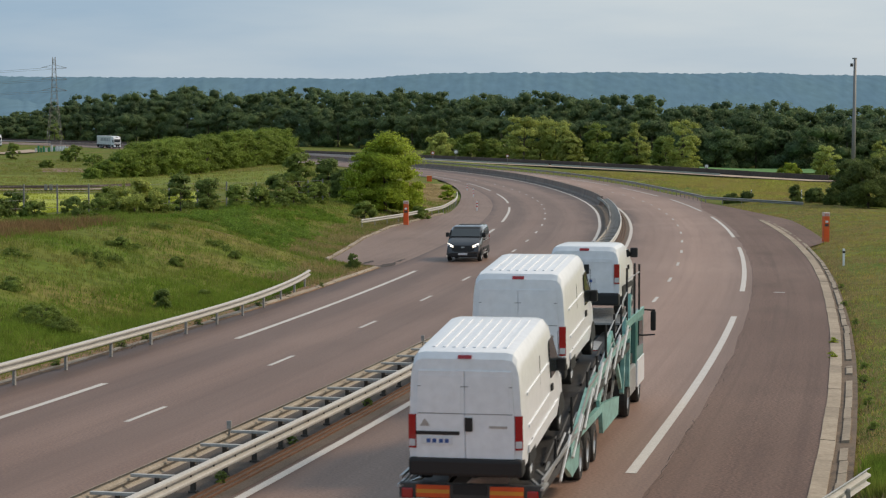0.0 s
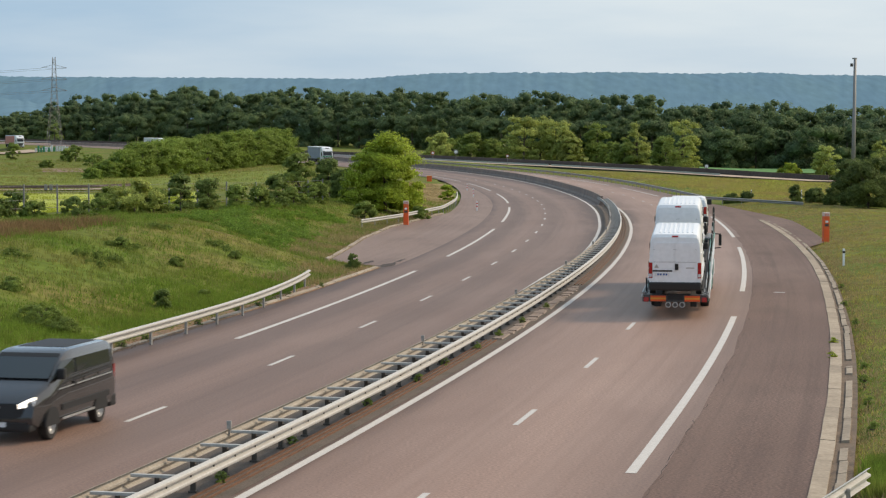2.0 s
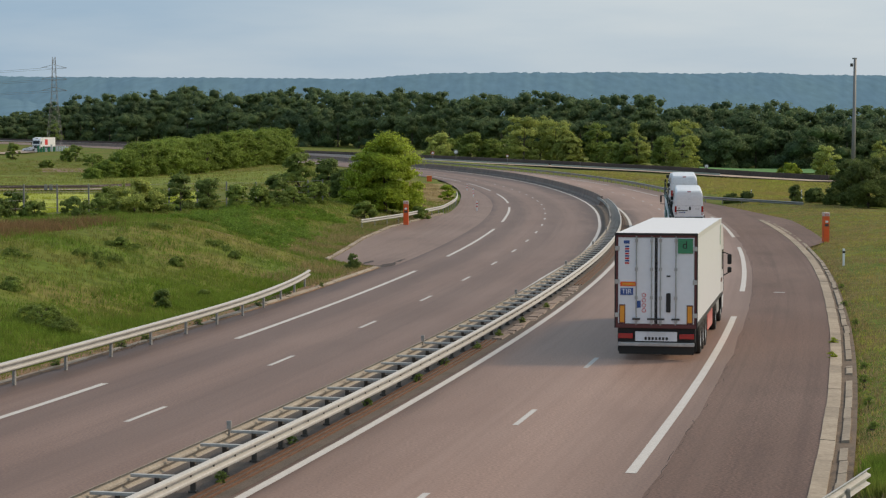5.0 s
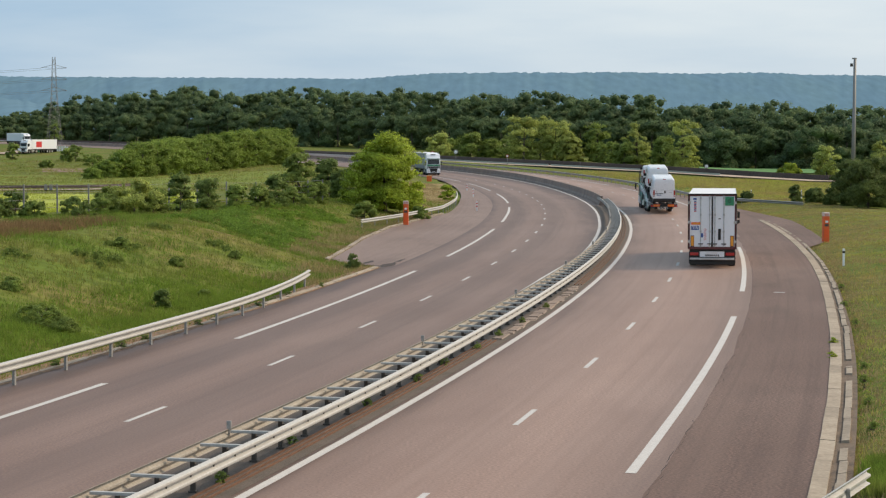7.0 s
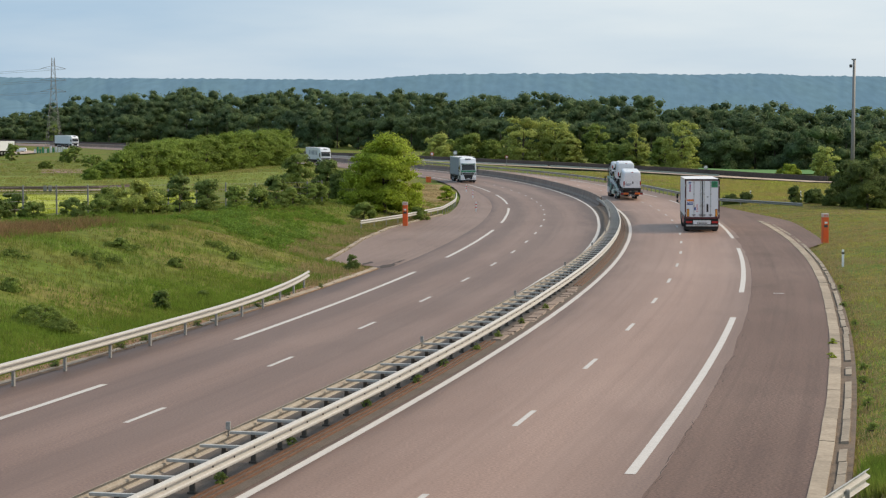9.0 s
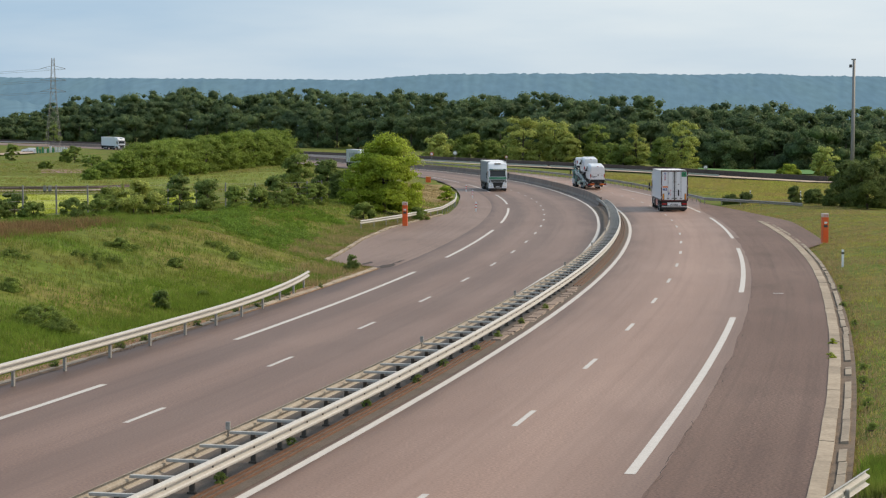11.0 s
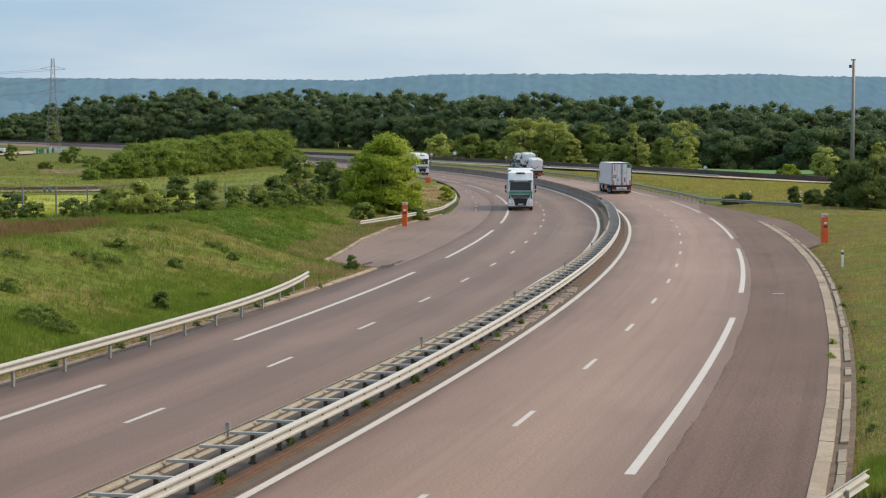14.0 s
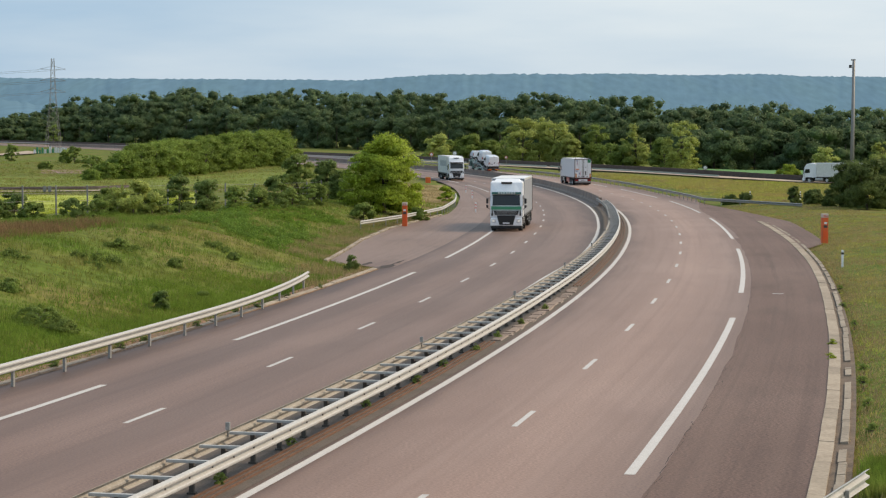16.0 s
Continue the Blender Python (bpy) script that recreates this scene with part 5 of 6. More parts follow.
        one("wheel_arch", M["black"], body, "", (sx * 1.03 - 0.22, sx * 1.03 + 0.22, y - 1.95, y - 0.85, 0.95, 1.12), bevel=0.03)
        one("wheel_arch", M["black"], body, "", (sx * 1.03 - 0.22, sx * 1.03 + 0.22, y - 5.6, y - 4.4, 1.02, 1.1), bevel=0.03)
        wheel(body, sx * 1.04, y - 1.4, 0.5, 0.32)
        wheel(body, sx * 0.95, y - 5.0, 0.5, 0.55)
    return body


def trailer(parent, y, side_mat, L=13.6, rear=True, edge=None, skirt=None):
    """A semi-trailer box with its tail at y."""
    zb, zt = 1.12, 4.0
    body = one("trailer_box", side_mat, parent, "box body of the trailer", (-1.27, 1.27, y + 0.06, y + L, zb, zt), bevel=0.03)
    one("roof_skin", M["roof"], body, "dusty roof of the trailer", (-1.24, 1.24, y + 0.1, y + L - 0.05, zt - 0.01, zt + 0.012), bevel=0.004)
    for i in range(10):
        yy = y + 1.0 + i * 1.3
        one("roof_seam", M["roof"], body, "", (-1.2, 1.2, yy, yy + 0.04, zt + 0.004, zt + 0.010), bevel=0.003)
    for sx in (-1, 1):
        one("roof_rail", M["white"], body, "", (sx * 1.265 - 0.02, sx * 1.265 + 0.02, y + 0.05, y + L, zt - 0.14, zt + 0.02), bevel=0.008)
        one("bottom_rail", M["dark_metal"], body, "", (sx * 1.265 - 0.02, sx * 1.265 + 0.02, y + 0.05, y + L, zb - 0.06, zb + 0.08), bevel=0.008)
        one("side_guard", M["dark_metal"], body, "", (sx * 1.2 - 0.02, sx * 1.2 + 0.02, y + 5.9, y + 8.3, 0.55, 0.68), (sx * 1.2 - 0.02, sx * 1.2 + 0.02, y + 5.9, y + 8.3, 0.82, 0.95))
        for k in range(3):
            wheel(body, sx * 1.05, y + 2.7 + 1.31 * k, 0.5, 0.38)
            one("mudguard", M["black"], body, "", (sx * 1.05 - 0.2, sx * 1.05 + 0.2, y + 2.3 + 1.31 * k, y + 3.1 + 1.31 * k, 1.03, 1.06))
        if skirt:
            one("pallet_box", skirt, body, "faded red pallet box under the side", (sx * 1.0 - 0.24, sx * 1.0 + 0.24, y + 6.2, y + 9.0, 0.42, 1.06), bevel=0.02)
    one("underframe", M["black"], body, "", (-0.5, 0.5, y + 0.3, y + L - 1.0, 0.85, 1.12))
    e = edge or M["dark_metal"]
    frame_p = one("rear_frame", e, body, "dark red rear door frame", (-1.29, -1.20, y - 0.02, y + 0.12, zb, zt + 0.03), (1.20, 1.29, y - 0.02, y + 0.12, zb, zt + 0.03),
                  (-1.29, 1.29, y - 0.02, y + 0.12, zt - 0.10, zt + 0.03), (-1.29, 1.29, y - 0.02, y + 0.12, zb - 0.08, zb + 0.05), bevel=0.012)
    for sx in (-1, 1):
        one("frame_edge", M["black"], frame_p, "", (sx * 1.285 - 0.02, sx * 1.285 + 0.02, y - 0.03, y + 0.02, zb - 0.08, zt + 0.03), bevel=0.006)
        for z in (1.45, 2.5, 3.55):
            one("hinge", M["steel"], frame_p, "", (sx * 1.22 - 0.07, sx * 1.22 + 0.07, y - 0.05, y + 0.02, z - 0.07, z + 0.07))
    one("top_rail", M["black"], frame_p, "", (-1.28, 1.28, y - 0.04, y + 0.1, zt - 0.03, zt + 0.035))
    for sx in (-1, 1):
        door = one("rear_door", M["panel"], body, "white rear door with lock rods", (min(sx * 0.02, sx * 1.19), max(sx * 0.02, sx * 1.19), y - 0.01, y + 0.05, zb + 0.06, zt - 0.11), bevel=0.01)
        one("door_gasket", M["black"], door, "", (sx * 0.025 - 0.02, sx * 0.025 + 0.02, y - 0.018, y + 0.01, zb + 0.06, zt - 0.11), bevel=0.004)
        for x in (0.14, 0.62):
            bm = bmesh.new()
            bar(bm, (sx * x, y - 0.05, zb + 0.02), (sx * x, y - 0.05, zt - 0.06), 0.02, 8)
            for z in (zb + 0.15, 2.0, 2.9, zt - 0.2):
                box(bm, sx * x - 0.045, sx * x + 0.045, y - 0.07, y, z - 0.05, z + 0.05, 0.01)
            part("lock_rod", bm, M["silver"], door, "steel lock rod")
            one("rod_handle", M["dark_metal"], door, "", (sx * x - 0.13, sx * x + 0.13, y - 0.08, y - 0.05, zb + 0.18, zb + 0.24))
        one("reflector_border", M["frame_red"], body, "", (sx * 1.06 - 0.095, sx * 1.06 + 0.095, y - 0.03, y - 0.008, zb + 0.06, zb + 0.66), bevel=0.004)
        one("corner_reflector", M["lamp_amber"], body, "amber reflector board", (sx * 1.06 - 0.07, sx * 1.06 + 0.07, y - 0.035, y - 0.01, zb + 0.10, zb + 0.62), bevel=0.004)
    one("bumper_beam", M["silver"], body, "", (-1.2, 1.2, y + 0.05, y + 0.2, 0.46, 0.58), bevel=0.02)
    lamp = one("lamp_panel", M["panel"], body, "light-coloured lamp panel", (-0.66, 0.66, y + 0.1, y + 0.16, 0.62, 0.92), bevel=0.01)
    for i in range(7):
        one("bar", M["black"], lamp, "", (-0.36 + i * 0.11, -0.29 + i * 0.11, y + 0.085, y + 0.1, 0.66, 0.75), bevel=0.002)
    one("number_plate", M["roof"], lamp, "", (-0.3, 0.3, y + 0.085, y + 0.1, 0.79, 0.90), bevel=0.003)
    one("tail_back", M["black"], body, "", (-1.22, 1.22, y + 0.18, y + 0.4, 0.58, 1.06))
    for sx in (-1, 1):
        one("tail_lamp", M["lamp_red"], body, "red tail lamp", (sx * 0.96 - 0.23, sx * 0.96 + 0.23, y + 0.08, y + 0.18, 0.70, 0.86), bevel=0.01)
        one("mud_flap", M["rubber"], body, "", (sx * 0.95 - 0.3, sx * 0.95 + 0.3, y + 0.5, y + 0.53, 0.25, 0.9))
    one("spray_flap", M["rubber"], body, "", (-1.18, 1.18, y + 0.16, y + 0.19, 0.2, 0.46))
    return body


def reefer():
    t = thing("refrigerated_lorry", "white refrigerated semi-trailer lorry driving away", "lorry", "lorries")
    b = trailer(t, 0.0, M["panel"], 13.6, edge=M["frame_red"], skirt=M["red_panel"])
    g = one("green_sign", M["green"], b, "square green sign with a letter", (0.68, 1.15, -0.035, -0.008, 3.40, 3.87), bevel=0.003)
    letters("d", M["black"], g, 0.34, pose(0.90, -0.038, 3.66, 90, 0, 0))
    one("green_mark", M["green"], b, "upright green mark on the side wall", (1.268, 1.276, 12.9, 13.2, 3.05, 3.78), bevel=0.002)
    pl = one("blue_sign", M["blue"], b, "blue plate with white letters", (-1.12, -0.72, -0.035, -0.008, 2.08, 2.30), bevel=0.003)
    letters("TIR", M["white"], pl, 0.22, pose(-0.92, -0.038, 2.19, 90, 0, 0))
    one("sticker", M["lamp_orange"], b, "orange and yellow sticker", (-1.12, -0.60, -0.033, -0.008, 2.36, 2.50), bevel=0.003)
    one("sticker_field", M["lamp_amber"], b, "", (-1.06, -0.66, -0.038, -0.03, 2.39, 2.47), bevel=0.002)
    for i in range(8):
        one("bar", M["blue"] if i % 2 else M["sign_red"], b, "", (-0.98, -0.85, -0.02, -0.008, 3.06 + i * 0.075, 3.11 + i * 0.075), bevel=0.002)
    one("emblem", M["blue"], b, "dark blue emblem", (-1.02, -0.84, -0.02, -0.008, 3.70, 3.80), bevel=0.004)
    for i in range(4):
        bm = bmesh.new()
        bar(bm, (-0.38, -0.02, 1.60 + i * 0.16), (-0.38, -0.006, 1.60 + i * 0.16), 0.065, 14)
        part("round_sticker", bm, M["roof"], b, "round speed sticker")
        bm = bmesh.new()
        n = 14
        ring = lambda r, yy: [Vector((-0.38 + r * math.cos(6.2832 * k / n), yy, 1.60 + i * 0.16 + r * math.sin(6.2832 * k / n))) for k in range(n)]
        loft(bm, [ring(0.068, -0.021), ring(0.068, -0.026), ring(0.05, -0.026), ring(0.05, -0.021)], cap=False)
        part("sticker_ring", bm, M["sign_red"], b)
    one("door_lever", M["black"], b, "black lever housing", (0.32, 0.46, -0.06, -0.008, 1.55, 2.15), bevel=0.02)
    one("small_plate", M["black"], b, "", (0.33, 0.45, -0.03, -0.008, 2.66, 2.71), bevel=0.004)
    one("sticker", M["blue"], b, "", (-0.6, -0.48, -0.02, -0.008, 1.68, 1.9), bevel=0.002)
    cab(t, 16.4, M["white"], tall=3.8)
    one("door_mark", M["frame_red"], t, "dark mark on the cab door", (1.235, 1.25, 14.3, 15.1, 1.55, 1.7), bevel=0.003)
    return t


def oncoming(name, label, body_mat, side_mat, stripe, letters_on_side=False):
    t = thing(name, label, "lorry", "lorries")
    cab(t, 0.0, body_mat, stripe, 3.85, lights_on=True)
    b = trailer(t, -16.4, side_mat)
    if letters_on_side:
        for i in range(6):
            one("bar", M["curtain"], b, "", (1.268, 1.276, -12.5 + i * 1.5, -11.6 + i * 1.5, 2.3, 3.3), bevel=0.003)
    return t


def carrier():
    t = thing("car_transporter", "teal car transporter lorry loaded with white vans, driving away", "lorry", "lorries")
    # tail bar with striped boards and lamps
    tail = one("tail_bar", M["dark_metal"], t, "dark rear bar", (-1.27, 1.27, -0.05, 0.10, 0.66, 0.93), bevel=0.02)
    for sx in (-1, 1):
        one("marker_board", M["lamp_orange"], tail, "orange and red marker board", (sx * 0.66 - 0.30, sx * 0.66 + 0.30, -0.08, -0.05, 0.68, 0.90), bevel=0.004)
        one("board_strip", M["lamp_amber"], tail, "", (sx * 0.66 - 0.30, sx * 0.66 + 0.30, -0.088, -0.08, 0.755, 0.825), bevel=0.003)
        one("tail_lamp", M["lamp_red"], tail, "red tail lamp", (sx * 1.12 - 0.10, sx * 1.12 + 0.10, -0.09, 0.0, 0.66, 0.84), bevel=0.02)
        one("bumper_end", M["silver"], tail, "", (sx * 1.25 - 0.06, sx * 1.25 + 0.06, -0.05, 0.6, 0.84, 0.90))
    one("number_plate", M["black"], tail, "", (-0.3, 0.3, -0.075, -0.05, 0.74, 0.92), bevel=0.004)
    for i in range(3):
        bm = bmesh.new()
        bar(bm, (-0.27 + i * 0.27, -0.1, 0.55), (-0.27 + i * 0.27, 0.1, 0.55), 0.115, 16)
        part("round_lamp", bm, M["silver"], tail, "round chrome-rimmed lamp")
        bm = bmesh.new()
        bar(bm, (-0.27 + i * 0.27, -0.11, 0.55), (-0.27 + i * 0.27, -0.09, 0.55), 0.075, 14)
        part("lens", bm, M["dark_metal"], tail)
    # two wheel runways that climb to the front
    run = [(0.1, 0.78), (5.4, 1.22), (7.2, 1.72), (12.2, 2.05), (16.2, 2.15)]
    for sx in (-1, 1):
        bm = bmesh.new()
        loft(bm, [[Vector((sx * 0.86 + a, y, z + b)) for a, b in ((-0.30, -0.05), (0.30, -0.05), (0.30, 0.0), (-0.30, 0.0))] for y, z in run])
        part("runway", bm, M["oily"], t, "perforated steel wheel runway")
        bm = bmesh.new()
        loft(bm, [[Vector((sx * 1.22 + a, y, z + b)) for a, b in ((-0.04, -0.10), (0.04, -0.10), (0.04, 0.10), (-0.04, 0.10))] for y, z in [(4.2, 0.90)] + run[1:]])
        part("side_beam", bm, M["teal"], t, "long teal side beam")
        bm = bmesh.new()
        loft(bm, [[Vector((sx * 1.20 + a, y, z + b)) for a, b in ((-0.04, -0.10), (0.04, -0.10), (0.04, 0.06), (-0.04, 0.06))] for y, z in ((0.0, 0.80), (4.25, 0.90))])
        part("rear_beam", bm, M["dark_metal"], t, "dark oily rear side beam")
        bm = bmesh.new()
        loft(bm, [[Vector((sx * 1.20 + a, y, z - 0.3 + b)) for a, b in ((-0.05, -0.10), (0.05, -0.10), (0.05, 0.05), (-0.05, 0.05))] for y, z in run[1:]])
        part("lower_beam", bm, M["dark_metal"], t, "dark oily lower beam")
        for k in range(9):
            y = 5.8 + k * 1.1
            z = lerp(y, run)
            bm = bmesh.new()
            bar(bm, (sx * 1.24, y, z - 0.25), (sx * 1.24, y + 0.55, z), 0.03)
            part("ram", bm, M["silver"], t, "bare steel ram")
            one("bracket", M["silver"], t, "bare steel bracket", (sx * 1.16 - 0.05, sx * 1.16 + 0.05, y - 0.1, y + 0.12, z - 0.42, z - 0.22), bevel=0.01)
        bm = bmesh.new()
        for k in range(5):
            beam(bm, (sx * 1.18, 0.3 + k * 0.9, 0.86), (sx * 0.95, 0.8 + k * 0.9, 0.92), 0.05, 0.05)
        beam(bm, (sx * 1.27, 0.1, 1.0), (sx * 1.27, 5.2, 1.16), 0.05, 0.05)
        part("side_strut", bm, M["silver"], t, "bare steel struts")
        bm = bmesh.new()
        loft(bm, [[Vector((sx * 1.255 + a, y, z + b)) for a, b in ((-0.012, 0.06), (0.012, 0.06), (0.012, 0.11), (-0.012, 0.11))] for y, z in run])
        part("beam_edge", bm, M["silver"], t)
        # low chassis cheek with wheels
        bm = bmesh.new()
        pts = [(3.4, 0.75), (4.6, 0.35), (5.6, 0.42), (5.8, 0.95), (9.9, 0.95), (10.1, 0.45), (13.4, 0.45), (13.6, 0.85), (10.2, 1.12), (5.4, 1.15)]
        loft(bm, [[Vector((sx * k, y, z)) for y, z in pts] for k in (1.15, 1.24)])
        part("chassis_cheek", bm, M["teal"], t, "teal lower chassis panel")
        one("chassis_rail", M["black"], t, "", (sx * 0.7 - 0.12, sx * 0.7 + 0.12, 0.3, 16.5, 0.45, 0.72))
        for k in range(3):
            wheel(t, sx * 1.02, 6.4 + 1.25 * k, 0.42, 0.34)
        bm = bmesh.new()
        beam(bm, (sx * 1.2, 9.4, 1.2), (sx * 1.2, 12.0, 2.5), 0.08, 0.16)
        beam(bm, (sx * 1.2, 12.0, 2.5), (sx * 1.2, 14.3, 1.0), 0.08, 0.14)
        beam(bm, (sx * 1.2, 14.6, 0.8), (sx * 1.2, 15.2, 2.6), 0.1, 0.2)
        beam(bm, (sx * 1.2, 16.0, 0.8), (sx * 1.2, 16.4, 3.1), 0.1, 0.22)
        part("lift_arm", bm, M["teal"], t, "teal lifting arms")
        for y, z0, h in ((2.2, 0.9, 0.55), (4.6, 0.95, 1.0), (7.2, 1.05, 1.1), (9.0, 1.4, 0.9), (10.8, 1.6, 1.2), (12.6, 1.7, 1.2), (14.2, 1.9, 1.3), (15.6, 2.3, 1.5), (17.6, 2.4, 1.4), (18.9, 2.4, 1.3)):
            bm = bmesh.new()
            bar(bm, (sx * 1.22, y, z0), (sx * 1.22, y, z0 + h), 0.028)
            part("safety_post", bm, M["black"], t, "dark upright safety post")
        bm = bmesh.new()
        for a, b in (((1.22, 10.8, 2.5), (1.22, 15.6, 3.2)), ((1.22, 10.8, 2.1), (1.22, 15.6, 2.7)), ((1.22, 15.6, 3.5), (1.22, 18.9, 3.5))):
            bar(bm, (sx * a[0], a[1], a[2]), (sx * b[0], b[1], b[2]), 0.018)
        for k in range(8):
            beam(bm, (sx * 1.1, 1.0 + k * 1.7, 0.70), (sx * 1.1, 2.2 + k * 1.7, 1.0 + k * 0.08), 0.05, 0.05)
        part("hand_rail", bm, M["silver"], t, "thin steel wires and braces")
        for k in range(7):
            y = 2.4 + k * 1.9
            z = lerp(y, run)
            for dx, a, b, c, r in ((1.28, 0, 1.5, -0.35, 0.03), (1.14, 0.4, 1.8, 0.05, 0.022), (1.02, -0.3, 1.3, 0.02, 0.03)):
                bm = bmesh.new()
                bar(bm, (sx * dx, y + a, z + c), (sx * dx, y + b, z + 0.30), r)
                part("tie_rod", bm, M["alloy" if dx > 1.1 else "oily"], t, "pale steel rod" if dx > 1.1 else "dark steel rod")
    bm = bmesh.new()
    for k in range(15):
        y = 0.6 + k * 1.1
        z = lerp(y, run) - 0.12
        box(bm, -1.18, 1.18, y, y + 0.08, z, z + 0.06)
    part("cross_member", bm, M["dark_metal"], t)
    # deck over the cab
    bm = bmesh.new()
    for k in range(22):
        y = 15.4 + k * 0.21
        box(bm, -1.2, 1.2, y, y + 0.14, 2.40, 2.45)
    part("top_deck", bm, M["silver"], t, "ribbed steel deck over the cab")
    one("deck_edge", M["teal"], t, "", (-1.26, -1.18, 15.2, 20.0, 2.30, 2.50), (1.18, 1.26, 15.2, 20.0, 2.30, 2.50))
    # tractor
    c = one("cab", M["teal_dark"], t, "low dark teal lorry cab", (-1.2, 1.2, 18.4, 20.5, 0.95, 2.30), bevel=0.12)
    for sx in (-1, 1):
        poly("side_window", M["glass"], c, [(sx * 1.205, 18.9, 1.55), (sx * 1.205, 20.1, 1.5), (sx * 1.205, 19.9, 2.15), (sx * 1.205, 18.9, 2.2)], (sx, 0, 0), 0.02)
        one("fairing", M["silver"], c, "", (sx * 1.1 - 0.1, sx * 1.1 + 0.1, 16.6, 18.3, 0.45, 1.15), bevel=0.05)
        one("sill", M["white"], c, "", (sx * 1.2 - 0.03, sx * 1.2 + 0.03, 18.5, 20.4, 0.5, 1.2), bevel=0.02)
        bm = bmesh.new()
        box(bm, sx * 1.50 - 0.07, sx * 1.50 + 0.07, 19.95, 20.08, 1.85, 2.38, 0.04)
        bar(bm, (sx * 1.18, 20.0, 2.42), (sx * 1.55, 20.0, 2.40), 0.025)
        bar(bm, (sx * 1.18, 20.0, 1.72), (sx * 1.55, 20.0, 1.75), 0.025)
        part("mirror", bm, M["black"], c, "large black mirror")
        wheel(c, sx * 1.02, 19.4, 0.46, 0.32)
        wheel(c, sx * 0.95, 16.3, 0.46, 0.5)
    one("rear_wall", M["black"], c, "", (-1.1, 1.1, 16.9, 18.4, 0.6, 1.4), (-1.0, 1.0, 18.2, 18.4, 1.2, 2.2))
    return t


def load(parent_name, label, L, W, H, mat, ribs, high):
    t = thing(parent_name, label, "van", "vans on the transporter")
    van(t, L, W, H, mat, ribs=ribs, high=high)
    return t


TRANSPORTER = carrier()
VANS = [(load("panel_van", "white high-roof panel van strapped on the transporter's tail", 5.9, 2.05, 2.50, M["white"], True, True), 0.0, -0.4, 0.84, 5.0),
        (load("panel_van", "white high-roof panel van on the transporter's middle deck", 5.6, 2.0, 2.48, M["white"], True, True), -0.1, 6.4, 1.78, 4.0),
        (load("small_van", "small white delivery van over the transporter's cab", 4.4, 1.84, 1.82, M["white"], False, False), 0.0, 16.9, 2.46, 0.0),
        (load("small_van", "silver-grey delivery van under the top deck", 4.2, 1.80, 1.40, M["silver"], False, False), 0.0, 12.4, 0.72, 0.0)]
REEFER = reefer()
GREEN_LORRY = oncoming("articulated_lorry", "white lorry with a green band and grey curtain trailer", M["white"], M["curtain"], M["green"])
WHITE_LORRY = oncoming("articulated_lorry", "white lorry with a faded lettered trailer", M["white"], M["curtain_white"], None, True)
FAR_LORRY = oncoming("articulated_lorry", "white lorry with a plain box far off", M["white"], M["panel"], None)
RED_LORRY = oncoming("articulated_lorry", "white lorry with a red trailer side on the ramp", M["white"], M["panel"], None)
one("side_panel", M["red_panel"], RED_LORRY, "faded red trailer side", (1.275, 1.29, -16.2, -3.0, 1.3, 3.8), bevel=0.003)
one("square_mark", M["sign_red"], RED_LORRY, "red square on the trailer side", (-1.29, -1.275, -8.0, -5.0, 1.7, 3.4), bevel=0.003)
SLIP_LORRY = oncoming("articulated_lorry", "white lorry with a pale curtain trailer on the slip road", M["white"], M["curtain_white"], None)
GREY_VAN = thing("van", "dark grey passenger van with lit headlights, oncoming", "van")
van(GREY_VAN, 5.0, 1.98, 1.98, M["grey_paint"], y0=-5.0, ribs=False, lights_on=True, high=False, glazed=True)
FAR_CAR = thing("van", "white van far off near the ramp", "van")
van(FAR_CAR, 4.4, 1.8, 1.7, M["white"], y0=-4.4, ribs=False, high=False)

# ---- fields, slip road, fence, posts and signs ----
M["asphalt_crack"] = material("asphalt_crack", (0.06, 0.045, 0.04), 0.95, vary=0.2, scale=2, fine=20)
M["soil"] = material("bare_soil", (0.24, 0.15, 0.11), 0.95, vary=0.25, scale=0.15, fine=2, bump=0.3)
M["field_green"] = material("green_crop", (0.07, 0.20, 0.045), 0.9, vary=0.15, scale=0.05, fine=1, bump=0.2)
M["field_pale"] = material("pale_meadow", (0.15, 0.19, 0.042), 0.9, vary=0.25, scale=0.06, fine=1, bump=0.3, other=(0.17, 0.20, 0.035), spec=0.1)
M["pale_road"] = material("pale_asphalt", (0.40, 0.31, 0.24), 0.9, vary=0.12, scale=0.1, fine=4, bump=0.1)
M["wall_brown"] = material("brown_wall", (0.10, 0.078, 0.068), 0.9, vary=0.25, scale=0.2, fine=3, bump=0.2)
M["pole_grey"] = material("grey_pole", (0.24, 0.235, 0.23), 0.6, 0.2, vary=0.1, scale=1)
M["cap"] = paint("pale_cap", (0.62, 0.50, 0.45), 0.5)


def field(name, label, mat, k0, k1, d0, d1, category, lift=0.06, nk=24, nd=12):
    """A patch of crop that follows the land."""
    v, f = [], []
    for i in range(nk + 1):
        for j in range(nd + 1):
            d = d0 + (d1 - d0) * j / nd + (3.0 * noise.noise((i * 0.4, j, 9)) if j in (0, nd) else 0)
            x, y = place(k0 + (k1 - k0) * i / nk, d)
            v.append((x, y, height(x, y) + lift))
    for i in range(nk):
        for j in range(nd):
            a = i * (nd + 1) + j
            f.append((a, a + 1, a + nd + 2, a + nd + 1))
    tagged(mesh_ob(name, v, f, mat, smooth=True), label, category, kind="structure")


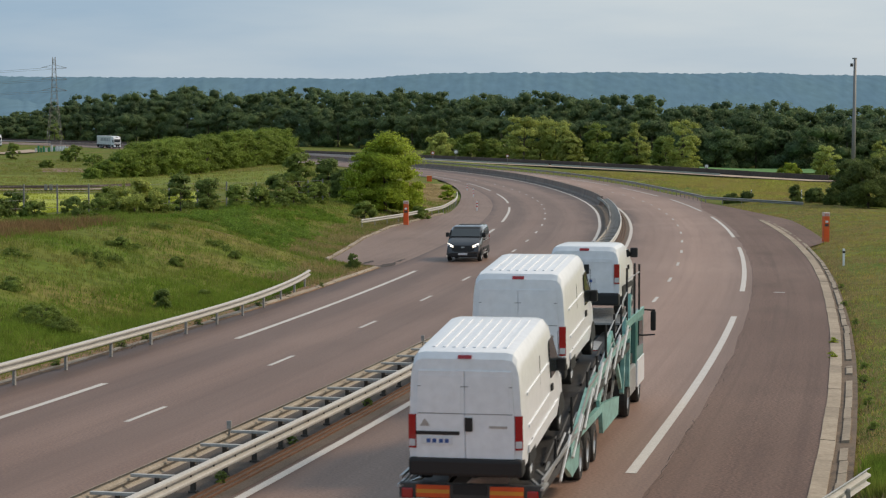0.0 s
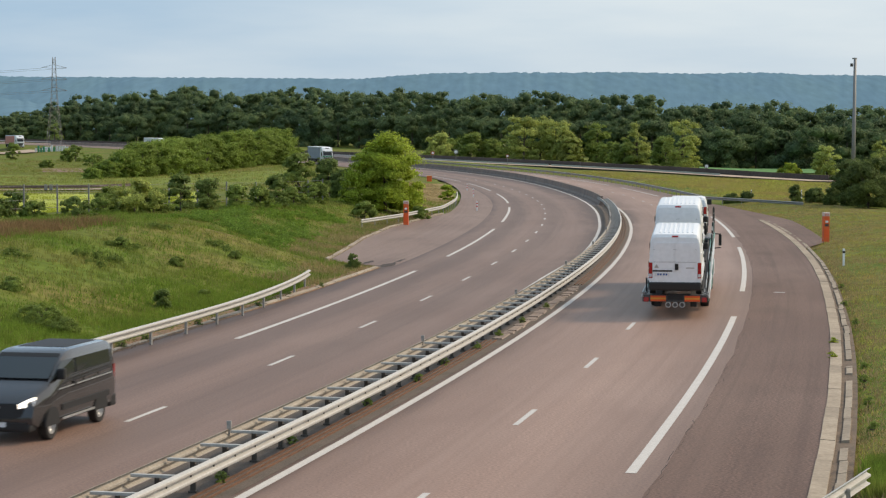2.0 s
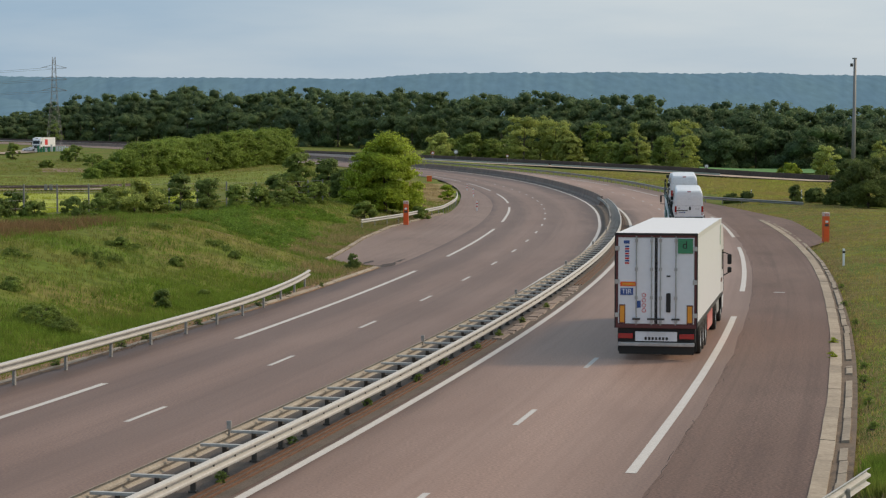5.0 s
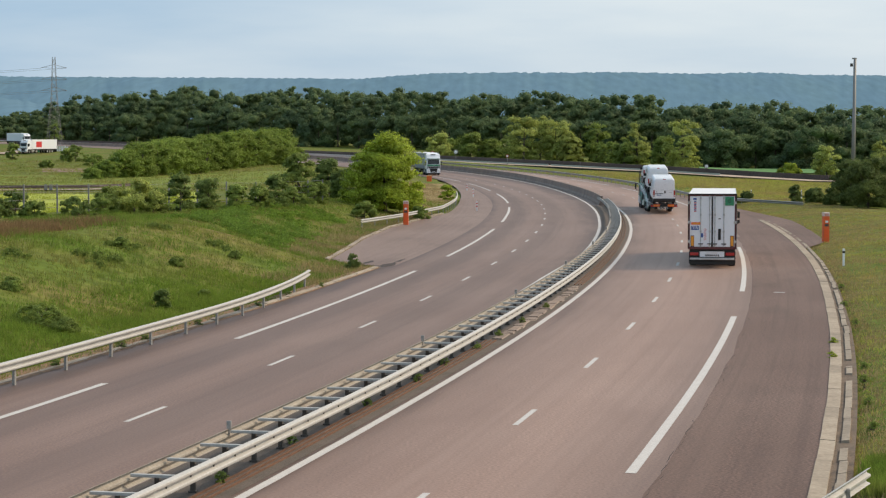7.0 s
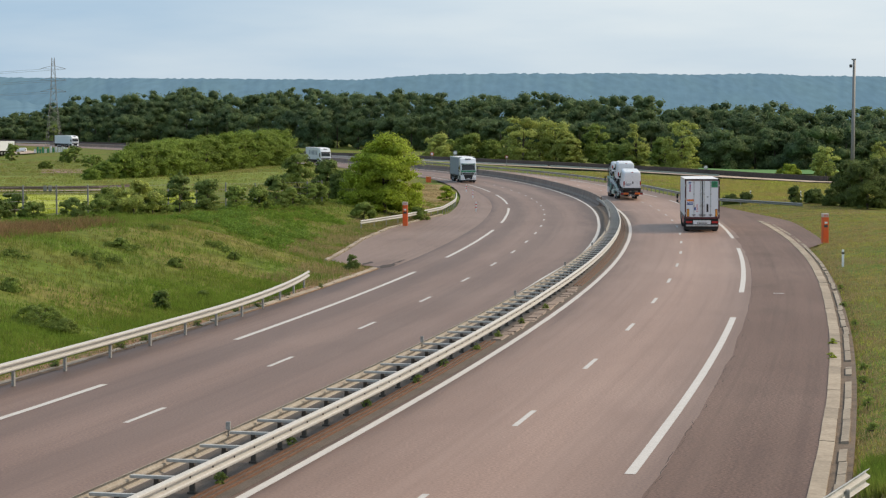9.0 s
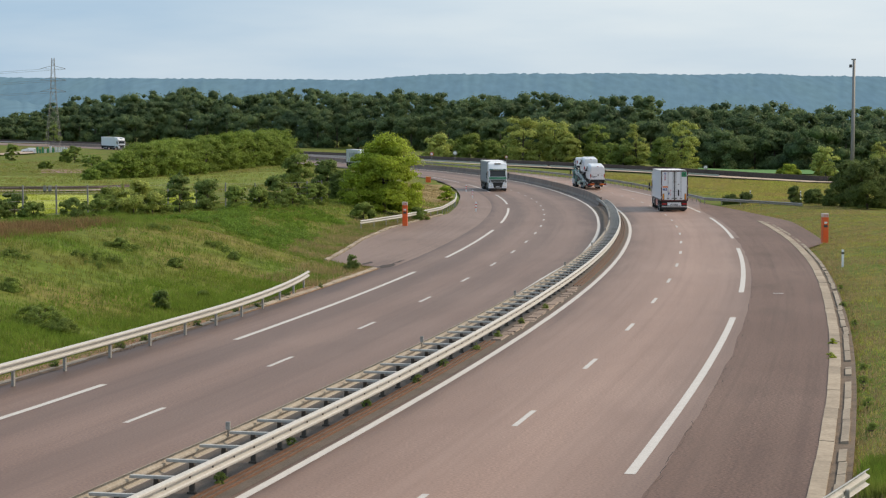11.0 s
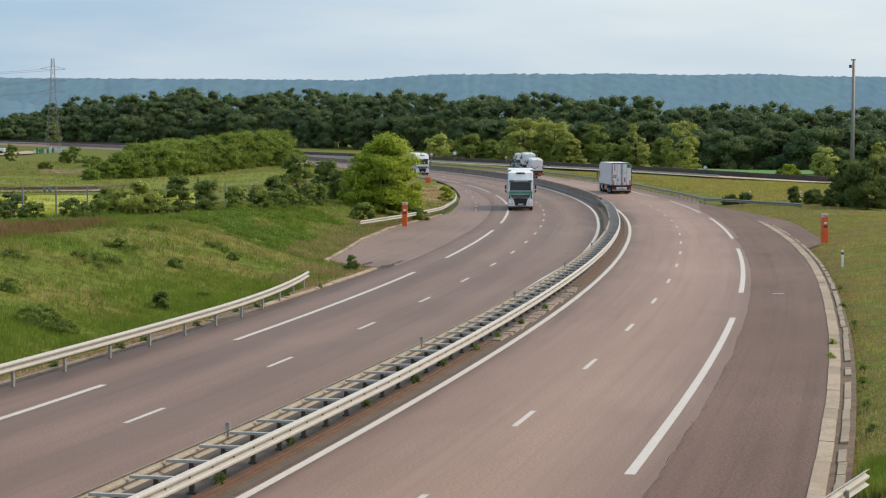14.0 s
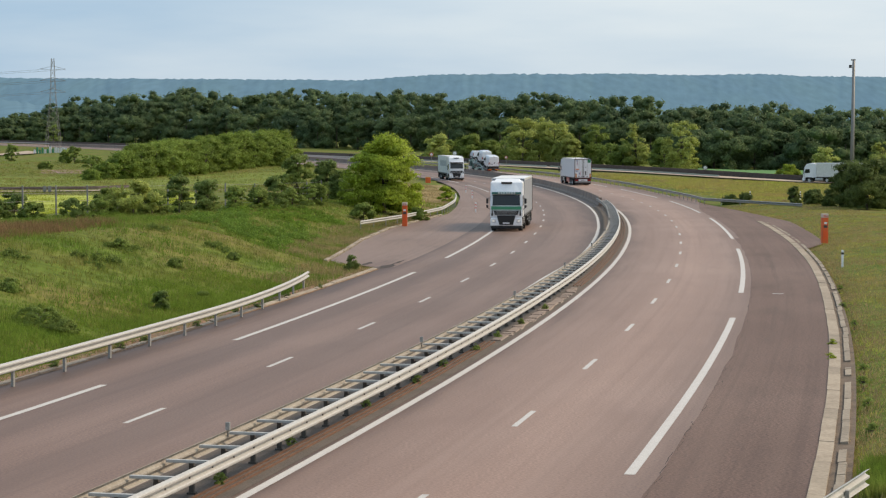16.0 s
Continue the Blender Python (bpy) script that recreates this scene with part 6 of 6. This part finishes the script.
field("crop_field", "bright yellow-green crop field behind the bank", M["rape"], -240, -118, 178, 268, "field", 0.12)
field("soil_patch", "bare reddish soil on the rough field", M["soil"], -192, -166, 425, 470, "soil")
field("green_field", "fresh green field before the wood", M["field_green"], 122, 200, 505, 560, "field", 0.25)
field("meadow", "pale green rough meadow in the hollow", M["field_pale"], -250, -72, 300, 395, "meadow", 0.05)


def path_strip(name, label, pts, half, lift, mat, category, kind="structure"):
    v, f = [], []
    for i, p in enumerate(pts):
        a, b = Vector(pts[max(0, i - 1)]), Vector(pts[min(len(pts) - 1, i + 1)])
        n = (b - a).cross(Vector((0, 0, 1))).normalized()
        v += [Vector(p) - n * half + Vector((0, 0, lift)), Vector(p) + n * half + Vector((0, 0, lift))]
        if i:
            f.append((2 * i - 2, 2 * i - 1, 2 * i + 1, 2 * i))
    return tagged(mesh_ob(name, v, f, mat), label, category, kind=kind)


def wall_along(name, label, pts, shift, high, wide, mat, category):
    """A wall or rail that follows a path, shifted sideways."""
    t = thing(name, label, category)
    for i in range(len(pts) - 1):
        a, b = Vector(pts[i]), Vector(pts[i + 1])
        n = (b - a).cross(Vector((0, 0, 1))).normalized()
        bm = bmesh.new()
        h0, h1 = high
        beam(bm, a + n * shift + Vector((0, 0, (h0 + h1) / 2)), b + n * shift + Vector((0, 0, (h0 + h1) / 2)), wide, h1 - h0)
        part("wall_panel" if h0 < 0.1 else "rail", bm, mat, t)
    return t


SLIP = [(300, 390, -3.0), (160, 404, -2.6), (118, 410, -2.2), (90, 416, -1.95), (75, 421, -1.7), (60, 434, -1.0), (45.5, 450, -0.25), (27, 470, 0.5), (14, 494, 0.85), (2.2, 520, 1.2), (-13, 550, 1.6), (-29, 580, 1.95), (-50, 612, 2.5)]
path_strip("slip_road", "pale asphalt slip road joining the motorway", SLIP, 3.6, 0.25, M["pale_road"], "road")
wall_along("retaining_wall", "long low dark brown wall behind the slip road", SLIP, 4.6, (-1.0, 1.25), 0.3, M["wall_brown"], "wall")
wall_along("guard_rail", "pale guard rail along the slip road", SLIP[5:], -4.2, (0.45, 0.8), 0.08, M["steel"], "guard rail")
FAR = [tuple(rd(s, 17.5 if s < 600 else 18)) for s in range(330, 720, 24)]
wall_along("retaining_wall", "long low dark brown wall beside the far motorway", FAR, 0, (-0.5, 1.3), 0.3, M["wall_brown"], "wall")
FAR = [tuple(rd(s, 12.5)) for s in range(300, 720, 24)]
wall_along("guard_rail", "pale guard rail along the far motorway", FAR, 0, (0.4, 0.75), 0.08, M["steel"], "guard rail")
LANE = [(*place(k, d), height(*place(k, d))) for k, d in ((-250, 282), (-215, 285), (-190, 288), (-165, 292), (-150, 298))]
wall_along("guard_rail", "dark guard rail by a field lane", LANE, 0, (0.35, 0.75), 0.1, M["wall_brown"], "guard rail")
path_strip("lane", "narrow grey field lane", LANE, 2.5, 0.15, M["pale_road"], "road")


def fence():
    f = thing("wire_fence", "wire fence on grey posts along the bank's top", "fence")
    spots = [(-215, 128), (-201, 131), (-185, 134), (-170, 138), (-156, 142), (-144, 146), (-131.5, 150), (-118, 154), (-104, 158), (-90, 163), (-77, 168), (-65, 176), (-58, 184)]
    pts = [Vector((*place(k, d), height(*place(k, d)))) for k, d in spots]
    bm = bmesh.new()
    box(bm, -0.05, 0.05, -0.05, 0.05, -0.3, 2.0, 0.01)
    post = part("post", bm, M["pole_grey"], f)
    for i, p in enumerate(pts):
        if i == 0:
            post.matrix_basis = Matrix.Translation(p)
        else:
            again(post, Matrix.Translation(p))
    for h in (0.5, 1.0, 1.5, 1.9):
        bm = bmesh.new()
        for a, b in zip(pts, pts[1:]):
            bar(bm, a + Vector((0, 0, h)), b + Vector((0, 0, h)), 0.008, 4)
        part("wire", bm, M["pole_grey"], f)


fence()


def sos_post(x, y, z, high, turn):
    t = thing("emergency_phone", "orange emergency phone pillar with a pale cap", "emergency phone", "emergency phones")
    t.matrix_basis = pose(x, y, z, 0, 0, turn)
    b = one("pillar", M["orange"], t, "", (-0.205, 0.205, -0.2, 0.2, -0.1, high - 0.26), bevel=0.03)
    one("cap", M["cap"], t, "pale sign cap", (-0.21, 0.21, -0.21, 0.21, high - 0.26, high), bevel=0.03)
    one("panel", M["lamp_orange"], b, "", (-0.17, 0.17, -0.215, -0.195, 0.3, 0.85), bevel=0.005)
    one("speaker", M["dark_metal"], b, "", (-0.13, 0.13, -0.215, -0.195, high - 0.95, high - 0.78), bevel=0.005)
    one("pictogram", M["white"], b, "", (-0.10, 0.10, -0.222, -0.212, high - 0.70, high - 0.56), bevel=0.003)
    letters("SOS", M["sign_red"], t, 0.17, pose(0, -0.223, high - 0.16, 90, 0, 0))
    return t


sos_post(*rd(-71.0, -16.25), 1.95, -2)
sos_post(*rd(-96.2, 15.15), 2.0, 8)


def marker(x, y, z, high, label, group="delineators", striped=False):
    t = thing("delineator", label, "delineator", group)
    t.location = (x, y, z)
    one("post", M["white"], t, "", (-0.06, 0.06, -0.05, 0.05, -0.1, high), bevel=0.02)
    for q in ((0.75, 0.45) if striped else (0.8,)):
        one("band", M["black"] if not striped else M["sign_red"], t, "", (-0.064, 0.064, -0.054, 0.054, high * q - 0.06, high * q + 0.06), bevel=0.01)


p = rd(-124.2, 14.35)
marker(p.x, p.y, height(p.x, p.y), 0.95, "white delineator post with a dark band in the grass")
for k, d in ((171, 225), (147, 226)):
    x, y = place(k, d)
    marker(x, y, height(x, y), 1.1, "white delineator post with a dark band in the grass")
for s, o in ((-37, -11.9), (12, -12.2), (40, -11.9)):
    marker(*rd(s, o), 0.95, "white flexible post with red bands on the lay-by", "lay-by posts", True)
t = thing("nose_marker", "orange box at the start of the guard rail", "marker")
t.matrix_basis = on_road(95, -13.4)
one("box", M["orange"], t, "", (-0.38, 0.38, -0.35, 0.35, -0.2, 0.8), bevel=0.05)
one("lid", M["lamp_amber"], t, "", (-0.40, 0.40, -0.37, 0.37, 0.78, 0.86), bevel=0.02)


def road_sign(k, d, z, r, rim, label):
    x, y = place(k, d)
    t = thing("road_sign", label, "road sign", "far road signs")
    t.location = (x, y, height(x, y))
    bm = bmesh.new()
    bar(bm, (0, 0, -0.3), (0, 0, z), 0.05)
    part("post", bm, M["pole_grey"], t)
    bm = bmesh.new()
    bar(bm, (0, 0.03, z), (0, 0, z), r, 20)
    part("rim", bm, rim, t)
    bm = bmesh.new()
    bar(bm, (0, 0, z), (0, -0.03, z), r * 0.68, 20)
    part("face", bm, M["white"], t)


road_sign(-5.4, 500, 2.4, 0.45, M["sign_red"], "round white sign with a red rim")
road_sign(5.7, 490, 2.5, 0.55, M["pole_grey"], "round grey-backed sign on a post")
road_sign(30.3, 480, 2.2, 0.36, M["sign_red"], "round white sign with a red rim")
road_sign(125.5, 470, 1.7, 0.5, M["pole_grey"], "small white sign by the slip road")
for k in (-190.5, -188):
    x, y = place(k, 276)
    t = thing("sign_board", "grey back of a small sign board by the lane", "road sign", "lane signs")
    t.location = (x, y, height(x, y))
    one("board", M["pole_grey"], t, "", (-0.22, 0.22, -0.02, 0.02, 0.4, 1.15))
    one("post", M["dark_metal"], t, "", (-0.03, 0.03, 0.02, 0.06, -0.2, 1.1))

# tall pole behind the thicket
x, y = place(195.5, 240)
t = thing("camera_mast", "tall slim grey mast behind the thicket", "mast")
t.location = (x, y, height(x, y))
bm = bmesh.new()
bar(bm, (0, 0, -0.5), (0.12, 0, 16.1), 0.26, 10, 0.16)
part("pole", bm, M["pole_grey"], t, smooth=True)
one("camera_head", M["dark_metal"], t, "small dark camera head", (-0.42, -0.12, -0.15, 0.15, 15.2, 15.55), bevel=0.03)
one("bracket", M["pole_grey"], t, "", (-0.2, 0.3, -0.1, 0.1, 16.05, 16.2), bevel=0.02)


def pylon(k, d, high):
    """A lattice tower with three pairs of arms."""
    x, y = place(k, d)
    t = thing("pylon", "grey lattice electricity pylon before the wood", "pylon")
    t.location = (x, y, height(x, y))
    half = lambda z: lerp(z, [(0, 2.6), (high * 0.55, 1.0), (high, 0.45)])
    corner = lambda z, i: Vector(((1, 1, -1, -1)[i] * half(z), (1, -1, -1, 1)[i] * half(z), z))
    zs = [0, 4, 8, 11.5, 14.5, 17.5, 20, 22.5, 25, 27.5, high]
    for i in range(4):
        bm = bmesh.new()
        for a, b in zip(zs, zs[1:]):
            bar(bm, corner(a, i), corner(b, i), 0.06, 4)
        part("leg", bm, M["pole_grey"], t)
    bm = bmesh.new()
    for a, b in zip(zs, zs[1:]):
        for i in range(4):
            bar(bm, corner(a, i), corner(b, (i + 1) % 4), 0.025, 4)
            bar(bm, corner(b, i), corner(a, (i + 1) % 4), 0.035, 4)
    part("bracing", bm, M["pole_grey"], t)
    for z in (19.5, 23.5, 27.5):
        for sx in (-1, 1):
            bm = bmesh.new()
            bar(bm, (0, 0, z), (sx * 4.5, 0, z + 0.2), 0.05, 4)
            bar(bm, (0, 0, z + 1.3), (sx * 4.5, 0, z + 0.2), 0.06, 4)
            part("arm", bm, M["pole_grey"], t)
    c = thing("power_line", "thin sagging power cables", "cable")
    for i, z in enumerate((19.5, 23.5, 27.5)):
        for sx in (-1, 1):
            bm = bmesh.new()
            a = Vector((x + sx * 4.5, y, height(x, y) + z))
            b = a + Vector((-150, 60, -2))
            pts = [a.lerp(b, q / 12) - Vector((0, 0, 6 * 4 * (q / 12) * (1 - q / 12) * 0.25)) for q in range(13)]
            for p0, p1 in zip(pts, pts[1:]):
                bar(bm, p0, p1, 0.035, 4)
            part("cable", bm, M["pole_grey"], c)


pylon(-186, 740, 31.5)

# cabinets and posts of the far ramp
rng_c = random.Random(8)
for i in range(13):
    k = -195 + i * 1.25
    x, y = place(k, 640)
    t = thing("roadside_cabinet", "small green or white cabinet by the far ramp", "cabinet", "ramp cabinets")
    t.location = (x, y, max(height(x, y), 2.2))
    h = rng_c.uniform(1.1, 2.0)
    m = M["green"] if i in (1, 2, 3, 5, 7) else M["roof"]
    one("body", m, t, "", (-0.28, 0.28, -0.25, 0.25, -1.2, h), bevel=0.03)
    one("top", M["pole_grey"], t, "", (-0.32, 0.32, -0.29, 0.29, h, h + 0.08), bevel=0.02)
RAMP = [(*place(k, d), z) for k, d, z in ((-178, 690, 3.9), (-190, 672, 3.5), (-197, 652, 3.1), (-203, 636, 2.8), (-214, 618, 2.5), (-240, 600, 2.3), (-330, 560, 2.0))]
path_strip("ramp", "pale asphalt exit ramp in the distance", RAMP, 5.0, 0.1, M["pale_road"], "road")

# small dash on the shoulder, weeds under the median rail
v, f = [], []
strip(-143.6, -143.3, 1, lambda s: 10.35, lambda s: 10.85, 0.012, v, f)
tagged(mesh_ob("shoulder_mark", v, f, M["paint"]), "short white cross mark on the shoulder", "road marking", kind="structure")
for i, (s, o) in enumerate(((-198.6, 0.75), (-186, 0.7), (-180.5, 0.9), (-176, 0.8), (-171, 0.95), (-166.5, 1.0), (-161, 1.05), (-154, 1.1), (-193, 0.6), (-206, 0.8))):
    p = rd(s, o)
    tree("weed", "low green weed under the median rail", p.x, p.y, 0.24, 0.18, M["leaf_mid"], 300 + i, 10, 1300, 0.018, 0.02, category="weed", group="median weeds", z=0.0)
for i, (s, o) in enumerate(((-166.8, 12.62), (-171.5, 12.55), (-150, 13.3), (-159, 13.5), (-178, 13.5), (-183, 13.6), (-188, 13.7), (-140, 13.5), (-174.5, 13.55))):
    p = rd(s, o)
    tree("weed", "tuft of green weed in the drain channel", p.x, p.y, 0.24, 0.19, M["leaf_light" if i < 2 else "leaf_mid"], 320 + i, 10, 1300, 0.018, 0.02, category="weed", group="gutter weeds", z=-0.05)
grass("verge_tuft", "thick bright green grass tuft beside the channel", 9000,
      lambda r: (-197.5 + 4.5 * r.random(), 13.65 + 1.5 * r.random()), 0.42, M["grass"], 41)
grass("rail_tufts", "green tufts and dry stalks under the guard rail", 7000,
      lambda r: (-215 + 75 * r.random(), -11.0 - 0.5 * r.random()), 0.2, M["grass"], 42)

M["litter_bits"] = material("dead_stalks", (0.26, 0.13, 0.06), 0.9, vary=0.3, scale=0.7, fine=3, bump=0, other=(0.09, 0.06, 0.035), island=0.4, spec=0.1)
grass("rail_litter", "dead brown stalks and leaves under the guard rail", 26000,
      lambda r: (-222 + 86 * r.random(), -10.66 - 0.75 * r.random()), 0.11, M["litter_bits"], 43)
for i in range(14):
    q = -208 + i * 4.9 + 1.3 * math.sin(i * 2.1)
    p = rd(q, -10.75 - 0.2 * abs(math.sin(i * 1.7)))
    tree("weed", "dark green weed by the guard rail's foot", p.x, p.y, 0.24, 0.2, M["leaf_dark"], 340 + i, 10, 900, 0.022, 0.02, category="weed", group="rail weeds", z=-0.03)

# broken corner of the asphalt where the lay-by begins
v, f = [], []
rnd = random.Random(21)
for s0, s1, o0, o1 in ((-127.6, -123.6, -10.9, -10.2), (-125.2, -121.6, -12.2, -11.9), (-123.8, -119.5, -10.6, -10.45)):
    base = len(v)
    for k in range(9):
        q = s0 + (s1 - s0) * k / 8
        e = math.sin(math.pi * k / 8) * (o1 - o0) / 2 + 0.01
        m = (o0 + o1) / 2 + rnd.uniform(-0.06, 0.06)
        v += [rd(q, m - e - rnd.uniform(0, 0.05), 0.012), rd(q, m + e + rnd.uniform(0, 0.05), 0.012)]
        if k:
            a = base + 2 * k
            f.append((a - 2, a - 1, a + 1, a))
tagged(mesh_ob("pothole", v, f, M["asphalt_crack"]), "dark broken hollow at the corner of the lay-by", "pothole", kind="structure")

# ragged crack where the new surface meets the old shoulder
v, f = [], []
rnd = random.Random(12)
s = -205.0
while s < -120:
    n = rnd.uniform(0.4, 2.2)
    if rnd.random() < 0.6:
        o, w = 9.40 + rnd.uniform(-0.07, 0.07), rnd.uniform(0.003, 0.012)
        base = len(v)
        for k in range(5):
            q = s + n * k / 4
            m = o + rnd.uniform(-0.04, 0.04)
            v += [rd(q, m - w * (0.2 if k in (0, 4) else 1), 0.007), rd(q, m + w * (0.2 if k in (0, 4) else 1), 0.007)]
            if k:
                a = base + 2 * k
                f.append((a - 2, a - 1, a + 1, a))
    s += n
tagged(mesh_ob("road_crack", v, f, M["asphalt_crack"]), "ragged dark crack along the shoulder joint", "crack", kind="structure")

M["weed_bright"] = leaf("bright_weeds", (0.155, 0.25, 0.042), (0.125, 0.195, 0.036))
M["weed_dull"] = leaf("dull_weeds", (0.165, 0.225, 0.058), (0.13, 0.175, 0.045))


def weed_patch(label, count, spot, r, mat, seed):
    """Low broad-leaved weeds in loose patches on the bank; spot(rng) gives s and off."""
    rng = np.random.default_rng(seed)
    cl = []
    for _ in range(count):
        q, o = spot(rng)
        p = rd(q, o)
        for _ in range(5):
            x, y = p.x + rng.normal(0, 0.4), p.y + rng.normal(0, 0.4)
            cl.append((x, y, height(x, y) + 0.1, r * rng.uniform(0.5, 1.2)))
    v, f = leaves(cl, 0.055, count * 420, rng, 0.7, 0.4)
    tagged(quads_ob("weed_patch", v, f, mat), label, "weeds", kind="stuff")


weed_patch("bright green leafy weeds on the bank by the lay-by", 90, lambda r: (lambda q: (q, edge_left(q) - 3.5 - 7 * r.random()))(-116 + 44 * r.random()), 0.28, M["weed_bright"], 61)
weed_patch("dull green leafy weeds among the bank's grass", 18, lambda r: (-196 + 70 * r.random() ** 1.4, -14 - 13 * r.random()), 0.22, M["weed_dull"], 62)
weed_patch("grey-green weeds in a patch low on the bank", 34, lambda r: (-185 + 6 * r.random(), -15.5 - 5 * r.random()), 0.3, M["weed_dull"], 63)

# dry grassy slope behind the lay-by rail
M["dry_bank"] = material("dry_bank", (0.28, 0.20, 0.10), 0.95, vary=0.3, scale=0.25, fine=3, bump=0.4, other=(0.12, 0.14, 0.03), spec=0.1)
v, f = [], []
for i in range(40):
    s = -46 + i * 3.2
    for j in range(6):
        p = rd(s, edge_left(s) - 0.9 - (5.5 * smooth01((s + 50) / 40) + 0.5) * j / 5)
        v.append((p.x, p.y, height(p.x, p.y) + 0.05))
    if i:
        for j in range(5):
            a = (i - 1) * 6 + j
            f.append((a, a + 1, a + 7, a + 6))
tagged(mesh_ob("dry_slope", v, f, M["dry_bank"], smooth=True), "tan dry grass slope behind the lay-by rail", "slope", kind="structure")

# ---- what drives ----


def slip(y_along):
    """A place along the slip road by its x."""
    xs = [p[0] for p in SLIP][::-1]
    return (y_along, float(np.interp(y_along, xs, [p[1] for p in SLIP][::-1])), float(np.interp(y_along, xs, [p[2] for p in SLIP][::-1])))


def rows(table, off, back=False, step=0.5):
    """Pose rows for a thing that goes along the road by a table of (t, s); off may be a table too."""
    o = (lambda t: lerp(t, off)) if isinstance(off, list) else (lambda t: off)
    ts = np.arange(0, 16.01, step)
    return [(float(t), on_road(lerp(t, table), o(t), 0.0, back)) for t in ts]


def motions():
    base = [(0, -203.0), (0.4, -193.9), (1.5, -169.3), (3.5, -124.0), (7, -45.0), (12.5, 82.5), (16, 162.5)]
    side = [(0, 6.85), (1.5, 6.75), (3.5, 6.3), (5, 6.0), (7, 5.7), (9, 5.9), (12.5, 7.1), (16, 8.2)]
    yaw = [(0, 1.9), (1.5, 1.7), (3.5, 1.2), (7, 0.7), (9, 0), (16, -0.5)]
    mid = [(t, m @ pose(0, 0, 0, 0, 0, lerp(t, yaw))) for t, m in rows(base, side)]
    walk(TRANSPORTER, mid)
    for ob, x, y, z, tilt in VANS:
        walk(ob, [(t, m @ pose(x, y, z, tilt)) for t, m in mid])
    walk(REEFER, rows([(0, -288), (2.5, -231.8), (3, -220.6), (3.5, -209.0), (4.0, -197.6), (6.5, -137.5), (9, -81.5), (12.5, -3.6), (15, 52.3), (16, 74.6)],
                      [(0, 6.4), (3, 6.75), (3.5, 6.93), (4, 7.0), (6.5, 7.25), (11, 7.3), (13.5, 7.6), (16, 8.3)]))
    walk(GREEN_LORRY, rows([(0, 308), (1.5, 272), (6.5, 150), (9, 90), (11.5, 29.5), (12.5, 4.5), (14, -32.7), (16, -80)], -7.55, True))
    walk(WHITE_LORRY, rows([(0, 471), (1.5, 438), (9, 262), (14.5, 141), (16, 108)], -7.3, True))
    walk(FAR_LORRY, rows([(0, 709), (7, 555), (9, 510), (12, 444), (16, 356)], -7.3, True))
    walk(GREY_VAN, rows([(0, -122.2), (0.5, -140.4), (1, -158.2), (1.5, -176.0), (2.0, -194.4), (16, -680)], [(0, -6.8), (0.5, -6.55), (1, -6.3), (1.5, -6.15), (2, -6.0), (16, -6)], True))
    far = []
    for t, k, d, turn in ((0, -213, 690, 205), (1.4, -206, 680, 205), (2.8, -198, 665, 200), (4.2, -195, 650, 184), (5.2, -195, 640, 172), (6.3, -197.5, 628, 162), (7, -201, 620, 158), (7.7, -206.5, 612, 154), (8.4, -216, 604, 150), (9.5, -235, 592, 145), (16, -420, 540, 130)):
        x, y = place(k, d)
        far.append((t, pose(x, y, lerp(t, [(0, 4.4), (4.2, 3.6), (7, 2.7), (16, 2)]), 0, 0, turn)))
    walk(RED_LORRY, far)
    far = []
    for t, k in ((0, -188), (9, -206), (12, -200), (13, -207), (16, -230)):
        x, y = place(k, 655)
        far.append((t, pose(x, y, 2.7, 0, 0, 90)))
    walk(FAR_CAR, far)
    far = []
    for t, x in ((0, 250), (10, 190), (13, 142), (15.0, 97.0), (15.5, 84.3), (16, 73.0)):
        p, q = Vector(slip(x)), Vector(slip(x + 10))
        far.append((t, Matrix.Translation(p) @ Matrix.Rotation(math.atan2((p - q).y, (p - q).x) - math.pi / 2, 4, "Z")))
    walk(SLIP_LORRY, far)


motions()
